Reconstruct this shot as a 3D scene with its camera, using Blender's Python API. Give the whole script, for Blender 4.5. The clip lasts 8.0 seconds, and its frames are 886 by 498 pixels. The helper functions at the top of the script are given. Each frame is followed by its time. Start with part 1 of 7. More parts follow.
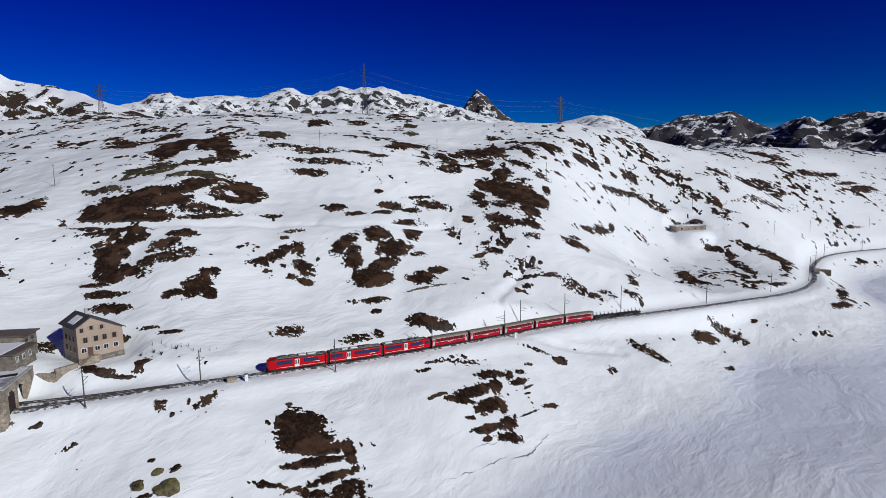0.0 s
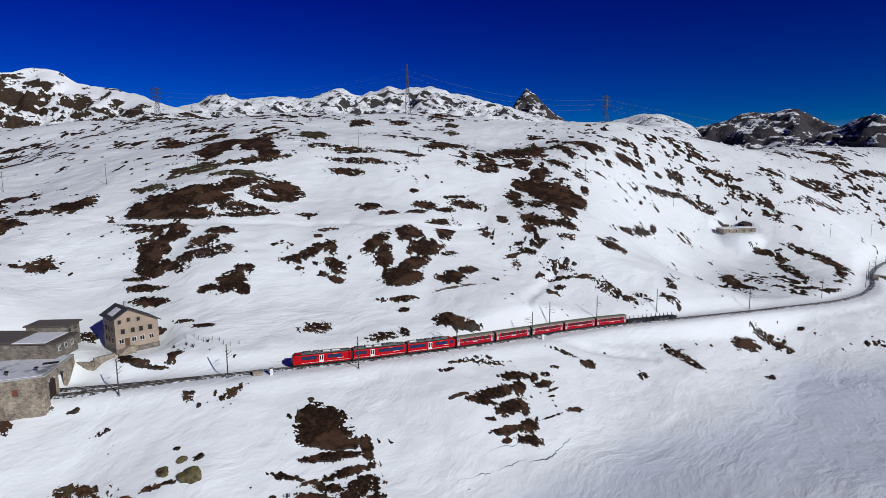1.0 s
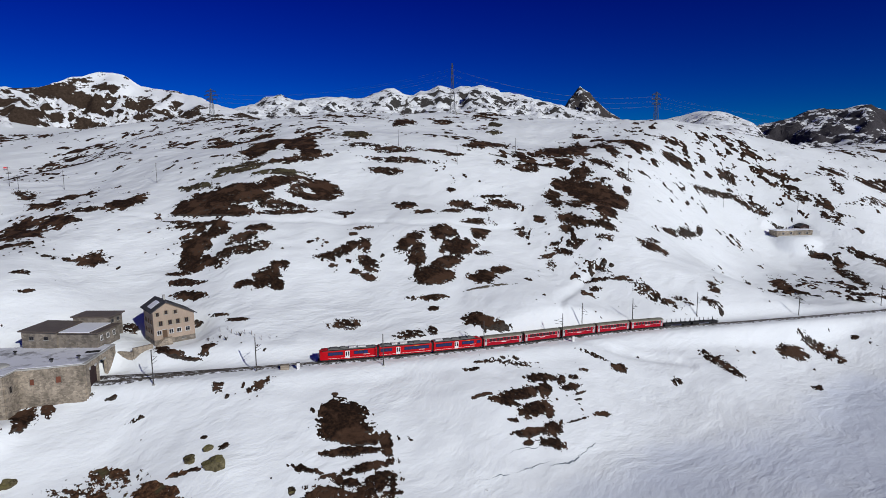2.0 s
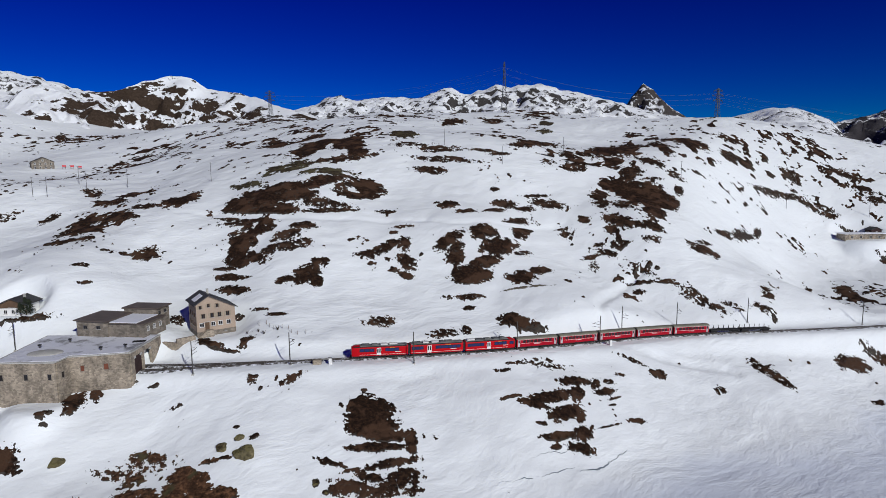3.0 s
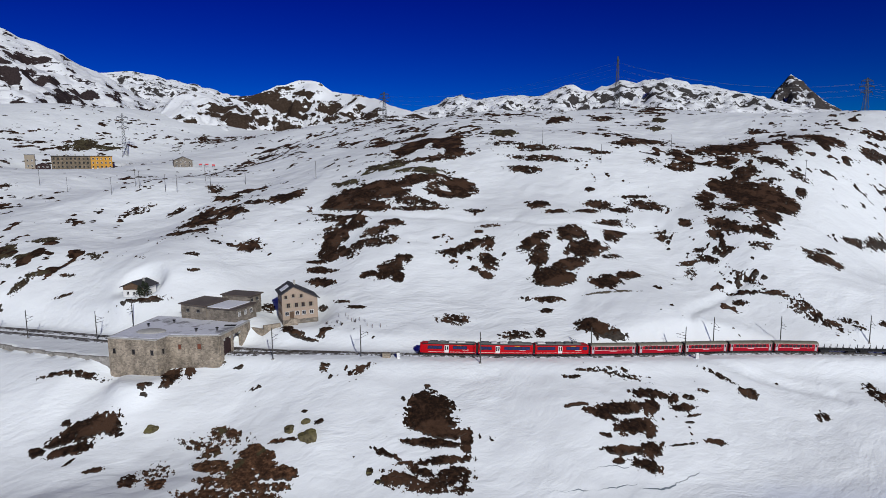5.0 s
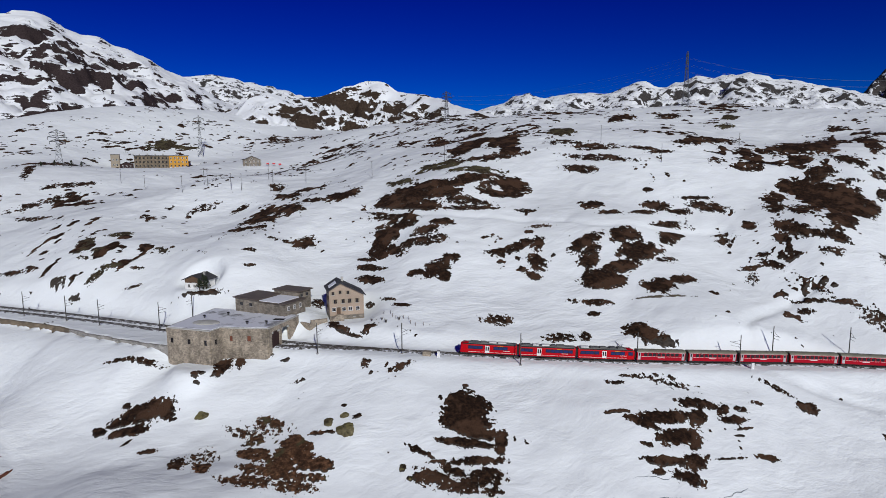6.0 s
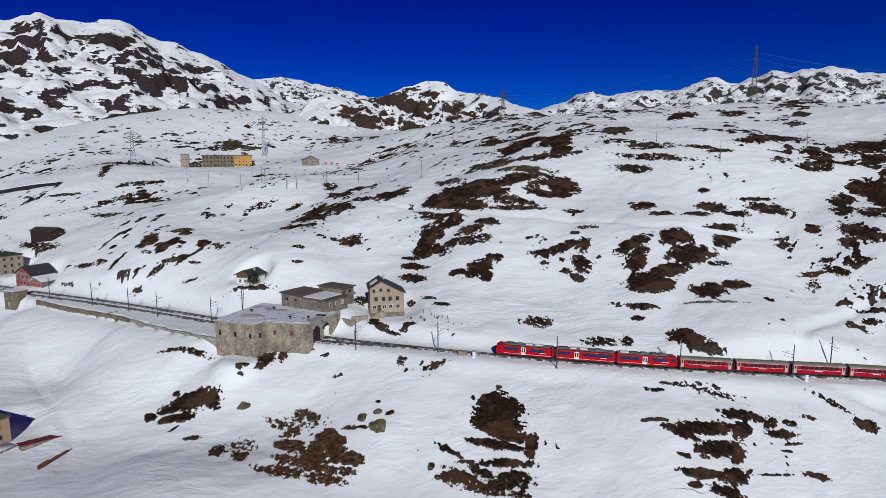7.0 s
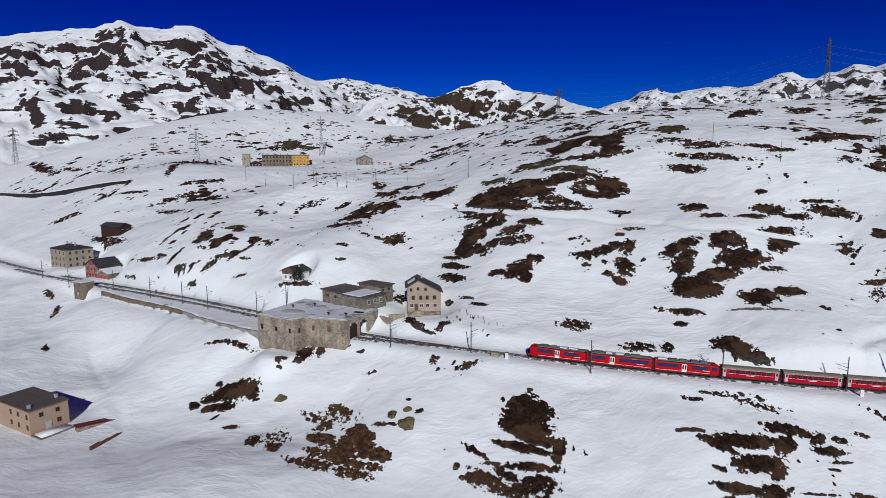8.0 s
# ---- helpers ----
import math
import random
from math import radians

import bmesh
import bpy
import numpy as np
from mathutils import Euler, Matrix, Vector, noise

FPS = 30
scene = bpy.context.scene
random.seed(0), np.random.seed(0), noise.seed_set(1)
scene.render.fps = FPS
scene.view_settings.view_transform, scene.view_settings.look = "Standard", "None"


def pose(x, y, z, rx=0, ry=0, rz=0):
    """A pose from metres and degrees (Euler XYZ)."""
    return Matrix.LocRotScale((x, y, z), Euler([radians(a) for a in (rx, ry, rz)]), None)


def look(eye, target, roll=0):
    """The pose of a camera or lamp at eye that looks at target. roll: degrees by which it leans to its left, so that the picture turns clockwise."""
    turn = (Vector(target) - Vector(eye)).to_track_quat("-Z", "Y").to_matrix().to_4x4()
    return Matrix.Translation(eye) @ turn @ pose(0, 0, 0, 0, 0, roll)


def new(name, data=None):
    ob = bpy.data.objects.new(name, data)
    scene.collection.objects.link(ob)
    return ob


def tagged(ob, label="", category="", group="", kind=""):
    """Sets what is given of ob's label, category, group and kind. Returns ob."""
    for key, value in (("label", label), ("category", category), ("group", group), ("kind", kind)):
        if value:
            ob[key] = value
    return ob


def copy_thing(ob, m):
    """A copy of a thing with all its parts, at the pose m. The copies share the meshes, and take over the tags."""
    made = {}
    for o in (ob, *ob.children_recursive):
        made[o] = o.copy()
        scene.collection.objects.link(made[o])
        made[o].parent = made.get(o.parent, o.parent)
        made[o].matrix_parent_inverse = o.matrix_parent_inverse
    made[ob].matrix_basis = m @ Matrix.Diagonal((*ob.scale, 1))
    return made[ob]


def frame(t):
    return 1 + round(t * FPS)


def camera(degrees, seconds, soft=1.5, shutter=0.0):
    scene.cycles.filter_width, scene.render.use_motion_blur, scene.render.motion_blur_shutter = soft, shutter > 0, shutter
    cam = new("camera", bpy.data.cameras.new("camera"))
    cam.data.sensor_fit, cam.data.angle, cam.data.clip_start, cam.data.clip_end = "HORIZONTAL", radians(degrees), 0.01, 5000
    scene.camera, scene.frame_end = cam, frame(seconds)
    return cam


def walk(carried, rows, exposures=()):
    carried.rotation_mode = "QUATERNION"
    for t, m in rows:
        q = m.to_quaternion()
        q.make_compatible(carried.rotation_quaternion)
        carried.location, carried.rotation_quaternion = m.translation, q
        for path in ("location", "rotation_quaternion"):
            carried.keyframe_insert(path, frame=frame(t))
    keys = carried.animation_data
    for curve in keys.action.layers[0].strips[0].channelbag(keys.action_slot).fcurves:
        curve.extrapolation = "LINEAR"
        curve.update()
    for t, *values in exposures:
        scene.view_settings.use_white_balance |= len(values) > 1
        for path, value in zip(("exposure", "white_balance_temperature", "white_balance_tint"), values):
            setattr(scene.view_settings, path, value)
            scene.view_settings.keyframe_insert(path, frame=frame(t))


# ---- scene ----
cam = camera(73.5, 8.0, soft=0.85)
PATH = [
    (0, (2.082, 1.784, 52.058), (2.065, 3.766, 51.793), -0.83),
    (0.5, (5.535, 1.824, 52.099), (5.440, 3.804, 51.834), -0.78),
    (1, (9.155, 1.945, 52.131), (8.973, 3.919, 51.866), -0.71),
    (1.5, (12.687, 2.236, 52.134), (12.424, 4.201, 51.868), -0.68),
    (3, (23.482, 4.672, 51.993), (22.937, 6.578, 51.727), -0.61),
    (3.5, (26.945, 5.672, 52.013), (26.313, 7.550, 51.746), -0.57),
    (4, (30.360, 6.885, 52.076), (29.631, 8.728, 51.809), -0.52),
    (4.5, (33.593, 8.332, 52.122), (32.771, 10.135, 51.855), -0.48),
    (6, (42.858, 13.685, 52.266), (41.743, 15.324, 51.997), -0.36),
    (6.5, (45.683, 15.647, 52.321), (44.486, 17.227, 52.051), -0.35),
    (7, (48.408, 17.916, 52.348), (47.128, 19.429, 52.078), -0.30),
    (7.5, (50.975, 20.341, 52.371), (49.621, 21.788, 52.100), -0.27),
    (8, (53.560, 22.932, 52.402), (52.134, 24.308, 52.131), -0.20),
]
walk(cam, [(t, look(eye, target, roll)) for t, eye, target, roll in PATH], [(0, -0.08), (1.5, -0.10), (3.5, -0.14), (8, -0.16)])

# ---- light ----
SUN_FROM = Vector((0.766, -0.643, 0.0)).normalized()
SUN_UP = radians(27.0)
world = bpy.data.worlds.new("winter_sky")
scene.world = world
world.use_nodes = True
wn = world.node_tree
wn.nodes.clear()
w_out = wn.nodes.new("ShaderNodeOutputWorld")
w_bg = wn.nodes.new("ShaderNodeBackground")
w_sat = wn.nodes.new("ShaderNodeHueSaturation")
w_sky = wn.nodes.new("ShaderNodeTexSky")
w_sky.sky_type = "NISHITA"
w_sky.sun_disc = False
w_sky.sun_elevation = SUN_UP
w_sky.sun_rotation = math.atan2(SUN_FROM.x, SUN_FROM.y)
w_sky.altitude = 2300.0
w_sky.air_density = 1.0
w_sky.dust_density = 0.1
w_sky.ozone_density = 3.0
w_sat.inputs["Saturation"].default_value = 1.7
w_sat.inputs["Hue"].default_value = 0.541
w_deep = wn.nodes.new("ShaderNodeGamma")
w_deep.inputs["Gamma"].default_value = 1.5
w_bg.inputs["Strength"].default_value = 0.0190
wn.links.new(w_sky.outputs[0], w_deep.inputs["Color"])
wn.links.new(w_deep.outputs[0], w_sat.inputs["Color"])
wn.links.new(w_sat.outputs[0], w_bg.inputs["Color"])
wn.links.new(w_bg.outputs[0], w_out.inputs["Surface"])

sun_data = bpy.data.lights.new("sun", "SUN")
sun_data.energy = 3.3
sun_data.angle = radians(0.5)
sun_data.color = (0.975, 0.985, 0.95)
sun = new("sun", sun_data)
to_sun = Vector((SUN_FROM.x * math.cos(SUN_UP), SUN_FROM.y * math.cos(SUN_UP), math.sin(SUN_UP)))
sun.matrix_world = look(tuple(to_sun * 400), (0, 0, 0))

# ---- the lie of the land ----
LAKE = -25.0
HILLS = []


def hill(x, y, radius, height):
    HILLS.append((x, y, radius, height))


hill(-900, -200, 320, -6.3)
hill(-260, -200, 320, -2.0)
hill(380, -200, 320, -2.5)
hill(-740, 280, 320, 101.2)
hill(860, 280, 320, 51.3)
hill(-260, 600, 320, 141.7)
hill(-740, 760, 320, 20.6)
hill(380, 760, 320, 74.4)
hill(-740, 1080, 320, 53.7)
hill(-260, 1080, 320, 55.4)
hill(220, 1080, 320, 39.2)
hill(700, 1080, 320, 55.9)
hill(-615, 0, 170, -28.1)
hill(-445, 0, 170, -14.7)
hill(405, 0, 170, 3.0)
hill(575, 0, 170, -11.4)
hill(745, 0, 170, 3.6)
hill(-530, 170, 170, 17.7)
hill(490, 170, 170, 1.4)
hill(660, 255, 170, -7.6)
hill(-615, 340, 170, -6.5)
hill(320, 340, 170, -32.0)
hill(-700, 425, 170, 54.6)
hill(-360, 425, 170, -61.7)
hill(490, 425, 170, -9.8)
hill(-700, 510, 170, -63.0)
hill(-615, 510, 170, 59.3)
hill(660, 510, 170, -8.3)
hill(745, 595, 170, 12.0)
hill(-700, 680, 170, 14.4)
hill(-530, 680, 170, -7.0)
hill(-275, 680, 170, -43.9)
hill(150, 680, 170, 11.6)
hill(490, 680, 170, 17.3)
hill(-615, 765, 170, 11.4)
hill(-20, 765, 170, -34.5)
hill(-360, 850, 170, -5.9)
hill(-190, 850, 170, -16.8)
hill(-20, 850, 170, 24.3)
hill(65, 850, 170, -0.6)
hill(320, 850, 170, -12.3)
hill(575, 850, 170, -13.5)
hill(745, 850, 170, 24.5)
hill(-400, 60, 90, 1.6)
hill(230, 60, 90, -1.4)
hill(-310, 150, 90, 6.3)
hill(275, 150, 90, 2.5)
hill(-400, 195, 90, 32.4)
hill(-175, 195, 90, 34.1)
hill(365, 195, 90, 0.2)
hill(-400, 240, 90, -16.3)
hill(-355, 285, 90, 27.5)
hill(320, 285, 90, 9.0)
hill(-265, 330, 90, -13.1)
hill(-40, 330, 90, 43.8)
hill(410, 330, 90, 5.4)
hill(-355, 375, 90, 22.1)
hill(365, 375, 90, -12.4)
hill(-400, 465, 90, 19.4)
hill(-310, 465, 90, 31.4)
hill(95, 465, 90, 45.9)
hill(-175, 510, 90, 20.8)
hill(320, 510, 90, 14.3)
hill(-40, 555, 90, 39.1)
hill(95, 555, 90, 7.8)
hill(185, 555, 90, 37.0)
hill(410, 555, 90, -17.1)
hill(-355, 600, 90, 10.1)
hill(-130, 600, 90, -18.3)
hill(5, 600, 90, -5.5)
hill(230, 600, 90, -8.9)
hill(320, 600, 90, 21.3)
hill(-260, 80, 48, 6.2)
hill(-212, 80, 48, 3.6)
hill(-140, 80, 48, -2.6)
hill(-20, 80, 48, -8.5)
hill(100, 80, 48, -1.8)
hill(-236, 104, 48, -26.6)
hill(-164, 104, 48, -20.6)
hill(-260, 128, 48, 13.3)
hill(-212, 128, 48, 26.0)
hill(76, 152, 48, -8.5)
hill(-260, 176, 48, 5.9)
hill(-212, 176, 48, -20.5)
hill(172, 176, 48, -6.0)
hill(-236, 224, 48, 22.8)
hill(-68, 224, 48, 9.7)
hill(-260, 248, 48, 1.0)
hill(-212, 248, 48, -14.0)
hill(220, 248, 48, -3.7)
hill(-188, 272, 48, 14.2)
hill(172, 272, 48, 5.2)
hill(-260, 296, 48, 19.6)
hill(-140, 296, 48, 14.2)
hill(-212, 320, 48, 19.2)
hill(196, 320, 48, 11.1)
hill(-116, 344, 48, 8.0)
hill(52, 344, 48, 22.7)
hill(-260, 368, 48, 23.1)
hill(-212, 368, 48, 7.1)
hill(-164, 368, 48, 19.2)
hill(124, 368, 48, -8.9)
hill(4, 392, 48, -4.4)
hill(76, 392, 48, 18.3)
hill(172, 392, 48, -4.7)
hill(196, 392, 48, 18.2)
hill(-212, 416, 48, 14.5)
hill(-140, 416, 48, 9.8)
hill(-92, 416, 48, 8.3)
hill(-20, 416, 48, 9.7)
hill(-260, 440, 48, 6.5)
hill(220, 440, 48, 13.9)
hill(-164, 464, 48, 2.6)
hill(-116, 464, 48, 4.0)
hill(-68, 464, 48, 4.2)
hill(4, 464, 48, 8.6)
hill(148, 464, 48, 2.7)
hill(220, 464, 48, 7.2)
hill(-140, 90, 28, 21.6)
hill(-126, 90, 28, -19.7)
hill(-70, 90, 28, 11.2)
hill(-42, 90, 28, -7.8)
hill(-14, 90, 28, 8.9)
hill(56, 90, 28, -2.0)
hill(-112, 104, 28, 17.3)
hill(-84, 104, 28, -18.6)
hill(0, 104, 28, -5.4)
hill(-140, 118, 28, 4.1)
hill(-70, 118, 28, 5.1)
hill(-126, 132, 28, -14.3)
hill(-98, 132, 28, 7.9)
hill(-28, 132, 28, 2.3)
hill(28, 132, 28, -4.3)
hill(56, 132, 28, 2.4)
hill(84, 132, 28, 3.4)
hill(-140, 146, 28, 15.7)
hill(-56, 146, 28, 4.3)
hill(-98, 160, 28, -2.0)
hill(0, 160, 28, 5.9)
hill(42, 160, 28, -3.6)
hill(126, 160, 28, 2.9)
hill(-126, 174, 28, -7.7)
hill(-84, 188, 28, 2.7)
hill(-28, 188, 28, 2.2)
hill(42, 188, 28, 1.7)
hill(112, 188, 28, -4.2)
hill(70, 202, 28, 1.4)
hill(-126, 216, 28, -1.8)
hill(14, 216, 28, 12.0)
hill(126, 216, 28, -5.3)
hill(28, 230, 28, -3.6)
hill(-112, 244, 28, 8.9)
hill(-28, 244, 28, 7.6)
hill(0, 244, 28, -1.4)
hill(112, 244, 28, -1.4)
hill(140, 244, 28, -1.5)
hill(-70, 258, 28, -2.1)
hill(70, 258, 28, 8.2)
hill(-14, 272, 28, -2.9)
hill(42, 272, 28, 12.2)
hill(112, 272, 28, 7.7)
hill(140, 272, 28, 2.9)
hill(-98, 286, 28, 3.3)
hill(14, 286, 28, 2.6)
hill(70, 286, 28, -10.0)
hill(84, 286, 28, 10.0)
hill(56, 300, 28, 8.2)
hill(112, 300, 28, -8.2)
hill(28, 314, 28, -4.2)
hill(140, 314, 28, 6.6)
hill(-413, 262, 42, -4.6)

# the railway's line: x, y, height of the rails
LINE = [(-640, 50, 0.0), (-540, 58, 0.0), (-368.4, 74.0, 0.0), (-266.9, 93.6, 0.0), (-203.2, 110.3, 0.0), (-153.7, 121.5, 0.0), (-97.5, 132.6, 0.0),
        (-66.9, 143.2, 0.0), (-51.4, 150.8, -0.4), (-30.7, 162.4, -1.3), (-10.8, 175.0, -2.2), (10.4, 190.2, -3.2), (45.1, 215.6, -4.8),
        (95.2, 243.9, -7.0), (131.2, 265.2, -8.6), (171.7, 291.4, -10.4), (204.1, 326.1, -11.7), (239.0, 382.8, -11.7), (277.4, 423.3, -11.7),
        (332.9, 448.3, -11.7), (420, 470, -11.7), (560, 490, -11.7)]


def smooth_line(points, step):
    """A Catmull-Rom line through the points, cut into about equal steps."""
    p = np.array(points, float)
    p = np.vstack([2 * p[0] - p[1], p, 2 * p[-1] - p[-2]])
    out = []
    for i in range(1, len(p) - 2):
        n = max(2, int(np.linalg.norm(p[i + 1] - p[i]) / step))
        for u in np.arange(n) / n:
            a, b, c, d = p[i - 1], p[i], p[i + 1], p[i + 2]
            out.append(0.5 * (2 * b + (c - a) * u + (2 * a - 5 * b + 4 * c - d) * u**2 + (3 * b - a - 3 * c + d) * u**3))
    out.append(p[-2])
    return np.array(out)


RAIL = smooth_line(LINE, 3.0)
RAIL_S = np.concatenate([[0], np.cumsum(np.linalg.norm(np.diff(RAIL[:, :2], axis=0), axis=1))])


def rail_at(s):
    """Place and heading on the line, s metres along it."""
    q = np.array([np.interp(s, RAIL_S, RAIL[:, k]) for k in range(3)])
    r = np.array([np.interp(s + 0.5, RAIL_S, RAIL[:, k]) for k in range(3)])
    return q, math.atan2(r[1] - q[1], r[0] - q[0])


def hashed(ix, iy, seed):
    h = (ix.astype(np.int64) * 374761393 + iy.astype(np.int64) * 668265263 + seed * 1442695041) & 0xFFFFFFFF
    h = ((h ^ (h >> 13)) * 1274126177) & 0xFFFFFFFF
    return ((h ^ (h >> 16)) & 0xFFFFFF) / float(0xFFFFFF)


def value_noise(x, y, seed=0):
    """Smooth noise from -1 to 1."""
    x, y = np.asarray(x, float), np.asarray(y, float)
    ix, iy = np.floor(x), np.floor(y)
    u, v = x - ix, y - iy
    u, v = u * u * u * (u * (6 * u - 15) + 10), v * v * v * (v * (6 * v - 15) + 10)
    a, b = hashed(ix, iy, seed), hashed(ix + 1, iy, seed)
    c, d = hashed(ix, iy + 1, seed), hashed(ix + 1, iy + 1, seed)
    return 2 * ((a * (1 - u) + b * u) * (1 - v) + (c * (1 - u) + d * u) * v) - 1


def fbm(x, y, octaves=4, seed=0, gain=0.5):
    total, amount, norm = 0.0, 1.0, 0.0
    for k in range(octaves):
        turn = 0.6 * k
        xr, yr = x * math.cos(turn) - y * math.sin(turn), x * math.sin(turn) + y * math.cos(turn)
        total = total + amount * value_noise(xr * 2**k + 17.3 * k, yr * 2**k - 9.1 * k, seed + k)
        norm += amount
        amount *= gain
    return total / norm


def ramp(a, b, v):
    u = np.clip((v - a) / (b - a), 0.0, 1.0)
    return u * u * (3 - 2 * u)


def rail_near(x, y):
    """Distance to the line and the rails' height at the nearest place of it."""
    x, y = np.asarray(x, float), np.asarray(y, float)
    best, height = np.full(x.shape, 1e9), np.zeros(x.shape)
    rough = np.abs(y - np.interp(x, RAIL[:, 0], RAIL[:, 1])) < 60
    px, py = x[rough], y[rough]
    bd, bz = np.full(px.shape, 1e9), np.zeros(px.shape)
    for k in range(0, len(RAIL) - 1):
        ax, ay, az = RAIL[k]
        dx, dy, dz = RAIL[k + 1] - RAIL[k]
        near = (np.abs(px - ax) < 40)
        if not near.any():
            continue
        u = np.clip(((px[near] - ax) * dx + (py[near] - ay) * dy) / (dx * dx + dy * dy), 0, 1)
        d = np.hypot(px[near] - ax - u * dx, py[near] - ay - u * dy)
        old, oz = bd[near], bz[near]
        bd[near], bz[near] = np.where(d < old, d, old), np.where(d < old, az + u * dz, oz)
    best[rough], height[rough] = bd, bz
    return best, height


# level pads under buildings: x, y, radius, height
PADS = []


def pad(x, y, radius, height):
    PADS.append((x, y, radius, height))


# the wall along the station yard: x, y
YARD_WALL = [(-121.8, 110.5), (-135, 107.6), (-147, 105.4), (-161, 103.6), (-178, 102.6), (-199, 98.0), (-213, 95.0), (-233, 92.3), (-250, 89.0)]

# trodden and cut lines in the snow: places, half width, depth
CUTS = [([(19.8, 203.6), (22.5, 208.0), (20.0, 213.5), (22.5, 224.0), (28.0, 238.0), (36.0, 252.0)], 1.6, 1.1),
        ([(12.0, 190.0), (25.7, 196.0), (35.5, 197.5), (44.7, 200.0), (52.6, 202.5), (62.0, 204.5)], 2.2, 0.8),
        ([(-150.0, 212.5), (-137.0, 214.5), (-119.8, 216.3), (-94.1, 218.8), (-72.6, 229.4), (-50.6, 238.6), (-33.1, 243.5), (4.1, 272.2)], 1.7, 0.5),
        ([(-226.0, 86.0), (-201.6, 79.4), (-186.0, 76.2), (-151.4, 71.8), (-130.7, 69.9), (-112.0, 62.0)], 1.5, 0.45)]


def cut_near(x, y, which):
    """Distance to a trodden or cut line."""
    line = smooth_line([(a, b, 0) for a, b in CUTS[which][0]], 3.0)
    best = np.full(x.shape, 1e9)
    near = (x > line[:, 0].min() - 8) & (x < line[:, 0].max() + 8) & (y > line[:, 1].min() - 8) & (y < line[:, 1].max() + 8)
    if not near.any():
        return best
    px, py = x[near], y[near]
    d = np.full(px.shape, 1e9)
    for (ax, ay, _), (bx, by, _) in zip(line, line[1:]):
        u = np.clip(((px - ax) * (bx - ax) + (py - ay) * (by - ay)) / ((bx - ax) ** 2 + (by - ay) ** 2), 0, 1)
        d = np.minimum(d, np.hypot(px - ax - u * (bx - ax), py - ay - u * (by - ay)))
    best[near] = d
    return best


def land(x, y):
    """The snow's height at x, y (arrays)."""
    x, y = np.asarray(x, float), np.asarray(y, float)
    z = np.full(x.shape, LAKE)
    for a, b, r, h in HILLS:
        z = z + h * np.exp(-((x - a) ** 2 + (y - b) ** 2) / r**2)
    away = np.hypot(x + 50, y - 250)
    z = z * (1 - ramp(900, 1500, away)) + 40 * ramp(900, 1500, away)
    rough = ramp(LAKE - 1, LAKE + 8, z)
    z = z + rough * (1.5 * fbm(x / 42, y / 42, 3, 5) + 0.70 * fbm(x / 12, y / 12, 3, 9) + 0.20 * fbm(x / 5.0, y / 4.0, 2, 15))
    for which in range(len(CUTS)):
        wide, deep = CUTS[which][1:]
        z = z - deep * (1 - ramp(0.3 * wide, 1.35 * wide, cut_near(x, y, which)))
    over = z - LAKE
    z = LAKE + np.where(over > 6, over, np.where(over < -6, 0, (over + 6) ** 2 / 24))
    d, rz = rail_near(x, y)
    keep = ramp(3.2, 10.0, d)
    z = z * keep + (rz - 0.42) * (1 - keep)
    # the levelled yard behind its wall, and the snow banked up outside it
    wx = np.array([p[0] for p in YARD_WALL][::-1])
    wy = np.array([p[1] for p in YARD_WALL][::-1])
    out = np.interp(x, wx, wy) - y
    inside = (x < -118.0) & (x > -262) & (y < np.interp(x, RAIL[:, 0], RAIL[:, 1]) + 2)
    bank = -0.90 - 1.1 * ramp(-166, -172, x) - 0.30 * np.clip(out, 0, 60)
    lift = np.clip(bank - z, 0, None) * (1 - ramp(4, 26, out)) * ramp(-119, -130, x) * (1 - ramp(-226, -250, x))
    z = np.where(inside & (out > 0), z + lift, z)
    level = (1 - ramp(-0.6, 0.5, out)) * ramp(-118, -121, x) * (1 - ramp(-230, -262, x))
    z = np.where(inside, z * (1 - level) - 0.42 * level, z)
    for a, b, r, h in PADS:
        f = ramp(r, r * 1.7 + 2, np.hypot(x - a, y - b))
        z = z * f + h * (1 - f)
    return z


def land_z(x, y):
    return float(land(np.array([x]), np.array([y]))[0])


# level ground under the buildings
pad(-92.5, 154, 7.5, 3.8)
pad(-113, 142, 9, 6.2)
pad(-150, 139, 5, 10.0)
pad(-150, 53, 10, -21.2)
pad(-300, 98, 9, 2.0)
pad(-264, 102, 6, 0.6)
pad(-110, 110, 4.5, -4.2)
pad(158, 385, 9, 11.0)
pad(-449, 287, 15, 54.2)
pad(-438, 308, 15, 54.2)
pad(-461, 268, 12, 54.4)

# ---- materials ----
def node_material(name):
    m = bpy.data.materials.new(name)
    m.use_nodes = True
    return m, m.node_tree, m.node_tree.nodes["Principled BSDF"]


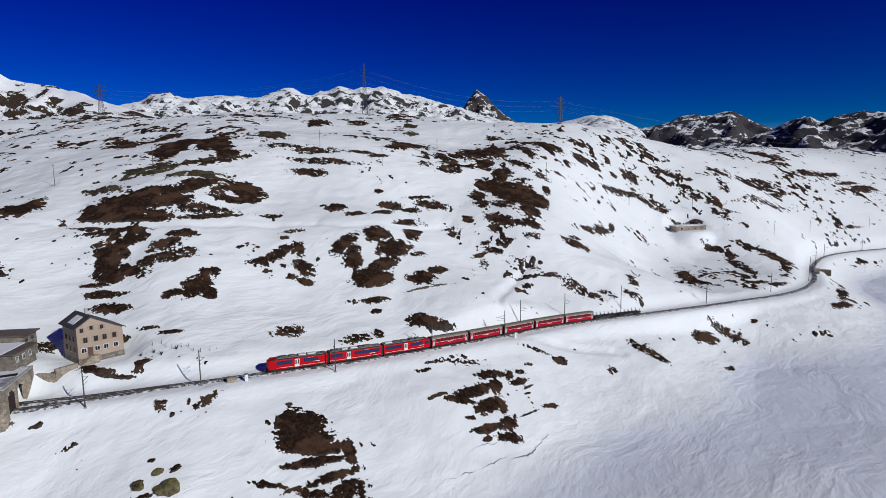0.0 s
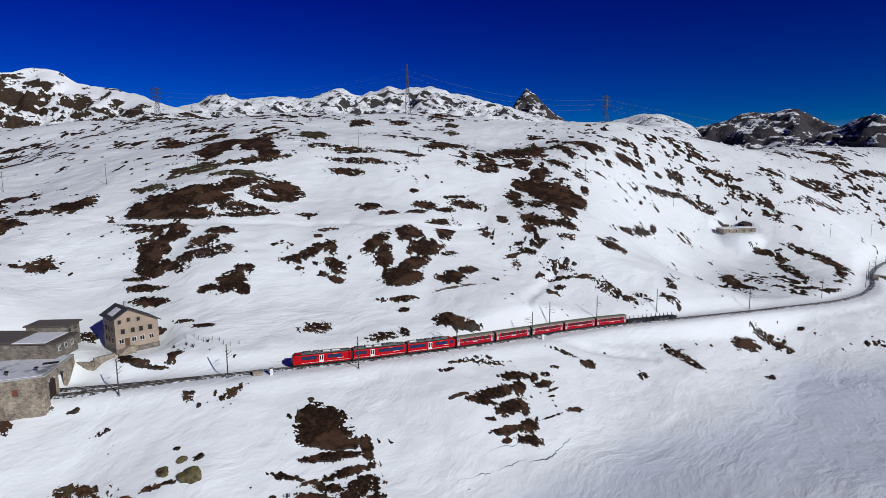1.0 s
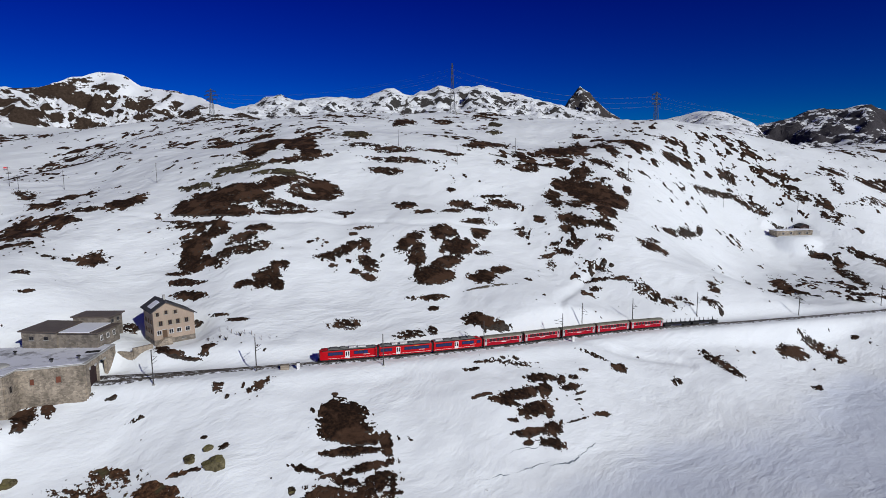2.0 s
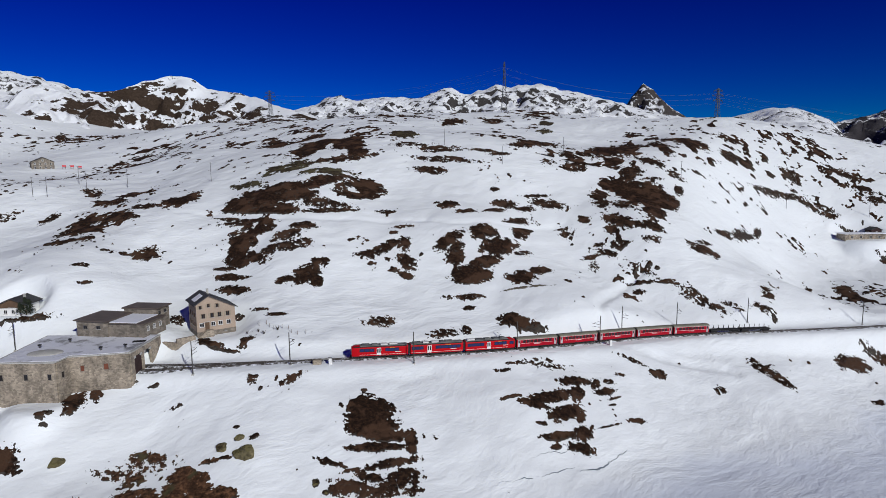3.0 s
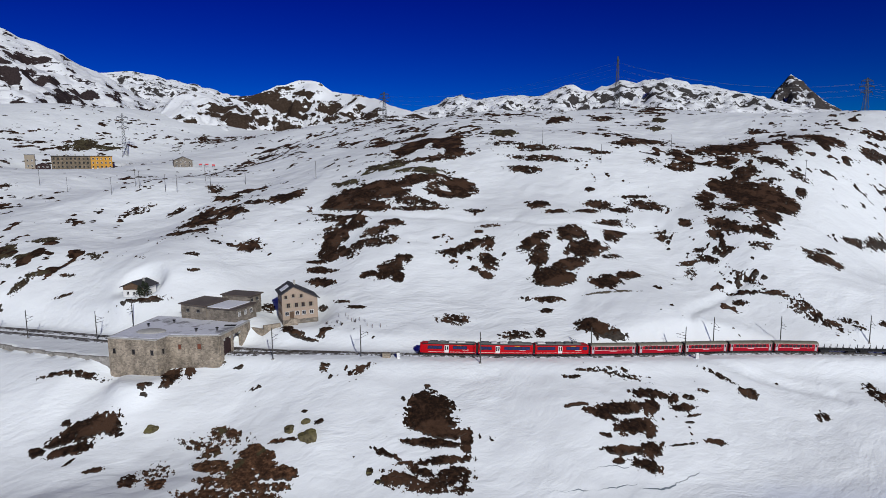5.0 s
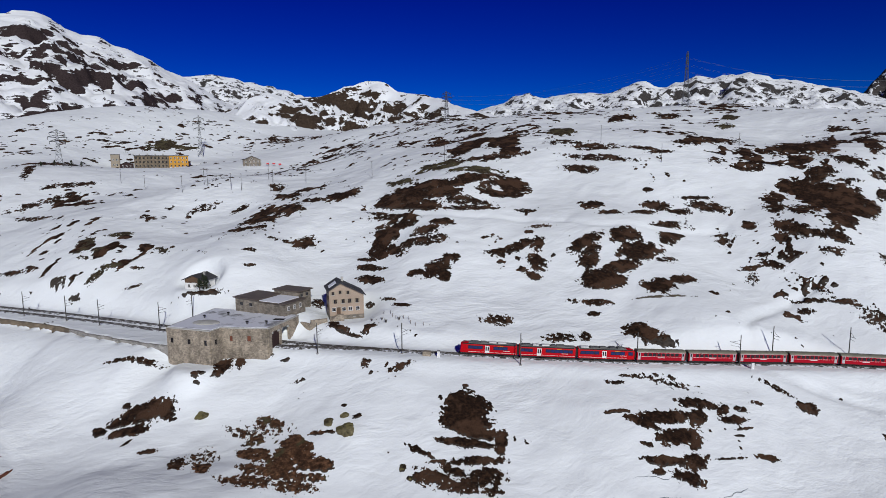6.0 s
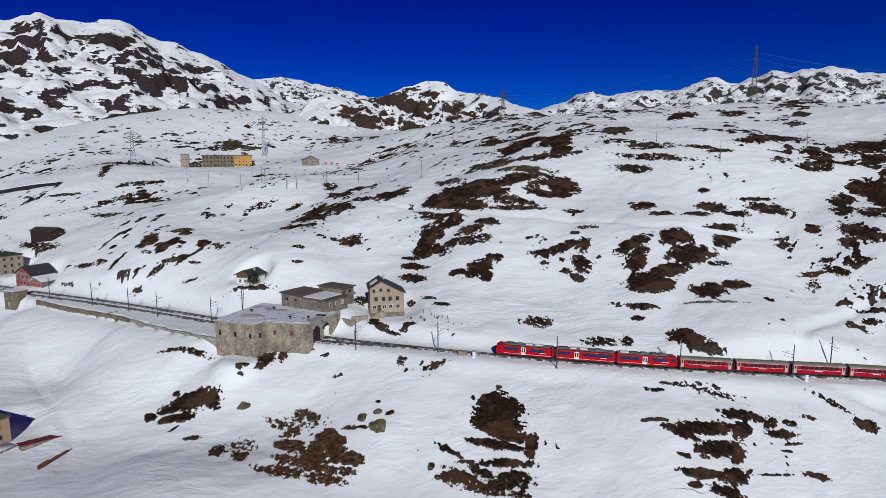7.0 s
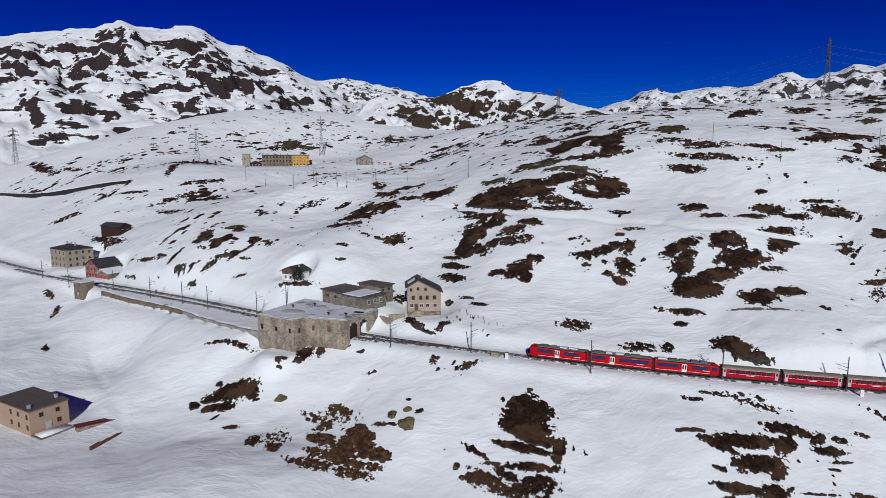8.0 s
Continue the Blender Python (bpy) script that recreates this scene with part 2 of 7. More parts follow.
def plain(name, color, rough=0.6, metal=0.0, grain=0.25, scale=3.0, bump=0.15, coarse=0.4):
    """Paint, render, timber and so on: a colour with stains at two scales and fine relief."""
    m, nt, bsdf = node_material(name)
    at = nt.nodes.new("ShaderNodeTexCoord")
    fine, broad = nt.nodes.new("ShaderNodeTexNoise"), nt.nodes.new("ShaderNodeTexNoise")
    fine.inputs["Scale"].default_value, fine.inputs["Detail"].default_value = scale * 6, 6
    broad.inputs["Scale"].default_value, broad.inputs["Detail"].default_value = scale * coarse, 3
    both = nt.nodes.new("ShaderNodeMath")
    both.operation = "MULTIPLY_ADD"
    both.inputs[1].default_value = 0.5
    half = nt.nodes.new("ShaderNodeMath")
    half.operation = "MULTIPLY"
    half.inputs[1].default_value = 0.5
    mixer = nt.nodes.new("ShaderNodeValToRGB")
    lo = [c * (1 - grain) for c in color]
    hi = [min(1, c * (1 + grain * 0.7)) for c in color]
    mixer.color_ramp.elements[0].position, mixer.color_ramp.elements[1].position = 0.35, 0.65
    mixer.color_ramp.elements[0].color, mixer.color_ramp.elements[1].color = (*lo, 1), (*hi, 1)
    bumper = nt.nodes.new("ShaderNodeBump")
    bumper.inputs["Strength"].default_value, bumper.inputs["Distance"].default_value = bump, 0.05
    for n in (fine, broad):
        nt.links.new(at.outputs["Object"], n.inputs["Vector"])
    nt.links.new(broad.outputs[0], half.inputs[0])
    nt.links.new(fine.outputs[0], both.inputs[0])
    nt.links.new(half.outputs[0], both.inputs[2])
    nt.links.new(both.outputs[0], mixer.inputs[0])
    nt.links.new(mixer.outputs[0], bsdf.inputs["Base Color"])
    nt.links.new(fine.outputs[0], bumper.inputs["Height"])
    nt.links.new(bumper.outputs[0], bsdf.inputs["Normal"])
    bsdf.inputs["Roughness"].default_value, bsdf.inputs["Metallic"].default_value = rough, metal
    return m


def math_node(nt, op, a, b=None, c=None):
    n = nt.nodes.new("ShaderNodeMath")
    n.operation = op
    for slot, v in enumerate((a, b, c)):
        if v is None:
            continue
        if isinstance(v, (int, float)):
            n.inputs[slot].default_value = v
        else:
            nt.links.new(v, n.inputs[slot])
    return n.outputs[0]


def noise_node(nt, vector, scale, detail=4, rough=0.55):
    n = nt.nodes.new("ShaderNodeTexNoise")
    n.inputs["Scale"].default_value, n.inputs["Detail"].default_value, n.inputs["Roughness"].default_value = scale, detail, rough
    nt.links.new(vector, n.inputs["Vector"])
    return n.outputs[0]


def mapped(nt, vector, scale, turn=0.0):
    n = nt.nodes.new("ShaderNodeMapping")
    n.inputs["Scale"].default_value = scale
    n.inputs["Rotation"].default_value = (0, 0, turn)
    nt.links.new(vector, n.inputs["Vector"])
    return n.outputs[0]


def grained(nt, vector, lengths, turn=0.0):
    """Coordinates turned first, then divided by the lengths of the grain along and across."""
    n = nt.nodes.new("ShaderNodeMapping")
    n.vector_type = "TEXTURE"
    n.inputs["Scale"].default_value = lengths
    n.inputs["Rotation"].default_value = (0, 0, turn)
    nt.links.new(vector, n.inputs["Vector"])
    return n.outputs[0]


def color_ramp(nt, factor, stops):
    n = nt.nodes.new("ShaderNodeValToRGB")
    e = n.color_ramp.elements
    while len(e) < len(stops):
        e.new(0.5)
    for el, (p, c) in zip(e, stops):
        el.position, el.color = p, (*c, 1)
    nt.links.new(factor, n.inputs[0])
    return n.outputs[0]


def mix_color(nt, factor, a, b):
    n = nt.nodes.new("ShaderNodeMix")
    n.data_type = "RGBA"
    for slot, v in ((0, factor), (6, a), (7, b)):
        if isinstance(v, tuple):
            n.inputs[slot].default_value = (*v, 1)
        elif isinstance(v, (int, float)):
            n.inputs[slot].default_value = v
        else:
            nt.links.new(v, n.inputs[slot])
    return n.outputs[2]


SNOW_COLOR = (0.85, 0.88, 0.89)


def snow_material(name, dim_lake=(0.90, 0.925, 1.0)):
    """Wind-packed snow: broad tints, long ridges carved by the wind, crust and grit; the lake's dimmer grazing light is
    tinted in at its level.
    """
    m, nt, bsdf = node_material(name)
    at = nt.nodes.new("ShaderNodeNewGeometry").outputs["Position"]
    broad = noise_node(nt, at, 0.02, 4)
    bent = nt.nodes.new("ShaderNodeTexNoise")
    bent.inputs["Scale"].default_value, bent.inputs["Detail"].default_value = 0.022, 3
    nt.links.new(at, bent.inputs["Vector"])
    push = nt.nodes.new("ShaderNodeVectorMath")
    push.operation = "MULTIPLY_ADD"
    push.inputs[1].default_value = (22, 22, 0)
    nt.links.new(bent.outputs[1], push.inputs[0])
    nt.links.new(at, push.inputs[2])
    drift = noise_node(nt, grained(nt, push.outputs[0], (26, 11, 14), 0.75), 1.0, 4, 0.55)
    ridges = noise_node(nt, grained(nt, push.outputs[0], (9, 3.6, 6), 0.7), 1.0, 6, 0.6)
    carved = math_node(nt, "ABSOLUTE", math_node(nt, "SUBTRACT", noise_node(nt, grained(nt, push.outputs[0], (10, 5.0, 6), 1.05), 1.0, 5, 0.6), 0.5))
    blown = color_ramp(nt, noise_node(nt, at, 0.035, 3), [(0.40, (0.15, 0.15, 0.15)), (0.62, (1, 1, 1))])
    chop = math_node(nt, "MULTIPLY", noise_node(nt, grained(nt, at, (1.5, 0.9, 1.0), 0.6), 1.0, 5, 0.65), blown)
    grit = noise_node(nt, at, 1.4, 6, 0.7)
    tint = color_ramp(nt, broad, [(0.35, tuple(c * 0.955 for c in SNOW_COLOR)), (0.6, SNOW_COLOR)])
    height = nt.nodes.new("ShaderNodeSeparateXYZ")
    nt.links.new(at, height.inputs[0])
    # the lake's painted dimming fades out towards the west
    west = math_node(nt, "MAXIMUM", math_node(nt, "MULTIPLY", math_node(nt, "ADD", height.outputs[0], 5.0), -0.12), 0.0)
    level = math_node(nt, "MULTIPLY_ADD", math_node(nt, "SUBTRACT", noise_node(nt, at, 0.07, 4), 0.5), 3.0, math_node(nt, "SUBTRACT", height.outputs[2], LAKE))
    # weaker sun on the flat lake, multiplied into the colour by height
    shore = color_ramp(nt, math_node(nt, "MULTIPLY", math_node(nt, "ADD", level, west), 0.2), [(0.16, dim_lake), (0.62, (1, 1, 1))])
    dust = color_ramp(nt, grit, [(0.27, (0.62, 0.62, 0.64)), (0.36, (1, 1, 1))])
    both = tint
    for layer, much in ((dust, 0.5), (shore, 1.0)):
        mul = nt.nodes.new("ShaderNodeMix")
        mul.data_type, mul.blend_type = "RGBA", "MULTIPLY"
        mul.inputs[0].default_value = much
        nt.links.new(both, mul.inputs[6])
        nt.links.new(layer, mul.inputs[7])
        both = mul.outputs[2]
    nt.links.new(both, bsdf.inputs["Base Color"])
    h = math_node(nt, "MULTIPLY_ADD", drift, 1.0, math_node(nt, "MULTIPLY", math_node(nt, "MULTIPLY", ridges, blown), 0.62))
    h = math_node(nt, "MULTIPLY_ADD", carved, 0.58, h)
    h = math_node(nt, "MULTIPLY_ADD", chop, 0.15, h)
    b = nt.nodes.new("ShaderNodeBump")
    b.inputs["Strength"].default_value, b.inputs["Distance"].default_value = 0.6, 1.3
    nt.links.new(h, b.inputs["Height"])
    nt.links.new(b.outputs[0], bsdf.inputs["Normal"])
    bsdf.inputs["Roughness"].default_value = 0.75
    bsdf.inputs["Specular IOR Level"].default_value = 0.2
    return m


def turf_material(name, hue=(0.035, 0.017, 0.008), lichen=(0.050, 0.038, 0.018), much=0.05, rock=(0.055, 0.046, 0.038)):
    """Bare winter turf and heather with grey rock and lichen showing."""
    m, nt, bsdf = node_material(name)
    at = nt.nodes.new("ShaderNodeNewGeometry").outputs["Position"]
    a = noise_node(nt, at, 0.9, 7, 0.7)
    big = noise_node(nt, at, 0.16, 4)
    base = color_ramp(nt, a, [(0.34, tuple(c * 0.2 for c in hue)), (0.5, tuple(c * 0.8 for c in hue)), (0.68, tuple(c * 2.4 for c in hue))])
    stone = color_ramp(nt, a, [(0.35, tuple(c * 0.5 for c in rock)), (0.65, tuple(c * 1.5 for c in rock))])
    moss = mix_color(nt, color_ramp(nt, big, [(0.60 - 0.25 * much, (0, 0, 0)), (0.68 - 0.25 * much, (1, 1, 1))]), base, lichen)
    side = nt.nodes.new("ShaderNodeSeparateXYZ")
    nt.links.new(nt.nodes.new("ShaderNodeNewGeometry").outputs["Normal"], side.inputs[0])
    steep = color_ramp(nt, math_node(nt, "MULTIPLY_ADD", a, 0.5, side.outputs[2]), [(0.92, (1, 1, 1)), (1.04, (0, 0, 0))])
    nt.links.new(mix_color(nt, steep, moss, stone), bsdf.inputs["Base Color"])
    b = nt.nodes.new("ShaderNodeBump")
    b.inputs["Strength"].default_value, b.inputs["Distance"].default_value = 0.8, 0.5
    nt.links.new(a, b.inputs["Height"])
    nt.links.new(b.outputs[0], bsdf.inputs["Normal"])
    bsdf.inputs["Roughness"].default_value = 0.9
    bsdf.inputs["Specular IOR Level"].default_value = 0.15
    return m


def mountain_material(name, line=0.62, soft=0.12, scale=0.006, rock=(0.085, 0.075, 0.07), band=1.0, clump=0.0, steep=1.0):
    """Snow on what is flat enough to hold it, rock on what is steep and on ledges."""
    m, nt, bsdf = node_material(name)
    geo = nt.nodes.new("ShaderNodeNewGeometry")
    at = geo.outputs["Position"]
    side = nt.nodes.new("ShaderNodeSeparateXYZ")
    nt.links.new(geo.outputs["Normal"], side.inputs[0])
    a = noise_node(nt, at, scale, 9, 0.68)
    bands = noise_node(nt, mapped(nt, at, (scale * 0.6, scale * 0.6, scale * 4 * band), 0.4), 1.0, 7, 0.65)
    v = math_node(nt, "MULTIPLY_ADD", math_node(nt, "SUBTRACT", side.outputs[2], 0.7), steep, 0.7)
    v = math_node(nt, "MULTIPLY_ADD", math_node(nt, "SUBTRACT", a, 0.5), 1.5, v)
    crags = noise_node(nt, mapped(nt, at, (scale * 0.16, scale * 0.16, scale * 0.4)), 1.0, 3, 0.5)
    v = math_node(nt, "MULTIPLY_ADD", math_node(nt, "SUBTRACT", crags, 0.5), clump, v)
    v = math_node(nt, "MULTIPLY_ADD", math_node(nt, "SUBTRACT", bands, 0.5), 1.5, v)
    mask = color_ramp(nt, math_node(nt, "DIVIDE", math_node(nt, "SUBTRACT", v, line - soft), soft), [(0.0, (0, 0, 0)), (1.0, (1, 1, 1))])
    fine = noise_node(nt, at, scale * 8, 6, 0.7)
    stone = color_ramp(nt, fine, [(0.3, tuple(c * 0.45 for c in rock)), (0.7, tuple(c * 1.5 for c in rock))])
    nt.links.new(mix_color(nt, mask, stone, (0.84, 0.86, 0.88)), bsdf.inputs["Base Color"])
    b = nt.nodes.new("ShaderNodeBump")
    b.inputs["Strength"].default_value, b.inputs["Distance"].default_value = 0.8, 0.10 / scale
    nt.links.new(math_node(nt, "ADD", a, math_node(nt, "MULTIPLY", fine, 0.25)), b.inputs["Height"])
    nt.links.new(b.outputs[0], bsdf.inputs["Normal"])
    bsdf.inputs["Roughness"].default_value = 0.85
    bsdf.inputs["Specular IOR Level"].default_value = 0.1
    return m


SNOW = snow_material("snow")
TURF = turf_material("winter_turf", (0.026, 0.013, 0.007), (0.068, 0.036, 0.021), 0.42)
TURF_RED = turf_material("dry_heather", (0.085, 0.042, 0.022), (0.07, 0.06, 0.03), 0.1)
MOSSY = turf_material("lichen_rock", (0.05, 0.038, 0.022), (0.080, 0.068, 0.036), 0.35)
FAR_ROCK = mountain_material("far_mountain", 0.79, 0.08, 0.06, (0.055, 0.05, 0.048), 0.3, 0.5)
NEAR_ROCK = mountain_material("ridge_rock", 0.73, 0.03, 0.05, (0.05, 0.034, 0.024), 0.5, 1.2)
BROAD_ROCK = mountain_material("broad_mountain", 0.84, 0.04, 0.045, (0.042, 0.030, 0.030), 1.3, 1.1, 3.0)
# extra rock cover in a dark bluish tone stands in for shade on these flanks
SHADY_ROCK = mountain_material("shaded_mountain", 0.99, 0.06, 0.04, (0.06, 0.055, 0.06), 0.5, 0.6)
DARK_ROCK = mountain_material("dark_crag", 0.87, 0.05, 0.045, (0.06, 0.052, 0.05), 0.3, 0.5)
RED = plain("railway_red_paint", (0.46, 0.002, 0.008), 0.5, 0.0, 0.12, 0.5, 0.02)
RED.node_tree.nodes["Principled BSDF"].inputs["Specular IOR Level"].default_value = 0.12


CRIMSON = plain("crimson_coach_paint", (0.36, 0.004, 0.016), 0.5, 0.0, 0.14, 0.5, 0.02)
CRIMSON.node_tree.nodes["Principled BSDF"].inputs["Specular IOR Level"].default_value = 0.12


def snowy_ballast(name):
    """Dark ballast with blown snow lying in it."""
    m, nt, bsdf = node_material(name)
    at = nt.nodes.new("ShaderNodeNewGeometry").outputs["Position"]
    stones = noise_node(nt, at, 4.0, 6, 0.7)
    blown = noise_node(nt, at, 0.9, 5, 0.65)
    dark = color_ramp(nt, stones, [(0.3, (0.025, 0.022, 0.02)), (0.7, (0.10, 0.09, 0.08))])
    lie = color_ramp(nt, blown, [(0.45, (0, 0, 0)), (0.56, (1, 1, 1))])
    nt.links.new(mix_color(nt, lie, dark, (0.72, 0.74, 0.78)), bsdf.inputs["Base Color"])
    b = nt.nodes.new("ShaderNodeBump")
    b.inputs["Strength"].default_value, b.inputs["Distance"].default_value = 0.6, 0.1
    nt.links.new(stones, b.inputs["Height"])
    nt.links.new(b.outputs[0], bsdf.inputs["Normal"])
    bsdf.inputs["Roughness"].default_value = 0.9
    return m


BALLAST = snowy_ballast("snowy_ballast")
STEEL = plain("rail_steel", (0.10, 0.085, 0.075), 0.5, 0.6, 0.3, 1.0)

# ---- ground, lake and mountains ----
def mesh_object(name, verts, faces, material, parent=None, smooth=True):
    me = bpy.data.meshes.new(name)
    me.from_pydata(verts, [], faces)
    me.materials.append(material)
    if smooth:
        me.polygons.foreach_set("use_smooth", [True] * len(me.polygons))
    ob = new(name, me)
    ob.parent = parent
    return ob


def grid_mesh(name, X, Y, Z, material, keep=None, smooth=True):
    """A sheet over a grid of places; keep: which places stay."""
    ny, nx = X.shape
    idx = np.arange(nx * ny).reshape(ny, nx)
    quads = np.stack([idx[:-1, :-1], idx[:-1, 1:], idx[1:, 1:], idx[1:, :-1]], -1).reshape(-1, 4)
    co = np.stack([X, Y, Z], -1).reshape(-1, 3)
    if keep is not None:
        k = keep.reshape(-1)
        quads = quads[k[quads].any(1)]
        used = np.unique(quads)
        if len(used) == 0:
            return None
        back = np.zeros(nx * ny, int)
        back[used] = np.arange(len(used))
        co, quads = co[used], back[quads]
    me = bpy.data.meshes.new(name)
    me.vertices.add(len(co))
    me.vertices.foreach_set("co", co.astype(np.float32).ravel())
    me.loops.add(quads.size)
    me.loops.foreach_set("vertex_index", quads.ravel().astype(np.int32))
    me.polygons.add(len(quads))
    me.polygons.foreach_set("loop_start", np.arange(0, quads.size, 4, dtype=np.int32))
    me.polygons.foreach_set("loop_total", np.full(len(quads), 4, np.int32))
    me.polygons.foreach_set("use_smooth", [smooth] * len(quads))
    me.materials.append(material)
    me.update(calc_edges=True)
    return new(name, me)


def stretched(lo, hi, step, far, grow=1.07):
    """Even steps from lo to hi, then ever longer ones out to far."""
    mid = list(np.arange(lo, hi, step))
    out, at, s = [], hi, step
    while at < far:
        out.append(at)
        s *= grow
        at += s
    left, at, s = [], lo - step, step
    while at > -far:
        left.append(at)
        s *= grow
        at -= s
    return np.array(left[::-1] + mid + out)


gx, gy = np.meshgrid(stretched(-270, 170, 1.25, 4600, 1.035), stretched(70, 400, 1.25, 4600, 1.035))
ground = grid_mesh("ground", gx, gy, land(gx.ravel(), gy.ravel()).reshape(gx.shape), SNOW)
tagged(ground, "snow-covered alpine slopes above a frozen white lake", "ground", kind="structure")

ix, iy = np.meshgrid(np.arange(0, 420, 3.0), np.arange(-60, 420, 3.0))
dim_lake = grid_mesh("frozen_lake", ix, iy, LAKE + 0.75 + 0.4 * fbm(ix / 16, iy / 16, 3, 71), SNOW, keep=(land(ix.ravel(), iy.ravel()).reshape(ix.shape) < LAKE + 2.5))
tagged(dim_lake, "frozen lake under wind-packed snow tinted greyer for grazing light", "lake", kind="structure")


def mountain(name, crest, foot, width, material, label, rough=0.10, seed=1, wave=180.0, steps=130, sharp=1.15, step=14.0):
    """A mountain under a crest line (x, y, z): flanks fall from it to the foot on both sides, broken by ribs and gullies."""
    line = smooth_line(crest, step)
    s = np.concatenate([[0], np.cumsum(np.linalg.norm(np.diff(line[:, :2], axis=0), axis=1))])
    way = np.gradient(line[:, :2], axis=0)
    way /= np.linalg.norm(way, axis=1)[:, None]
    k = 25
    way = np.stack([np.convolve(np.pad(way[:, c], k, mode="edge"), np.ones(2 * k + 1) / (2 * k + 1), "valid") for c in (0, 1)], -1)
    out = np.stack([way[:, 1], -way[:, 0]], -1)
    u = np.linspace(-1, 1, steps)
    u = np.sign(u) * np.abs(u) ** 1.5
    S, U = np.meshgrid(s, u)
    X = line[None, :, 0] + out[None, :, 0] * U * width
    Y = line[None, :, 1] + out[None, :, 1] * U * width
    top = line[None, :, 2] - foot
    fall = (1 - np.abs(U)) ** sharp
    edge = np.clip(np.abs(U) * 5 - 0.08, 0, 1)
    ribs = 1 - 2 * np.abs(fbm(S / wave, U * width / (wave * 2.2), 5, seed, 0.55))
    fine = fbm(X / (wave * 0.28), Y / (wave * 0.28), 5, seed + 7, 0.6) + 0.6 * (1 - 2.5 * np.abs(fbm(X / (wave * 0.4), Y / (wave * 0.4), 4, seed + 17, 0.6)))
    crag = fbm(S / (wave * 0.25), U * 3, 4, seed + 3, 0.6)
    ends = np.minimum(1, np.minimum(S, S.max() - S) / (0.06 * S.max()))
    broken = ((ribs * 1.2 + fine * 0.9) * 0.62 - 0.45) * edge * (0.2 + fall)
    Z = foot + (top * fall + top * rough * broken + top * 0.035 * crag * (1 - edge)) * ends - 30 * (1 - ends)
    Z = np.where(np.abs(U) > 0.97, foot - 40, Z)
    ob = grid_mesh(name, X, Y, Z, material)
    return tagged(ob, label, "mountain", kind="structure")

mountain("mountain_north", [(-830, 1237, 169), (-752, 1287, 186), (-681, 1328, 209), (-626, 1356, 233), (-583, 1376, 222), (-512, 1405, 230), (-453, 1427, 225), (-413, 1440, 240),
    (-363, 1454, 250), (-336, 1461, 233), (-300, 1470, 242), (-259, 1478, 254), (-213, 1486, 250), (-159, 1494, 254), (-106, 1500, 241), (-54, 1503, 228),
    (-3, 1505, 216), (61, 1505, 195), (134, 1502, 174), (204, 1495, 163), (271, 1486, 160), (343, 1472, 175), (392, 1461, 174), (421, 1453, 164),
    (467, 1440, 142), (545, 1413, 118)],
         70, 520, FAR_ROCK, "long snowy mountain range with rocky ribs under blue sky", rough=0.17, seed=3, wave=75, steps=220, step=9.0)

mountain("mountain_peak", [(-74, 2303, 178), (23, 2306, 236), (69, 2305, 287), (119, 2304, 345), (155, 2302, 322), (208, 2299, 272), (273, 2293, 219), (370, 2280, 164)],
         60, 420, DARK_ROCK, "steep dark pyramid of bare rock dusted with snow", rough=0.22, seed=11, wave=70, sharp=1.0)

mountain("mountain_north_east", [(614, 2426, 157), (738, 2391, 193), (837, 2358, 215), (922, 2326, 242), (1004, 2292, 239), (1059, 2267, 251), (1125, 2236, 216), (1188, 2203, 183),
    (1269, 2157, 139), (1358, 2102, 96)],
         20, 700, SHADY_ROCK, "far rocky mountain with shaded snow flanks", rough=0.28, seed=21, wave=150, steps=180)

mountain("mountain_east", [(849, 1814, 111), (915, 1781, 139), (953, 1761, 156), (989, 1741, 178), (1031, 1717, 183), (1051, 1705, 170), (1092, 1678, 185), (1124, 1658, 192),
    (1173, 1623, 190), (1240, 1573, 194), (1308, 1516, 173)],
         10, 600, SHADY_ROCK, "dark shaded mountain wall with snow gullies", rough=0.32, seed=31, wave=130, steps=180)

mountain("mountain_north_west", [(-1794, 1020, 373), (-1759, 1083, 352), (-1716, 1153, 342), (-1680, 1208, 349), (-1653, 1247, 353), (-1613, 1301, 339), (-1565, 1361, 327), (-1488, 1448, 295),
    (-1393, 1546, 260), (-1291, 1636, 211)],
         60, 600, FAR_ROCK, "snowy ridge far behind the pass", rough=0.16, seed=41, wave=110)

mountain("mountain_west", [(-1446, 25, 231), (-1442, 135, 274), (-1431, 240, 312), (-1423, 287, 326), (-1414, 334, 335), (-1402, 384, 346), (-1393, 420, 358), (-1382, 458, 368),
    (-1373, 487, 362), (-1360, 524, 361), (-1351, 551, 363), (-1338, 584, 370), (-1324, 616, 359), (-1310, 648, 343), (-1283, 703, 321), (-1254, 758, 298),
    (-1221, 814, 265), (-1185, 869, 229), (-1146, 924, 187), (-1104, 977, 133)],
         20, 820, BROAD_ROCK, "broad snow mountain with dark rock bands", rough=0.17, seed=51, wave=170, sharp=1.35, steps=240, step=8.0)

mountain("mountain_ridge", [(-556, 393, 61), (-557, 428, 83), (-571, 474, 117), (-581, 510, 143), (-579, 527, 150), (-567, 542, 147), (-561, 563, 144), (-554, 599, 149),
    (-548, 631, 163), (-532, 659, 173), (-505, 669, 172), (-471, 670, 157), (-429, 663, 151), (-392, 651, 139), (-344, 623, 125), (-300, 602, 112),
    (-260, 578, 97)],
         50, 230, NEAR_ROCK, "rounded snowy knoll with brown rock bands", rough=0.26, seed=61, wave=90, sharp=1.2, step=6.0, steps=170)

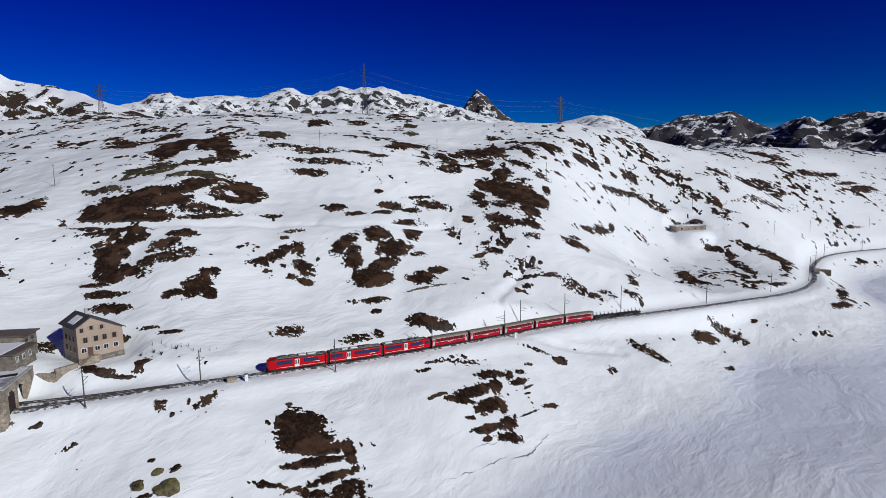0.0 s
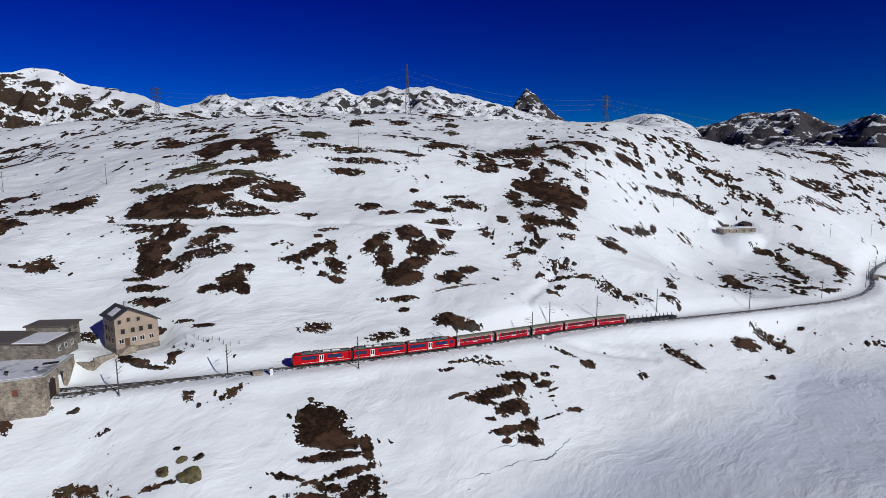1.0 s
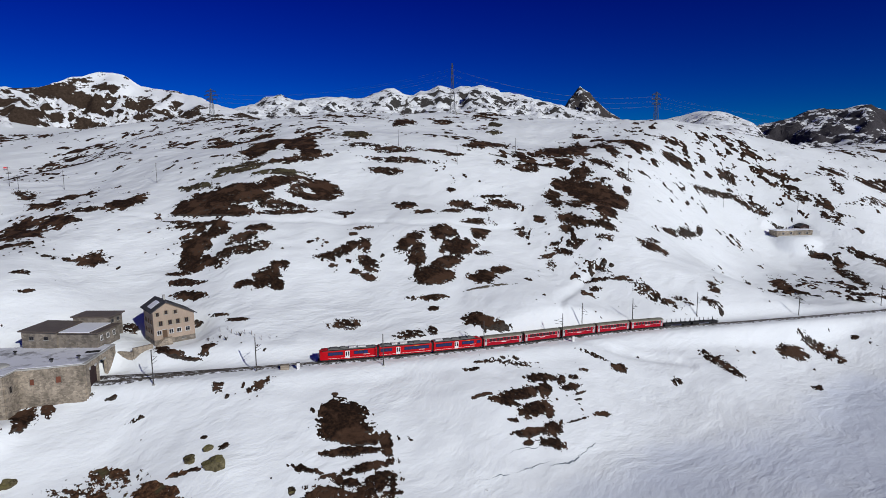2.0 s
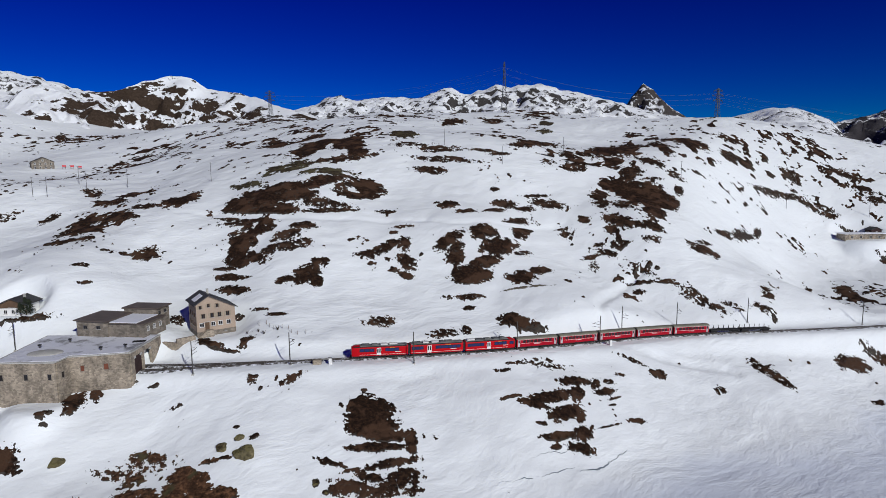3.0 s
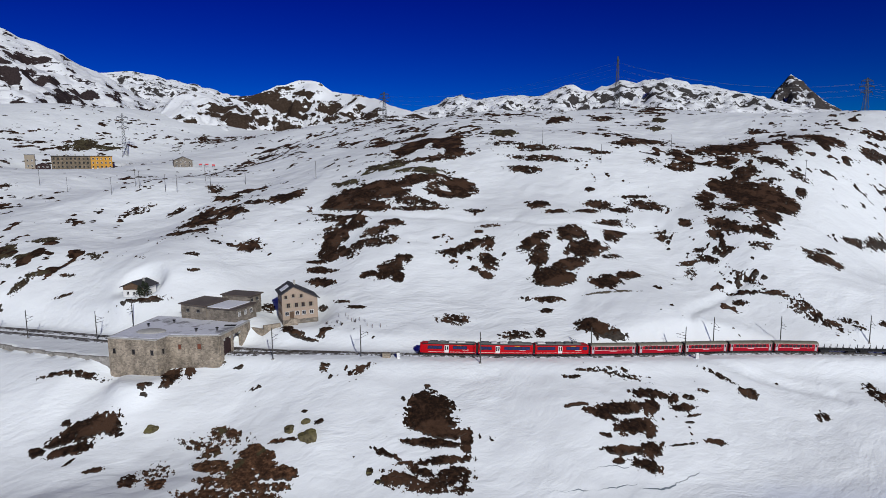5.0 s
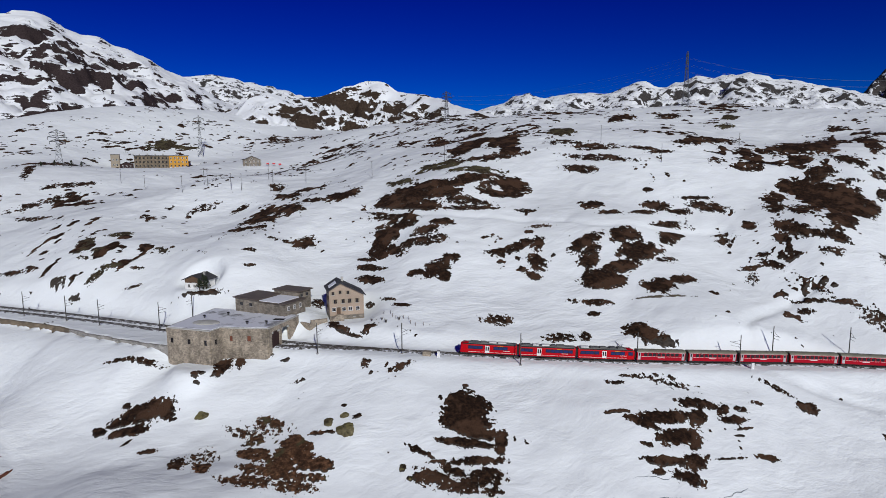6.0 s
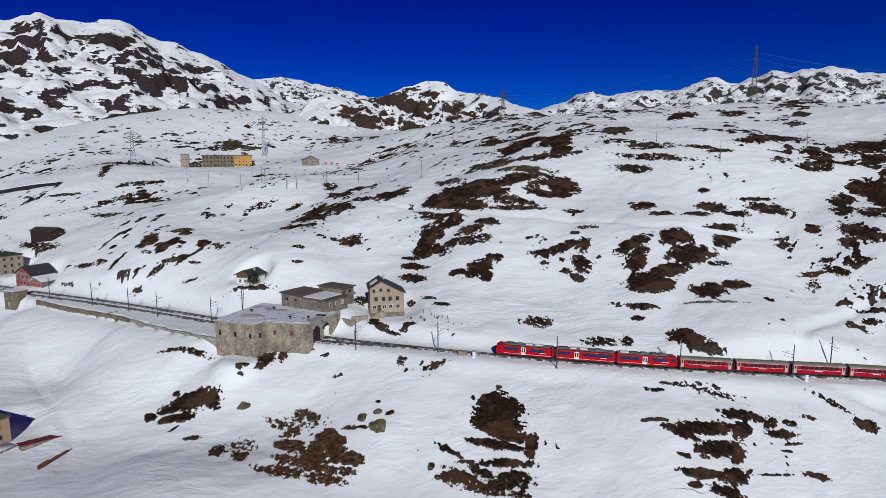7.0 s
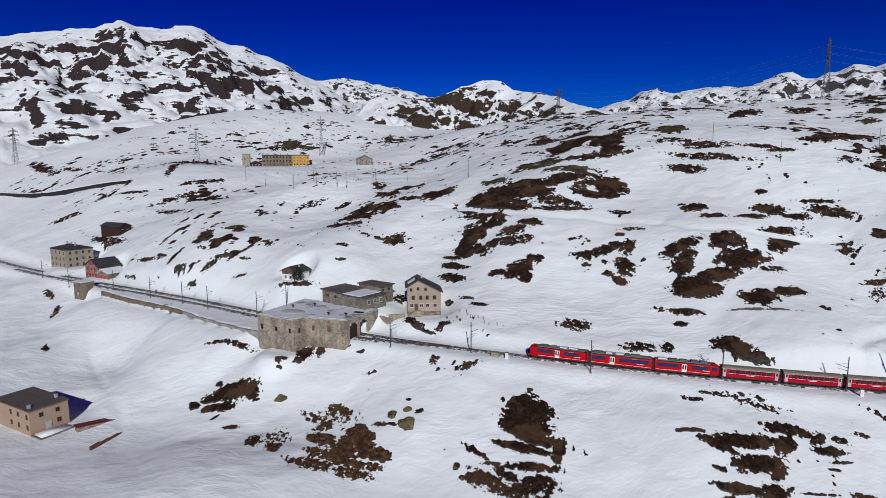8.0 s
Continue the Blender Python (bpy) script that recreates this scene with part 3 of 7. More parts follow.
mountain("mountain_spur", [(826, 1256, 41), (856, 1235, 77), (882, 1216, 112), (917, 1190, 149), (968, 1150, 175)],
         -20, 420, DARK_ROCK, "steep dark mountain spur in shade", rough=0.2, seed=71, wave=150)


# ---- bare ground and rock coming through the snow ----
GREY_ROCK = turf_material("grey_rock", (0.10, 0.085, 0.065), (0.12, 0.10, 0.07), 0.3, (0.14, 0.125, 0.11))


CRUMBS = {}


def pieces_of(mask):
    """Numbers the joined-up pieces of a mask."""
    label = np.where(mask, np.arange(1, mask.size + 1).reshape(mask.shape), 0)
    while True:
        grown = label.copy()
        for axis, way in ((0, 1), (0, -1), (1, 1), (1, -1)):
            grown = np.maximum(grown, np.roll(grown, way, axis))
            grown = np.maximum(grown, np.roll(grown, 2 * way, axis))
            grown = np.where(mask, grown, 0)
        if (grown == label).all():
            return label
        label = grown


def bare_patch(material, loose, *lobes):
    """A patch of bare turf or rock: the union of some ovals (x, y, half length, half width, turn), its rim frayed; loose: how broken up."""
    ca = np.array(lobes)
    x0, x1 = (ca[:, 0] - ca[:, 2] * 1.5).min() - 1, (ca[:, 0] + ca[:, 2] * 1.5).max() + 1
    y0, y1 = (ca[:, 1] - ca[:, 2] * 1.5).min() - 1, (ca[:, 1] + ca[:, 2] * 1.5).max() + 1
    small = float(np.median(ca[:, 3]))
    fine = min(0.6, max(0.14, small / 24))
    fine = max(fine, math.sqrt((x1 - x0) * (y1 - y0) / 90000))
    X, Y = np.meshgrid(np.arange(x0, x1, fine * 0.85), np.arange(y0, y1, fine * 1.3))
    wx = X + 0.22 * small * fbm(X / (small * 1.1), Y / (small * 1.6), 3, 21)
    wy = Y + 0.30 * small * fbm(X / (small * 1.1), Y / (small * 1.6), 3, 27)
    m = np.full(X.shape, -9.0)
    for x, y, a, b, turn in lobes:
        c, s = math.cos(radians(turn)), math.sin(radians(turn))
        u, v = ((wx - x) * c + (wy - y) * s) / a, (-(wx - x) * s + (wy - y) * c) / b
        m = np.maximum(m, 1 - np.sqrt(u * u + v * v))
    grain = 0.55 if loose > 0.78 else min(5.0, max(0.7, small * 0.40))
    frayed = fbm(X / (grain * 1.3), Y / (grain * 1.2), 4, 33, 0.6) + 0.45 * fbm(X / (grain * 0.45), Y / (grain * 0.36), 3, 37, 0.55)
    cracks = np.abs(fbm(X / (grain * 3.4) + 7.7, Y / (grain * 1.3), 3, 55, 0.5))
    f = np.minimum(m, 0.36) - (0.10 + 0.45 * loose) * (1 - ramp(0.01, 0.06, cracks)) + frayed * (0.42 + 1.05 * loose) + 0.12 - 0.50 * loose
    path = cut_near(X, Y, 2)
    f = np.where(path < 1.7, np.minimum(f, -0.1), f)
    tall = min(0.55, 0.18 + 0.05 * small)
    lumps = 0.22 * tall * fbm(X / 2.2, Y / 2.2, 4, 41, 0.55)
    Z = land(X.ravel(), Y.ravel()).reshape(X.shape) + np.where(f > 0, np.clip(f * 3.0, 0, 1.0), np.clip(f * 5.0, -1.0, 0)) * tall + np.where(f > 0, lumps * np.clip(f * 4, 0, 1), 0)
    inside = f > -0.02
    if not inside.any():
        return None
    piece = pieces_of(inside)
    count = np.bincount(piece[inside])
    order = [k for k in np.argsort(-count) if count[k] > 0]
    ob = grid_mesh("bare_patch", X, Y, Z, material, keep=(piece == order[0]))
    crumbs = inside & (piece != order[0])
    for k in order[1:9]:
        if count[k] < max(10, 0.05 * count[order[0]]):
            break
        tuft = grid_mesh("tuft", X, Y, Z, material, keep=(piece == k))
        tuft.parent = ob
        crumbs &= piece != k
    if crumbs.any():
        CRUMBS.setdefault(material.name, []).append((X, Y, Z, crumbs))
    if ob:
        text = {"lichen_rock": "lichen-green boulder outcrop breaking through the snow", "grey_rock": "low grey rock outcrop in the snow",
                "dry_heather": "reddish dry heather showing through thin snow"}.get(material.name, "dark brown winter turf patch bare of snow")
        tagged(ob, text, "bare ground", "bare patches on the slopes")
    return ob



def scatter(name, x0, x1, y0, y1, step, cover, wave, seed, material, label):
    """Crumbs of turf and rock too many to count, strewn where the wind has thinned the snow."""
    X, Y = np.meshgrid(np.arange(x0, x1, step), np.arange(y0, y1, step))
    where = fbm(X / (wave * 9), Y / (wave * 9), 3, seed + 5)
    f = fbm(X / (wave * 1.1), Y / (wave * 1.4), 5, seed, 0.66) + 0.55 * where - cover
    d, _ = rail_near(X.ravel(), Y.ravel())
    z = land(X.ravel(), Y.ravel()).reshape(X.shape)
    f = np.where((d.reshape(X.shape) < 7) | (z < LAKE + 4), -1, f)
    for a, b, r, h in PADS:
        f = np.where(np.hypot(X - a, Y - b) < r * 1.5, -1, f)
    Z = z + np.clip(f * 4.0, -0.5, 0.7) * 0.8
    ob = grid_mesh(name, X, Y, Z, material, keep=(f > -0.01))
    if ob:
        tagged(ob, label, "bare ground", kind="stuff")


scatter("turf_crumbs", -190, 150, 92, 200, 0.45, 0.72, 2.2, 101, TURF, "small crumbs of brown turf strewn over the snow")
scatter("turf_crumbs", -260, 170, 200, 330, 0.6, 0.54, 3.4, 111, TURF, "small brown turf tufts through the snow on the hillside")
scatter("turf_strips", -330, 130, 330, 620, 0.9, 0.40, 5.0, 121, TURF, "many thin strips of dark turf on the upper slopes")
scatter("turf_strips", 130, 560, 290, 760, 1.0, 0.44, 4.2, 131, TURF, "many thin strips of dark turf on the eastern slopes")
scatter("turf_strips", -620, -190, 110, 460, 1.0, 0.44, 5.0, 141, TURF, "thin strips of dark turf on the western pass")
bare_patch(TURF, 0.06, (-110.3, 95.2, 6.8, 3.3, 45.1), (-106.6, 98.1, 3.6, 2.3, 173.3), (-113.0, 90.7, 4.1, 1.7, 39.8))
bare_patch(TURF, 0.10, (-108.6, 89.4, 5.9, 1.6, 40.9), (-116.6, 85.6, 2.8, 1.1, 2.1))
bare_patch(TURF, 0.10, (-117.5, 93.8, 1.6, 0.9, 1.3))
bare_patch(TURF, 0.20, (-105.4, 87.0, 1.6, 0.6, 94.2))
bare_patch(TURF, 0.20, (-101.9, 98.0, 1.1, 0.5, 60.6))
bare_patch(TURF, 0.20, (-97.7, 88.2, 2.2, 1.1, 40.7))
bare_patch(TURF, 0.30, (-105.3, 107.9, 1.9, 1.1, 61.5), (-103.9, 106.4, 0.8, 0.3, 49.0))
bare_patch(TURF, 0.12, (-104.8, 116.0, 3.0, 2.7, 135.1), (-102.8, 113.0, 1.9, 0.9, 90.6))
bare_patch(TURF, 0.15, (-101.4, 119.3, 2.1, 1.3, 147.6))
bare_patch(GREY_ROCK, 0.05, (-98.3, 124.0, 3.8, 0.9, 23.2))
bare_patch(TURF, 0.15, (-89.5, 126.1, 1.3, 0.5, 29.5))
bare_patch(TURF, 0.50, (-81.0, 123.4, 1.8, 0.6, 37.0))
bare_patch(TURF, 0.40, (-128.7, 102.6, 8.5, 1.1, 31.0))
bare_patch(TURF_RED, 0.20, (-81.4, 110.9, 2.9, 1.3, 19.4), (-77.2, 111.6, 2.4, 1.2, 177.7))
bare_patch(TURF, 0.75, (-84.4, 105.2, 4.5, 1.7, 18.6))
bare_patch(TURF_RED, 0.85, (-78.6, 108.6, 6.9, 2.1, 23.9))
bare_patch(TURF_RED, 0.20, (-63.4, 112.9, 2.4, 0.8, 18.5))
bare_patch(TURF_RED, 0.12, (-64.9, 107.3, 5.8, 2.8, 176.7), (-64.6, 101.7, 5.1, 3.4, 153.3), (-58.3, 105.9, 5.3, 1.9, 19.3), (-66.6, 109.6, 4.0, 1.2, 0.9))
bare_patch(TURF_RED, 0.20, (-73.9, 101.4, 4.7, 2.4, 13.1), (-78.0, 104.8, 2.7, 2.0, 29.3))
bare_patch(TURF_RED, 0.30, (-68.3, 97.8, 4.8, 1.8, 22.3), (-56.4, 102.4, 4.7, 1.3, 24.7), (-66.5, 93.8, 5.9, 2.3, 26.3), (-57.2, 99.0, 5.9, 1.8, 29.5))
bare_patch(TURF, 0.20, (-86.3, 88.7, 3.2, 1.8, 151.1))
bare_patch(TURF_RED, 0.15, (-79.3, 91.0, 2.8, 1.8, 153.0))
bare_patch(TURF_RED, 0.85, (-83.7, 93.6, 4.0, 3.3, 67.8))
bare_patch(TURF, 0.10, (-62.3, 121.7, 0.9, 0.5, 13.8))
bare_patch(TURF, 0.15, (-56.6, 120.5, 1.1, 0.7, 39.9))
bare_patch(TURF, 0.15, (-60.3, 114.3, 1.7, 0.5, 20.0))
bare_patch(TURF, 0.02, (-33.8, 137.4, 5.6, 4.1, 2.3), (-32.1, 133.3, 6.5, 2.7, 17.5), (-28.1, 132.0, 6.1, 1.4, 16.3))
bare_patch(TURF, 0.05, (-28.8, 128.2, 6.5, 1.2, 23.7), (-21.5, 132.6, 3.2, 1.5, 113.2))
bare_patch(TURF, 0.25, (-24.1, 125.7, 6.9, 1.1, 34.5), (-27.3, 120.9, 3.7, 1.1, 6.0), (-20.9, 124.3, 3.3, 1.2, 41.1))
bare_patch(TURF, 0.30, (-30.1, 117.9, 5.5, 0.8, 8.2), (-24.0, 117.8, 5.3, 1.4, 23.8), (-17.4, 120.9, 2.3, 1.2, 27.6))
bare_patch(TURF, 0.30, (-37.0, 120.9, 4.1, 0.8, 6.5), (-31.8, 121.0, 2.6, 0.5, 37.8))
bare_patch(MOSSY, 0.10, (-38.1, 115.6, 0.9, 0.9, 160.0))
bare_patch(MOSSY, 0.10, (-35.1, 114.3, 0.9, 0.6, 21.9))
bare_patch(TURF, 0.10, (-38.0, 142.8, 0.8, 0.6, 32.1))
bare_patch(TURF, 0.10, (-41.3, 135.8, 0.7, 0.7, 8.3))
bare_patch(TURF, 0.30, (-21.3, 121.9, 6.2, 1.7, 40.4), (-30.3, 117.0, 4.6, 1.9, 24.7))
bare_patch(TURF, 0.10, (8.8, 162.6, 7.5, 2.0, 42.8), (5.4, 157.0, 4.6, 1.5, 10.1), (-0.8, 156.7, 3.6, 0.7, 41.6))
bare_patch(TURF, 0.12, (14.6, 173.2, 5.8, 1.8, 36.6), (15.3, 168.2, 3.7, 1.7, 79.0))
bare_patch(TURF, 0.06, (13.2, 158.7, 5.8, 2.2, 49.1), (17.0, 159.9, 2.5, 1.1, 78.2))
bare_patch(TURF, 0.20, (7.6, 151.7, 1.6, 0.7, 22.2))
bare_patch(TURF, 0.14, (12.4, 150.4, 5.6, 1.0, 33.7), (17.9, 154.4, 3.0, 1.9, 66.8), (17.9, 149.7, 3.5, 1.6, 19.3))
bare_patch(TURF, 0.15, (11.6, 147.0, 1.8, 0.7, 40.0))
bare_patch(TURF, 0.20, (-5.6, 166.4, 3.0, 0.7, 34.0))
bare_patch(TURF, 0.40, (-1.3, 172.3, 4.2, 0.7, 37.5))
bare_patch(TURF, 0.70, (6.0, 176.2, 6.2, 1.9, 18.3))
bare_patch(TURF, 0.20, (22.8, 174.0, 3.7, 1.3, 37.5), (20.1, 175.7, 2.2, 1.2, 70.6))
bare_patch(TURF, 0.25, (24.0, 178.5, 1.9, 0.9, 26.3))
bare_patch(TURF, 0.25, (25.6, 173.1, 2.2, 0.4, 45.1))
bare_patch(TURF, 0.10, (25.1, 170.3, 1.4, 0.3, 40.1))
bare_patch(TURF, 0.20, (31.1, 168.0, 2.7, 0.9, 28.1))
bare_patch(TURF, 0.35, (24.4, 161.5, 4.6, 0.3, 44.9))
bare_patch(TURF, 0.35, (19.5, 156.7, 2.3, 0.5, 68.2))
bare_patch(TURF, 0.12, (38.3, 189.7, 2.5, 1.6, 14.5))
bare_patch(TURF, 0.35, (30.3, 191.4, 3.7, 0.9, 177.2))
bare_patch(TURF, 0.30, (26.9, 183.3, 1.9, 0.8, 28.3))
bare_patch(TURF, 0.20, (-134.9, 300.4, 18.4, 9.7, 93.0), (-119.9, 313.9, 18.0, 9.7, 100.2), (-107.6, 297.9, 11.9, 5.4, 114.0))
bare_patch(MOSSY, 0.30, (-127.6, 264.6, 13.5, 7.9, 48.1), (-105.9, 260.3, 12.9, 4.5, 44.9))
bare_patch(MOSSY, 0.30, (-135.0, 241.1, 8.8, 4.1, 175.3))
bare_patch(TURF, 0.45, (-164.1, 333.1, 21.2, 8.4, 17.1))
bare_patch(TURF, 0.30, (-175.5, 331.3, 22.7, 4.4, 126.8))
bare_patch(TURF, 0.50, (-110.1, 280.2, 19.6, 4.3, 43.7))
bare_patch(TURF, 0.12, (-124.2, 226.7, 11.3, 8.3, 174.8), (-112.3, 222.1, 10.9, 4.4, 2.4), (-106.6, 231.5, 8.8, 4.4, 29.5), (-128.4, 222.3, 7.3, 5.6, 137.1))
bare_patch(TURF, 0.15, (-102.2, 248.5, 15.2, 3.9, 70.9), (-114.9, 235.3, 12.1, 4.6, 22.9))
bare_patch(TURF, 0.30, (-93.3, 231.9, 11.2, 3.0, 21.9), (-88.3, 228.8, 12.0, 2.0, 32.5))
bare_patch(TURF, 0.10, (-85.2, 258.6, 9.8, 7.0, 136.3), (-83.4, 249.1, 9.9, 3.0, 40.7))
bare_patch(TURF, 0.25, (-93.2, 250.3, 8.7, 2.8, 88.1))
bare_patch(TURF, 0.20, (-128.6, 214.1, 6.8, 2.2, 174.2), (-116.2, 213.6, 11.9, 2.0, 21.9))
bare_patch(TURF, 0.15, (-109.7, 209.1, 7.4, 4.0, 52.4), (-113.4, 201.3, 7.4, 5.0, 151.2), (-105.5, 193.7, 9.1, 3.9, 164.4), (-107.1, 190.1, 5.8, 2.5, 175.7))
bare_patch(TURF, 0.15, (-93.2, 213.0, 5.0, 2.6, 10.1))
bare_patch(TURF, 0.32, (-96.4, 205.4, 6.1, 3.8, 27.0), (-94.7, 198.7, 6.9, 3.3, 21.1), (-86.8, 202.3, 3.8, 2.6, 143.4))
bare_patch(TURF, 0.20, (-110.1, 185.7, 4.4, 1.3, 4.2))
bare_patch(TURF, 0.15, (-105.7, 181.3, 5.2, 1.9, 10.3), (-102.1, 182.7, 4.2, 1.1, 5.0))
bare_patch(TURF, 0.10, (-99.5, 175.3, 5.5, 2.4, 3.2))
bare_patch(TURF, 0.12, (-78.6, 187.9, 5.7, 3.9, 66.0), (-73.9, 186.1, 3.1, 2.2, 123.1), (-83.9, 182.7, 3.5, 1.8, 35.5))
bare_patch(TURF, 0.10, (-76.9, 195.1, 3.5, 2.1, 20.7))
bare_patch(TURF, 0.20, (-157.2, 223.5, 9.2, 5.1, 90.2), (-160.1, 219.2, 5.4, 2.6, 149.0))
bare_patch(TURF, 0.35, (-84.0, 166.8, 3.0, 1.0, 9.8))
bare_patch(TURF, 0.20, (-77.4, 165.4, 3.8, 0.9, 14.8))
bare_patch(TURF, 0.20, (-58.9, 214.6, 9.6, 2.2, 62.0), (-53.6, 219.6, 4.6, 2.7, 107.2), (-62.9, 208.7, 7.4, 1.5, 39.1))
bare_patch(TURF, 0.20, (-49.8, 210.4, 4.7, 3.1, 147.4), (-47.5, 203.7, 3.5, 1.9, 4.6))
bare_patch(TURF, 0.50, (-57.4, 230.8, 4.6, 1.3, 28.3))
bare_patch(TURF, 0.10, (-59.8, 224.6, 1.9, 1.5, 51.2))
bare_patch(TURF, 0.15, (-37.7, 227.9, 8.0, 2.7, 66.6), (-33.5, 221.4, 6.8, 3.4, 100.2), (-27.0, 213.0, 6.2, 3.9, 33.7))
bare_patch(TURF, 0.12, (-26.7, 238.8, 6.5, 4.5, 67.6), (-19.2, 233.4, 9.6, 4.4, 61.4), (-22.2, 221.7, 7.8, 2.8, 53.7), (-23.8, 212.8, 7.7, 3.6, 40.2))
bare_patch(TURF, 0.14, (-13.0, 254.4, 7.8, 3.6, 77.7), (-16.5, 260.0, 8.3, 2.2, 59.7))
bare_patch(TURF, 0.30, (-9.9, 235.9, 4.0, 1.7, 54.6))
bare_patch(TURF, 0.12, (-7.7, 218.0, 5.4, 4.0, 27.0), (-2.0, 226.5, 4.9, 2.7, 59.4))
bare_patch(TURF, 0.50, (-0.1, 267.5, 6.9, 1.6, 14.2), (4.8, 264.8, 3.3, 2.8, 135.8))
bare_patch(TURF, 0.20, (-23.4, 201.2, 5.4, 1.6, 25.1))
bare_patch(TURF, 0.20, (-22.5, 195.7, 2.6, 1.0, 25.8))
bare_patch(TURF, 0.50, (-28.7, 198.9, 3.9, 1.0, 23.0))
bare_patch(GREY_ROCK, 0.30, (-5.5, 212.3, 9.7, 0.6, 23.6))
bare_patch(TURF, 0.15, (-24.1, 272.2, 6.5, 3.2, 42.1), (-14.7, 275.0, 4.8, 1.9, 36.7), (-26.3, 262.4, 6.0, 1.6, 51.4))
bare_patch(TURF, 0.20, (-5.8, 283.4, 8.0, 3.5, 5.0), (-11.9, 286.9, 7.3, 1.2, 27.5))
bare_patch(TURF, 0.15, (-46.2, 256.8, 4.9, 4.3, 21.5))
bare_patch(TURF, 0.20, (-37.3, 252.8, 5.3, 2.2, 27.7))
bare_patch(TURF, 0.10, (-30.1, 282.1, 2.3, 1.7, 56.4))
bare_patch(TURF, 0.35, (-68.7, 240.6, 4.4, 1.9, 30.2))
bare_patch(TURF, 0.10, (11.5, 275.5, 2.6, 2.5, 100.4))
bare_patch(TURF, 0.12, (26.3, 275.4, 8.0, 3.7, 152.2), (23.3, 270.2, 2.8, 2.4, 167.4), (34.0, 273.0, 3.5, 1.9, 150.8))
bare_patch(TURF, 0.15, (40.2, 273.9, 4.7, 3.0, 164.8))
bare_patch(TURF, 0.35, (40.3, 265.9, 4.0, 2.0, 10.1))
bare_patch(TURF, 0.08, (23.3, 314.4, 7.4, 6.8, 66.8), (37.9, 306.5, 13.3, 12.5, 81.9), (46.8, 306.5, 10.0, 6.0, 90.6), (42.0, 288.8, 7.0, 5.6, 88.1))
bare_patch(TURF, 0.20, (51.4, 305.4, 7.3, 2.5, 79.2), (54.7, 320.5, 4.4, 2.2, 84.2))
bare_patch(TURF, 0.25, (16.8, 300.2, 6.8, 4.1, 78.3), (18.7, 290.0, 4.5, 3.7, 60.2))
bare_patch(TURF, 0.40, (29.1, 289.5, 6.7, 4.1, 135.8))
bare_patch(TURF, 0.12, (32.2, 328.6, 6.4, 3.8, 15.9), (30.0, 322.5, 6.7, 2.4, 35.3))
bare_patch(TURF, 0.20, (42.7, 339.7, 7.3, 3.9, 156.3))
bare_patch(TURF, 0.30, (53.8, 332.8, 4.9, 2.5, 177.2))
bare_patch(TURF, 0.40, (42.7, 324.2, 5.0, 1.4, 14.1))
bare_patch(TURF, 0.15, (23.3, 338.6, 8.5, 5.6, 92.8), (20.7, 367.2, 27.5, 9.3, 89.7), (30.3, 373.1, 28.3, 5.1, 91.6))
bare_patch(TURF, 0.35, (11.1, 353.5, 7.7, 5.7, 99.4))
bare_patch(TURF, 0.15, (3.0, 324.1, 7.9, 4.4, 49.4))
bare_patch(TURF, 0.40, (-1.4, 345.8, 7.4, 3.4, 83.1))
bare_patch(TURF, 0.60, (-9.6, 321.6, 4.9, 2.6, 62.2))
bare_patch(TURF, 0.25, (50.0, 375.0, 22.8, 4.7, 98.2))
bare_patch(TURF, 0.20, (68.1, 402.0, 11.6, 9.5, 131.8), (68.5, 384.6, 6.0, 2.4, 93.8))
bare_patch(TURF, 0.12, (91.1, 405.2, 7.6, 5.0, 64.6), (101.1, 408.3, 5.3, 4.2, 49.4))
bare_patch(TURF, 0.30, (94.5, 433.9, 8.5, 5.2, 2.4))
bare_patch(TURF, 0.30, (-20.2, 354.0, 26.2, 5.8, 70.6))
bare_patch(TURF, 0.30, (-41.5, 315.5, 7.2, 2.0, 12.5), (-33.5, 315.3, 6.0, 2.0, 31.8))
bare_patch(TURF, 0.20, (-63.8, 286.9, 8.3, 3.8, 2.3))
bare_patch(TURF, 0.30, (-59.5, 300.0, 16.8, 3.0, 5.4))
bare_patch(TURF, 0.35, (-66.3, 312.0, 12.0, 3.7, 10.7))
bare_patch(TURF, 0.40, (-83.0, 313.9, 10.8, 3.7, 13.4))
bare_patch(MOSSY, 0.20, (-95.2, 336.6, 11.2, 7.5, 128.5))
bare_patch(TURF, 0.30, (-86.7, 417.6, 16.3, 8.4, 99.4))
bare_patch(TURF, 0.30, (-62.9, 443.8, 12.3, 6.7, 88.1))
bare_patch(MOSSY, 0.20, (-25.2, 450.7, 7.0, 5.3, 100.7))
bare_patch(MOSSY, 0.30, (-22.1, 417.8, 7.2, 4.7, 79.6))
bare_patch(TURF, 0.25, (18.7, 261.2, 2.1, 1.6, 3.2), (21.9, 257.0, 4.2, 2.1, 165.6), (16.0, 253.0, 4.3, 1.4, 38.3))
bare_patch(TURF, 0.60, (17.0, 247.3, 3.6, 1.8, 83.0))
bare_patch(TURF, 0.65, (36.7, 250.8, 6.6, 1.6, 149.6))
bare_patch(TURF, 0.30, (34.6, 244.5, 6.8, 1.0, 19.0))
bare_patch(TURF, 0.25, (44.2, 247.4, 3.8, 0.9, 14.7))
bare_patch(TURF, 0.20, (34.1, 239.3, 3.1, 1.3, 36.8))
bare_patch(TURF, 0.20, (61.7, 273.5, 5.8, 3.1, 30.5), (66.4, 275.1, 4.6, 1.7, 67.5))
bare_patch(TURF, 0.35, (61.9, 281.3, 5.0, 1.4, 52.1))
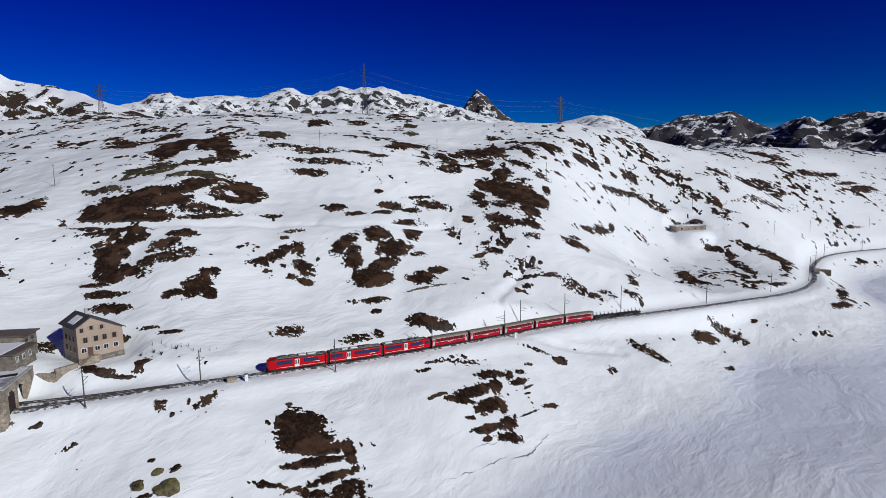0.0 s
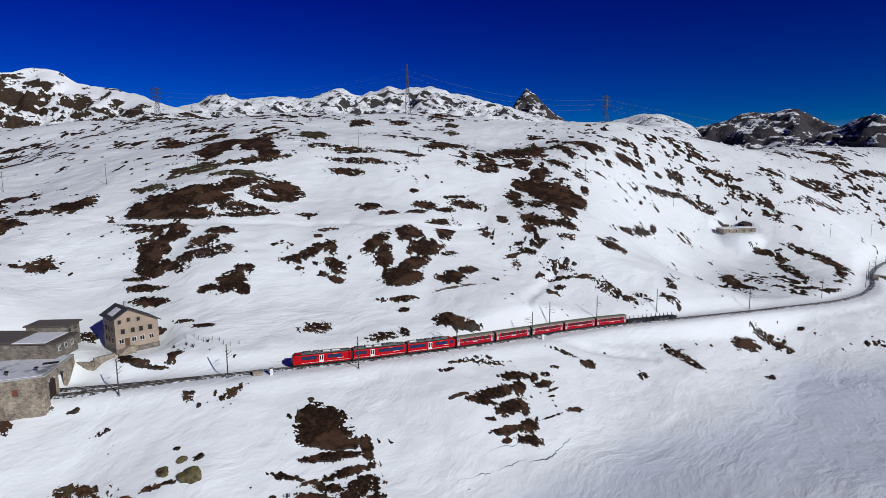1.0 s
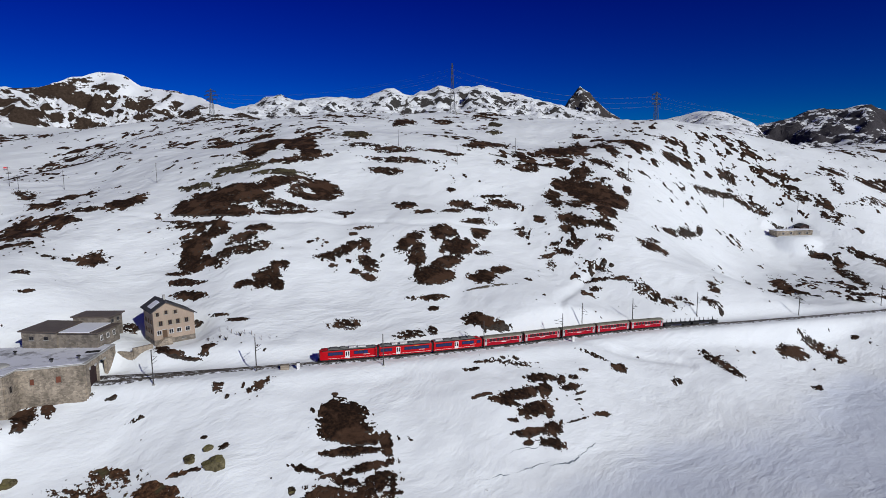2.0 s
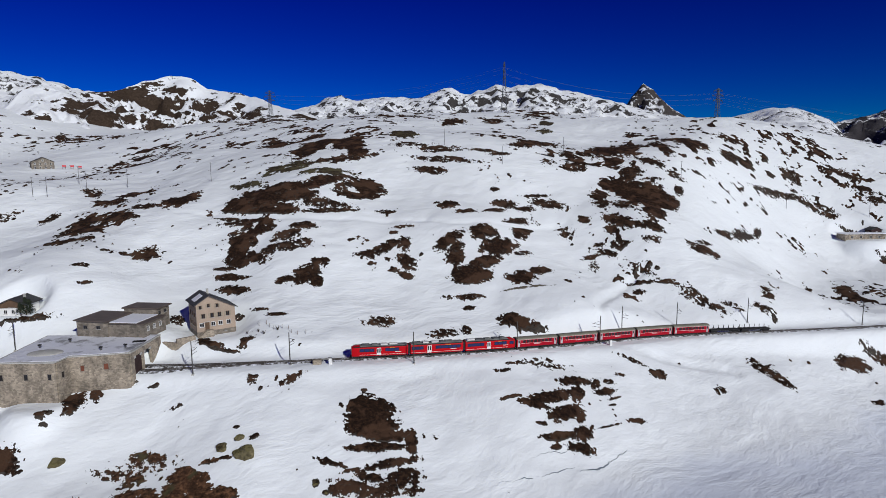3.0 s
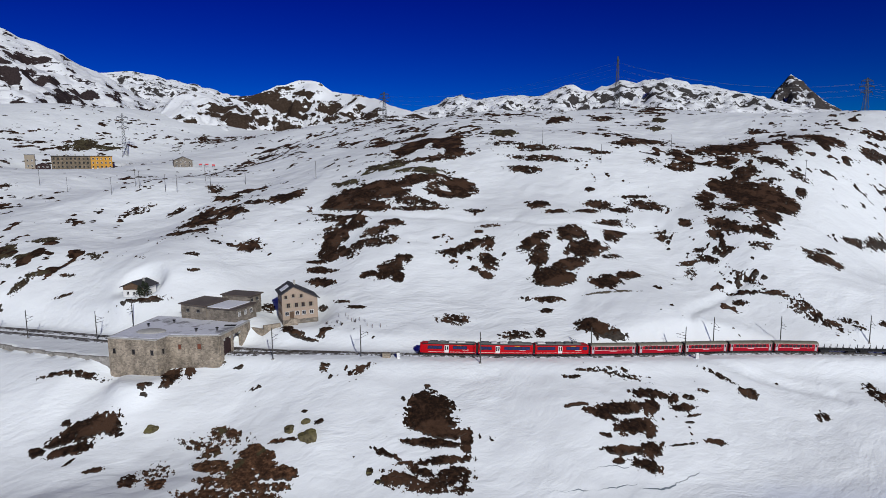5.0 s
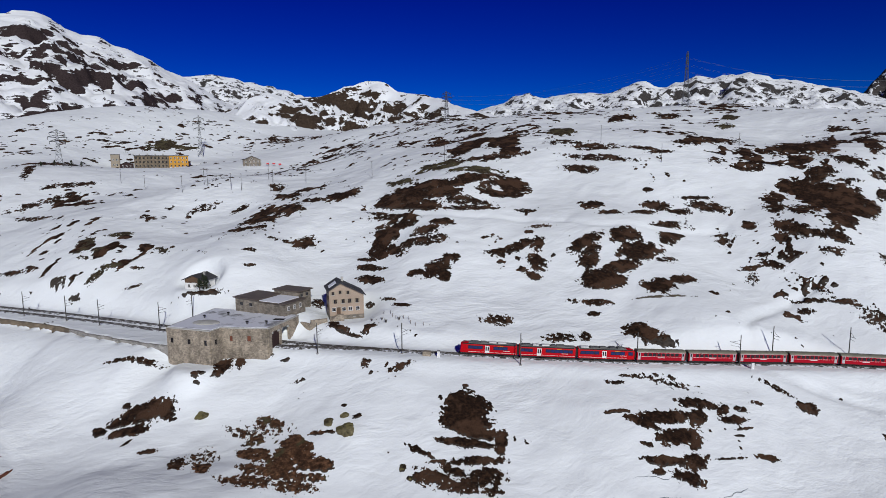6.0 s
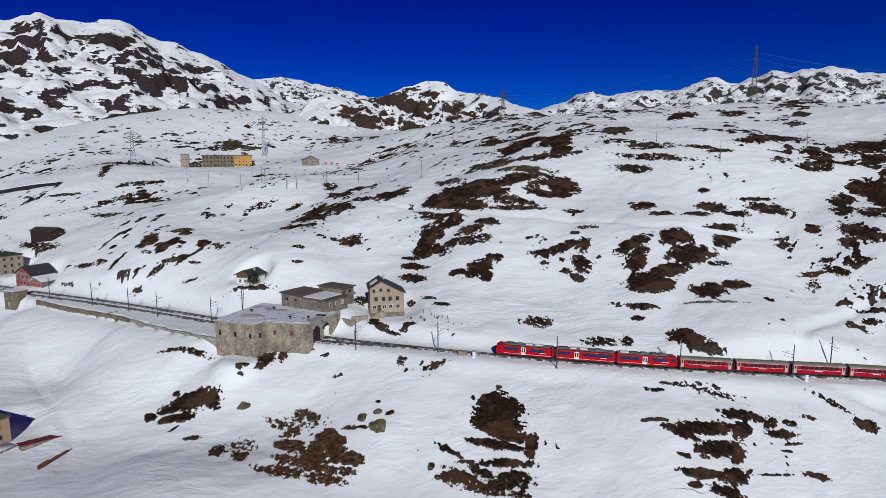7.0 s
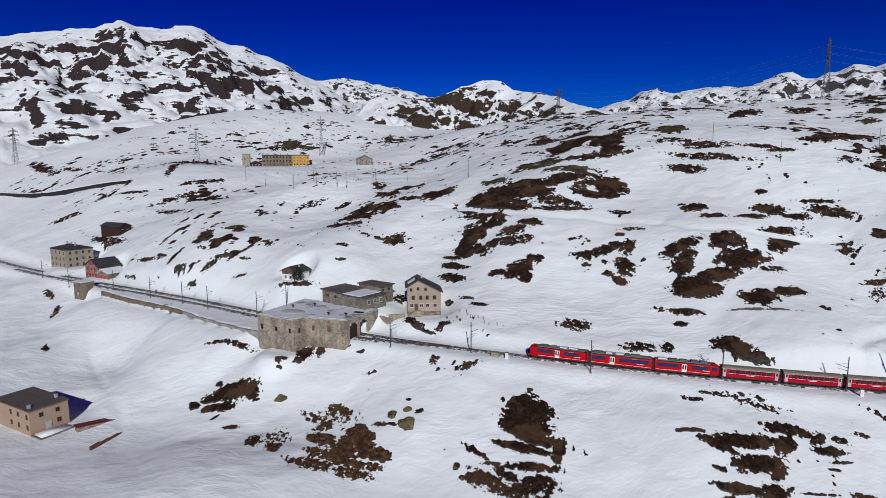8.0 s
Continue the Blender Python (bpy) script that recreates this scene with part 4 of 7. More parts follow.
bare_patch(TURF, 0.25, (73.9, 307.0, 4.4, 2.0, 36.1))
bare_patch(TURF, 0.25, (87.2, 324.0, 7.5, 1.4, 54.1), (95.0, 337.8, 7.2, 1.4, 69.7))
bare_patch(TURF, 0.60, (54.9, 243.9, 6.3, 2.3, 144.5))
bare_patch(TURF, 0.60, (82.7, 258.4, 4.8, 2.6, 85.8))
bare_patch(TURF, 0.35, (109.4, 390.7, 8.9, 2.1, 29.4))
bare_patch(TURF, 0.12, (-6.3, 194.0, 5.3, 3.6, 1.2), (-0.7, 193.2, 4.9, 1.4, 20.4))
bare_patch(TURF, 0.40, (-46.4, 175.1, 5.2, 2.6, 40.6))
bare_patch(TURF, 0.40, (-26.4, 177.9, 4.8, 2.2, 40.4))
bare_patch(TURF, 0.30, (-20.2, 183.3, 2.8, 1.9, 117.5))
bare_patch(TURF, 0.10, (-86.3, 144.9, 4.1, 1.2, 8.7), (-81.2, 145.1, 3.9, 0.6, 11.7), (-89.1, 145.8, 2.3, 1.7, 172.5))
bare_patch(TURF, 0.40, (-77.8, 150.0, 2.5, 1.4, 72.8), (-77.5, 147.7, 1.5, 0.8, 26.8))
bare_patch(TURF, 0.30, (-106.9, 156.0, 2.9, 2.0, 152.7))
bare_patch(TURF, 0.20, (-90.6, 164.7, 2.6, 0.9, 169.8))
bare_patch(TURF, 0.30, (-66.0, 134.6, 1.7, 1.5, 80.5))
bare_patch(TURF, 0.30, (-56.8, 137.9, 3.6, 1.1, 58.3))
bare_patch(TURF, 0.25, (120.5, 400.3, 17.1, 2.2, 33.1))
bare_patch(TURF, 0.50, (139.2, 405.4, 9.9, 4.5, 2.5))
bare_patch(TURF, 0.20, (145.8, 402.0, 5.8, 2.1, 6.5))
bare_patch(TURF, 0.50, (173.8, 423.5, 9.4, 6.0, 112.6))
bare_patch(TURF, 0.50, (186.6, 407.0, 11.9, 6.4, 93.3))
bare_patch(TURF, 0.30, (155.6, 397.1, 5.6, 0.9, 175.9))
bare_patch(TURF, 0.35, (163.4, 442.1, 8.6, 3.6, 156.7))
bare_patch(TURF, 0.70, (131.2, 424.4, 8.1, 5.5, 13.5))
bare_patch(TURF, 0.15, (167.6, 367.8, 6.7, 3.4, 162.5), (173.6, 360.3, 6.5, 2.7, 74.2))
bare_patch(TURF, 0.30, (171.3, 342.9, 13.5, 3.8, 94.6), (170.9, 331.3, 9.7, 3.0, 77.7))
bare_patch(TURF, 0.25, (187.8, 370.0, 7.2, 4.3, 149.8))
bare_patch(TURF, 0.35, (200.0, 359.8, 11.3, 6.1, 129.0), (200.1, 346.0, 13.4, 3.0, 61.3))
bare_patch(TURF, 0.20, (128.0, 311.1, 10.2, 3.7, 99.4))
bare_patch(TURF, 0.45, (80.0, 246.9, 3.7, 2.4, 159.9))
bare_patch(TURF, 0.65, (56.9, 242.0, 10.1, 2.3, 161.2))
bare_patch(TURF, 0.50, (68.0, 243.0, 3.9, 1.4, 166.6))
bare_patch(TURF, 0.30, (45.0, 246.9, 4.8, 0.8, 4.0))
bare_patch(TURF, 0.35, (84.1, 320.4, 11.4, 2.3, 58.4))
bare_patch(TURF, 0.25, (74.7, 308.8, 5.7, 1.6, 53.3))
bare_patch(TURF, 0.30, (59.9, 273.4, 6.9, 3.3, 29.9))
bare_patch(TURF, 0.30, (159.8, 301.0, 8.7, 2.0, 24.4))
bare_patch(TURF, 0.30, (172.6, 304.7, 10.2, 1.6, 35.6))
bare_patch(TURF, 0.15, (194.3, 286.8, 10.4, 2.2, 36.0))
bare_patch(TURF, 0.40, (211.3, 312.0, 23.3, 2.7, 55.4))
bare_patch(TURF, 0.65, (272.1, 495.9, 17.8, 9.2, 58.7))
bare_patch(TURF, 0.55, (250.0, 489.5, 19.6, 7.8, 33.8))
bare_patch(TURF, 0.35, (333.7, 544.7, 27.1, 6.4, 23.2), (356.6, 556.6, 19.3, 4.0, 43.1))
bare_patch(TURF, 0.35, (382.7, 547.8, 30.4, 5.9, 39.1))
bare_patch(TURF, 0.30, (366.9, 547.8, 23.8, 2.5, 36.1))
bare_patch(TURF, 0.30, (319.2, 466.1, 10.3, 1.3, 16.7))
bare_patch(TURF, 0.50, (300.5, 550.3, 17.4, 3.9, 11.4))
bare_patch(TURF, 0.50, (302.7, 575.3, 19.0, 12.9, 157.8))
bare_patch(TURF, 0.55, (211.3, 465.6, 13.2, 7.2, 52.8))
bare_patch(TURF, 0.55, (203.5, 438.3, 8.5, 3.9, 73.4))
bare_patch(TURF, 0.70, (236.6, 444.3, 39.2, 4.4, 36.3))
bare_patch(TURF, 0.35, (71.6, 211.8, 5.5, 2.6, 130.3), (76.5, 206.9, 4.1, 2.2, 132.7))
bare_patch(TURF, 0.20, (106.4, 236.4, 5.2, 2.5, 28.8))
bare_patch(TURF, 0.35, (118.7, 243.1, 6.6, 2.4, 162.6))
bare_patch(TURF, 0.30, (56.4, 193.1, 2.4, 1.4, 61.4))
bare_patch(MOSSY, 0.12, (-222.7, 134.8, 7.2, 3.7, 155.6), (-210.5, 135.3, 4.5, 2.4, 33.0))
bare_patch(MOSSY, 0.35, (-219.6, 148.2, 5.8, 2.6, 54.0))
bare_patch(MOSSY, 0.30, (-212.7, 128.9, 3.5, 1.0, 12.3))
bare_patch(MOSSY, 0.20, (-196.9, 126.2, 3.9, 1.8, 93.5), (-196.1, 132.1, 5.6, 1.4, 41.4))
bare_patch(MOSSY, 0.30, (-210.2, 118.0, 4.1, 1.5, 12.0))
bare_patch(MOSSY, 0.20, (-199.0, 118.2, 2.9, 0.5, 16.4))
bare_patch(TURF, 0.30, (-185.9, 136.6, 2.6, 0.9, 25.2))
bare_patch(TURF, 0.30, (-178.6, 130.1, 3.1, 0.9, 36.4))
bare_patch(MOSSY, 0.50, (-188.3, 148.3, 5.5, 1.8, 172.8))
bare_patch(TURF, 0.25, (-245.7, 115.3, 7.0, 1.5, 13.5))
bare_patch(TURF, 0.20, (-237.0, 119.4, 4.2, 0.9, 9.4))
bare_patch(TURF, 0.50, (-243.3, 107.1, 4.7, 0.7, 14.0))
bare_patch(TURF, 0.40, (-310.0, 116.1, 19.9, 3.1, 7.4), (-302.5, 114.5, 5.6, 2.1, 9.2))
bare_patch(TURF, 0.50, (-223.7, 192.3, 8.5, 3.0, 75.9))
bare_patch(TURF, 0.40, (-177.8, 196.3, 12.5, 10.6, 132.2), (-170.8, 200.8, 9.1, 4.2, 154.9))
bare_patch(TURF, 0.35, (-206.6, 201.1, 5.1, 2.5, 103.3))
bare_patch(TURF, 0.70, (-171.3, 180.1, 15.2, 8.3, 122.4))
bare_patch(TURF, 0.50, (-215.0, 232.1, 9.5, 4.3, 140.6))
bare_patch(TURF, 0.25, (-194.6, 233.6, 5.6, 4.1, 110.5))
bare_patch(TURF, 0.30, (-194.5, 220.9, 8.1, 2.6, 3.1))
bare_patch(TURF, 0.30, (-168.6, 214.1, 7.0, 3.5, 30.4))
bare_patch(TURF, 0.15, (-139.9, 181.3, 6.1, 3.1, 91.9))
bare_patch(TURF, 0.30, (-145.3, 159.0, 2.6, 1.4, 58.5))
bare_patch(TURF, 0.15, (-159.9, 222.8, 6.2, 4.1, 163.0))
bare_patch(TURF, 0.30, (-142.0, 136.0, 7.3, 0.9, 35.1))
bare_patch(TURF, 0.40, (-137.9, 152.0, 2.5, 0.9, 44.2))
bare_patch(TURF, 0.35, (-351.8, 187.7, 14.6, 4.2, 58.9))
bare_patch(TURF, 0.30, (-330.1, 175.1, 9.1, 2.9, 47.9))
bare_patch(TURF, 0.55, (-340.0, 165.4, 18.2, 3.3, 81.5))
bare_patch(TURF, 0.45, (-315.7, 152.3, 11.9, 3.2, 12.7))
bare_patch(TURF, 0.35, (-377.8, 151.3, 11.3, 2.1, 35.6))
bare_patch(TURF, 0.35, (-398.5, 140.0, 7.1, 5.3, 80.0))
bare_patch(TURF, 0.30, (-413.6, 191.1, 27.7, 3.1, 151.6))
bare_patch(MOSSY, 0.25, (-506.2, 339.4, 19.6, 10.0, 102.4), (-493.5, 355.4, 13.6, 5.5, 51.6))
bare_patch(TURF, 0.30, (-462.0, 438.1, 22.7, 4.1, 138.0))
bare_patch(TURF, 0.25, (104.6, 234.8, 5.9, 3.2, 24.0))
bare_patch(TURF, 0.30, (116.6, 245.3, 5.6, 1.2, 7.0), (121.3, 242.0, 5.4, 1.7, 51.0))
bare_patch(TURF, 0.30, (123.8, 238.8, 2.8, 1.3, 39.0))
bare_patch(TURF, 0.30, (106.2, 214.9, 2.6, 1.3, 48.0))
bare_patch(TURF, 0.30, (134.7, 253.9, 1.8, 1.0, 30.0))
bare_patch(TURF, 0.40, (-269.0, 79.1, 6.7, 1.5, 3.0))
bare_patch(TURF, 0.50, (-246.7, 76.9, 6.0, 1.5, 156.0))
bare_patch(TURF, 0.40, (-205.2, 65.3, 4.2, 1.1, 171.0))
bare_patch(TURF, 0.30, (-637.6, 147.2, 50.6, 5.6, 0.0))
bare_patch(TURF, 0.40, (-395.3, 115.3, 10.9, 3.4, 42.0))
bare_patch(TURF, 0.40, (-572.6, 159.6, 16.3, 3.1, 11.0))


def gathered(material, sheets):
    """The crumbs round all patches of one kind, as one thing."""
    cos, faces, start = [], [], 0
    for X, Y, Z, keep in sheets:
        ny, nx = X.shape
        idx = np.arange(nx * ny).reshape(ny, nx)
        quads = np.stack([idx[:-1, :-1], idx[:-1, 1:], idx[1:, 1:], idx[1:, :-1]], -1).reshape(-1, 4)
        quads = quads[keep.reshape(-1)[quads].any(1)]
        used, back = np.unique(quads, return_inverse=True)
        cos.append(np.stack([X, Y, Z], -1).reshape(-1, 3)[used])
        faces.append(back.reshape(-1, 4) + start)
        start += len(used)
    co, quads = np.concatenate(cos), np.concatenate(faces)
    me = bpy.data.meshes.new("turf_crumbs")
    me.from_pydata(co.tolist(), [], quads.tolist())
    me.polygons.foreach_set("use_smooth", [True] * len(quads))
    me.materials.append(material)
    tagged(new("turf_crumbs", me), "loose crumbs of turf and rock round the bare patches", "bare ground", kind="stuff")


for name in sorted(CRUMBS):
    gathered(bpy.data.materials[name], CRUMBS[name])

# ---- railway ----
def box_mesh(bm, size, at=(0, 0, 0), turn=0.0, bevel=0.0):
    """Add a box, given its size and middle, to bm."""
    made = bmesh.ops.create_cube(bm, size=1.0)["verts"]
    bmesh.ops.scale(bm, vec=size, verts=made)
    if bevel:
        edges = list({e for v in made for e in v.link_edges})
        made = list({v for f in bmesh.ops.bevel(bm, geom=edges, offset=bevel, segments=2, affect="EDGES")["faces"] for v in f.verts} | {v for v in made if v.is_valid})
    bmesh.ops.rotate(bm, cent=(0, 0, 0), matrix=Matrix.Rotation(turn, 3, "Z"), verts=made)
    bmesh.ops.translate(bm, vec=at, verts=made)
    return made


def strip(name, offset, width, z_lo, z_hi, s0, s1, material, step=2.0, ragged=0.0, slope=0.0):
    """A body that follows the line: offset to its left, from z_lo to z_hi over the rails."""
    ss = np.arange(s0, s1, step)
    verts, faces = [], []
    for i, s in enumerate(ss):
        p, a = rail_at(s)
        n = np.array([-math.sin(a), math.cos(a)])
        shift = offset(s) if callable(offset) else offset
        r = ragged * float(value_noise(np.array([s / 3.1]), np.array([0.5]), 3)[0])
        for side, z in ((-0.5, z_hi), (0.5, z_hi), (0.5, z_lo), (-0.5, z_lo)):
            w = width / 2 + r + (slope if z == z_lo else 0)
            q = p[:2] + n * (shift + np.sign(side) * w)
            verts.append((q[0], q[1], p[2] + z))
        if i:
            b = 4 * (i - 1)
            for k in range(4):
                faces.append((b + k, b + (k + 1) % 4, b + 4 + (k + 1) % 4, b + 4 + k))
    return mesh_object(name, verts, faces, material, smooth=False)


S_LEN = float(RAIL_S[-1])
bed = strip("railway_track", 0, 2.3, -0.6, -0.22, 5, S_LEN - 5, BALLAST, 1.5, 0.35, 0.7)
tagged(bed, "single railway track on dark ballast cleared of snow", "railway track", kind="structure")
for side in (-0.5, 0.5):
    rail = strip("rail", side, 0.10, -0.2, 0.0, 5, S_LEN - 5, STEEL, 3.0)
    rail.parent = bed


def siding(s):
    """How far the siding lies from the main track."""
    x = rail_at(s)[0][0]
    return -4.3 * (1 - float(ramp(-104, -62, x)))


S_A, S_B = (float(np.interp(x, RAIL[:, 0], RAIL_S)) for x in (-330, -66))
second = strip("siding_track", siding, 2.1, -0.6, -0.25, S_A, S_B, BALLAST, 1.5, 0.3, 0.5)
tagged(second, "siding track on dark ballast beside the main track", "railway track", kind="structure")
for side in (-0.5, 0.5):
    rail = strip("rail", lambda s, side=side: siding(s) + side, 0.10, -0.24, -0.02, S_A, S_B, STEEL, 3.0)
    rail.parent = second

# ---- train, line-side and buildings: shared makers ----
WHITE = plain("white_paint", (0.75, 0.74, 0.72), 0.5, 0, 0.15, 1.5, 0.03)
BLUE_GLASS = plain("blue_tinted_glass", (0.012, 0.02, 0.10), 0.12, 0.0, 0.2, 0.3, 0.0)
DARK_GLASS = plain("dark_window_glass", (0.015, 0.014, 0.016), 0.15, 0.0, 0.2, 0.3, 0.0)
TRAIN_ROOF = plain("grey_roof_paint", (0.16, 0.16, 0.15), 0.7, 0.0, 0.3, 0.8, 0.1)
OLIVE_ROOF = plain("worn_green_grey_roof", (0.20, 0.19, 0.14), 0.7, 0.0, 0.3, 0.8, 0.1)
UNDER = plain("sooty_underframe", (0.018, 0.017, 0.017), 0.8, 0.2, 0.4, 1.0, 0.2)
GREY_METAL = plain("galvanised_metal", (0.13, 0.13, 0.13), 0.6, 0.4, 0.25, 1.0, 0.05)
DARK_POLE = plain("weathered_mast", (0.07, 0.065, 0.06), 0.75, 0.2, 0.3, 1.0, 0.1)
PALE_GREY = plain("pale_grey_door_paint", (0.45, 0.44, 0.45), 0.5, 0.0, 0.2, 1.0, 0.05)
YELLOW = plain("yellow_band", (0.7, 0.45, 0.02), 0.5)
CONCRETE = plain("pale_concrete", (0.42, 0.41, 0.38), 0.85, 0, 0.25, 1.0, 0.2)


def link_bm(name, bm, material, parent=None, label="", smooth=False):
    me = bpy.data.meshes.new(name)
    bm.to_mesh(me)
    bm.free()
    me.materials.append(material)
    if smooth:
        me.polygons.foreach_set("use_smooth", [True] * len(me.polygons))
    ob = new(name, me)
    ob.parent = parent
    return tagged(ob, label)


def box(name, size, at, material, parent=None, label="", turn=0.0, bevel=0.0):
    """One box as an object under a thing."""
    bm = bmesh.new()
    box_mesh(bm, size, at, turn, bevel)
    return link_bm(name, bm, material, parent, label)


def holder(name, m, label, category, group=""):
    ob = new(name)
    ob.matrix_world = m
    ob.empty_display_size = 0.5
    return tagged(ob, label, category, group)


def extrude_profile(profile, x0, x1, close=True, nose=None):
    """A body along x from a profile of (y, z); nose: (length, lowering, narrowing) of a sloped front at x0."""
    bm = bmesh.new()
    stations = [(x0, 1.0, 0.0), (x1, 1.0, 0.0)] if not nose else [(x0, nose[2], nose[1]), (x0 + nose[0] * 0.35, 0.5 + nose[2] / 2, nose[1] * 0.45), (x0 + nose[0], 1.0, 0.0), (x1, 1.0, 0.0)]
    rings = []
    top = max(z for _, z in profile)
    low = min(z for _, z in profile)
    for x, narrow, drop in stations:
        rings.append([bm.verts.new((x, y * narrow, z - drop * ((z - low) / (top - low)) ** 1.5)) for y, z in profile])
    n = len(profile)
    for a, b in zip(rings, rings[1:]):
        for k in range(n):
            bm.faces.new((a[k], a[(k + 1) % n], b[(k + 1) % n], b[k]))
    if close:
        bm.faces.new(rings[0][::-1])
        bm.faces.new(rings[-1])
    bmesh.ops.recalc_face_normals(bm, faces=bm.faces[:])
    return bm


def tube(bm, a, b, r, sides=6, r2=None):
    """A rod from a to b."""
    a, b = Vector(a), Vector(b)
    way = b - a
    q = way.to_track_quat("Z", "Y")
    ends = []
    for p, rad in ((a, r), (b, r if r2 is None else r2)):
        ends.append([bm.verts.new(p + q @ Vector((rad * math.cos(2 * math.pi * k / sides), rad * math.sin(2 * math.pi * k / sides), 0))) for k in range(sides)])
    for k in range(sides):
        bm.faces.new((ends[0][k], ends[0][(k + 1) % sides], ends[1][(k + 1) % sides], ends[1][k]))
    bm.faces.new(ends[0][::-1])
    bm.faces.new(ends[1])


# ---- the train ----
def bogie(parent, x):
    b = box("bogie", (2.6, 2.0, 0.35), (x, 0, 0.55), UNDER, parent)
    for dx in (-0.9, 0.9):
        for y in (-0.55, 0.55):
            bm = bmesh.new()
            tube(bm, (x + dx, y - 0.06, 0.36), (x + dx, y + 0.06, 0.36), 0.36, 14)
            link_bm("wheel", bm, STEEL, b)


def side_pane(name, x, z, w, h, y, material, parent, frame_material=None):
    """A framed pane on a car's side."""
    s = 1 if y > 0 else -1
    bm = bmesh.new()
    box_mesh(bm, (w, 0.05, h), (x, y + s * 0.012, z), 0, 0.02)
    return link_bm(name, bm, material, parent)


def unit_car(m, length, front, rear_cab, label, pantograph=False):
    """One car of the modern red railcar unit. Its front points along -x."""
    car = holder("railcar", m, label, "railcar", "train on the pass")
    w, top = 1.32, 3.62
    prof = [(-w, 0.75), (-w, 2.95), (-w * 0.93, 3.35), (-w * 0.6, 3.58), (0, top), (w * 0.6, 3.58), (w * 0.93, 3.35), (w, 2.95), (w, 0.75)]
    x0, x1 = 0.35, length - 0.35
    if front:
        body = link_bm("body", extrude_profile(prof, x0 - 0.2, x1, nose=(1.5, 0.42, 0.86)), RED, car)
    elif rear_cab:
        bm = extrude_profile(prof, x0 - 0.2, x1, nose=(1.5, 0.42, 0.86))
        bmesh.ops.rotate(bm, cent=(length / 2, 0, 0), matrix=Matrix.Rotation(math.pi, 3, "Z"), verts=bm.verts[:])
        body = link_bm("body", bm, RED, car)
    else:
        body = link_bm("body", extrude_profile(prof, x0, x1), RED, car)
    a, b = (2.4 if front else 0.5), (2.4 if rear_cab else 0.5)
    roof = link_bm("roof", extrude_profile([(-1.15, 3.28), (-1.05, 3.62), (1.05, 3.62), (1.15, 3.28)], a, length - b), TRAIN_ROOF, car)
    rng = random.Random(int(length * 7 + front * 3 + rear_cab))
    x = a + 0.6
    while x < length - b - 2.2:
        l = rng.uniform(1.2, 2.6)
        box("roof_unit", (l, rng.uniform(1.2, 1.8), 0.32), (x + l / 2, 0, 3.76), rng.choice([GREY_METAL, TRAIN_ROOF, WHITE]), roof, "", 0, 0.05)
        x += l + rng.uniform(0.2, 0.9)
    box("underframe", (length - 1.2, 2.2, 0.5), (length / 2, 0, 0.62), UNDER, car)
    for end in ([] if front else [0.15]) + ([] if rear_cab else [length - 0.15]):
        box("gangway", (0.5, 2.0, 2.5), (end, 0, 2.1), UNDER, car)
    for x in (2.6, length - 2.6):
        bogie(car, x)
    door_at = [length * 0.47] if (front or rear_cab) else [length * 0.36]
    for side in (-1, 1):
        y = side * w
        for door in door_at:
            d = side_pane("door", door, 1.95, 1.25, 2.1, y, WHITE, car)
            for dx in (-0.3, 0.3):
                side_pane("door_window", door + dx, 2.2, 0.36, 1.2, y + side * 0.03, DARK_GLASS, d)
        spans = [(0.14, 0.39, 3), (0.58, 0.82, 3)] if front else [(0.06, 0.38, 4), (0.58, 0.82, 3), (0.88, 0.96, 1)] if rear_cab else [(0.04, 0.25, 3), (0.47, 0.93, 6)]
        for lo, hi, n in spans:
            lo, hi = lo * length, hi * length
            g = (hi - lo) / n
            side_pane("window_band", (lo + hi) / 2, 2.38, hi - lo + 0.1, 1.0, y - side * 0.012, UNDER, car)
            for k in range(n):
                side_pane("window", lo + g * (k + 0.5), 2.38, g - 0.16, 0.80, y + side * 0.004, BLUE_GLASS, car)
        box("roof_rim", (length - 1.6, 0.10, 0.26), (length / 2, side * 1.22, 3.36), UNDER, car, "black roof edge")
        box("stripe", (length - 3.0 if (front or rear_cab) else length - 1.0, 0.03, 0.07), (length / 2 + (0.9 if front else -0.9 if rear_cab else 0), y, 1.08), WHITE, car, "thin white stripe")
        box("lettering", (1.8, 0.03, 0.12), (length * 0.8, y, 1.72), WHITE, car, "small pale lettering bar")
        box("yellow_band", (1.5, 0.03, 0.07), (length * 0.70, y, 2.95), YELLOW, car, "thin yellow first class band")
    if front or rear_cab:
        xs, sx = (x0, -1) if front else (length - x0, 1)
        bm = bmesh.new()
        box_mesh(bm, (0.10, 1.75, 0.95), (0, 0, 0), 0, 0.03)
        bmesh.ops.rotate(bm, cent=(0, 0, 0), matrix=Matrix.Rotation(radians(-28 * sx), 3, "Y"), verts=bm.verts[:])
        bmesh.ops.translate(bm, vec=(xs + sx * -0.28, 0, 2.42), verts=bm.verts[:])
        link_bm("windscreen", bm, DARK_GLASS, car)
        for y in (-0.75, 0.75):
            box("headlight", (0.12, 0.28, 0.16), (xs + sx * 0.17, y, 1.45), WHITE, car)
        bm = bmesh.new()
        v = [bm.verts.new(p) for p in ((xs + sx * 0.1, -1.2, 0.2), (xs + sx * 0.1, 1.2, 0.2), (xs + sx * 0.75, 0, 0.2), (xs, -1.2, 1.0), (xs, 1.2, 1.0), (xs + sx * 0.55, 0, 0.9))]
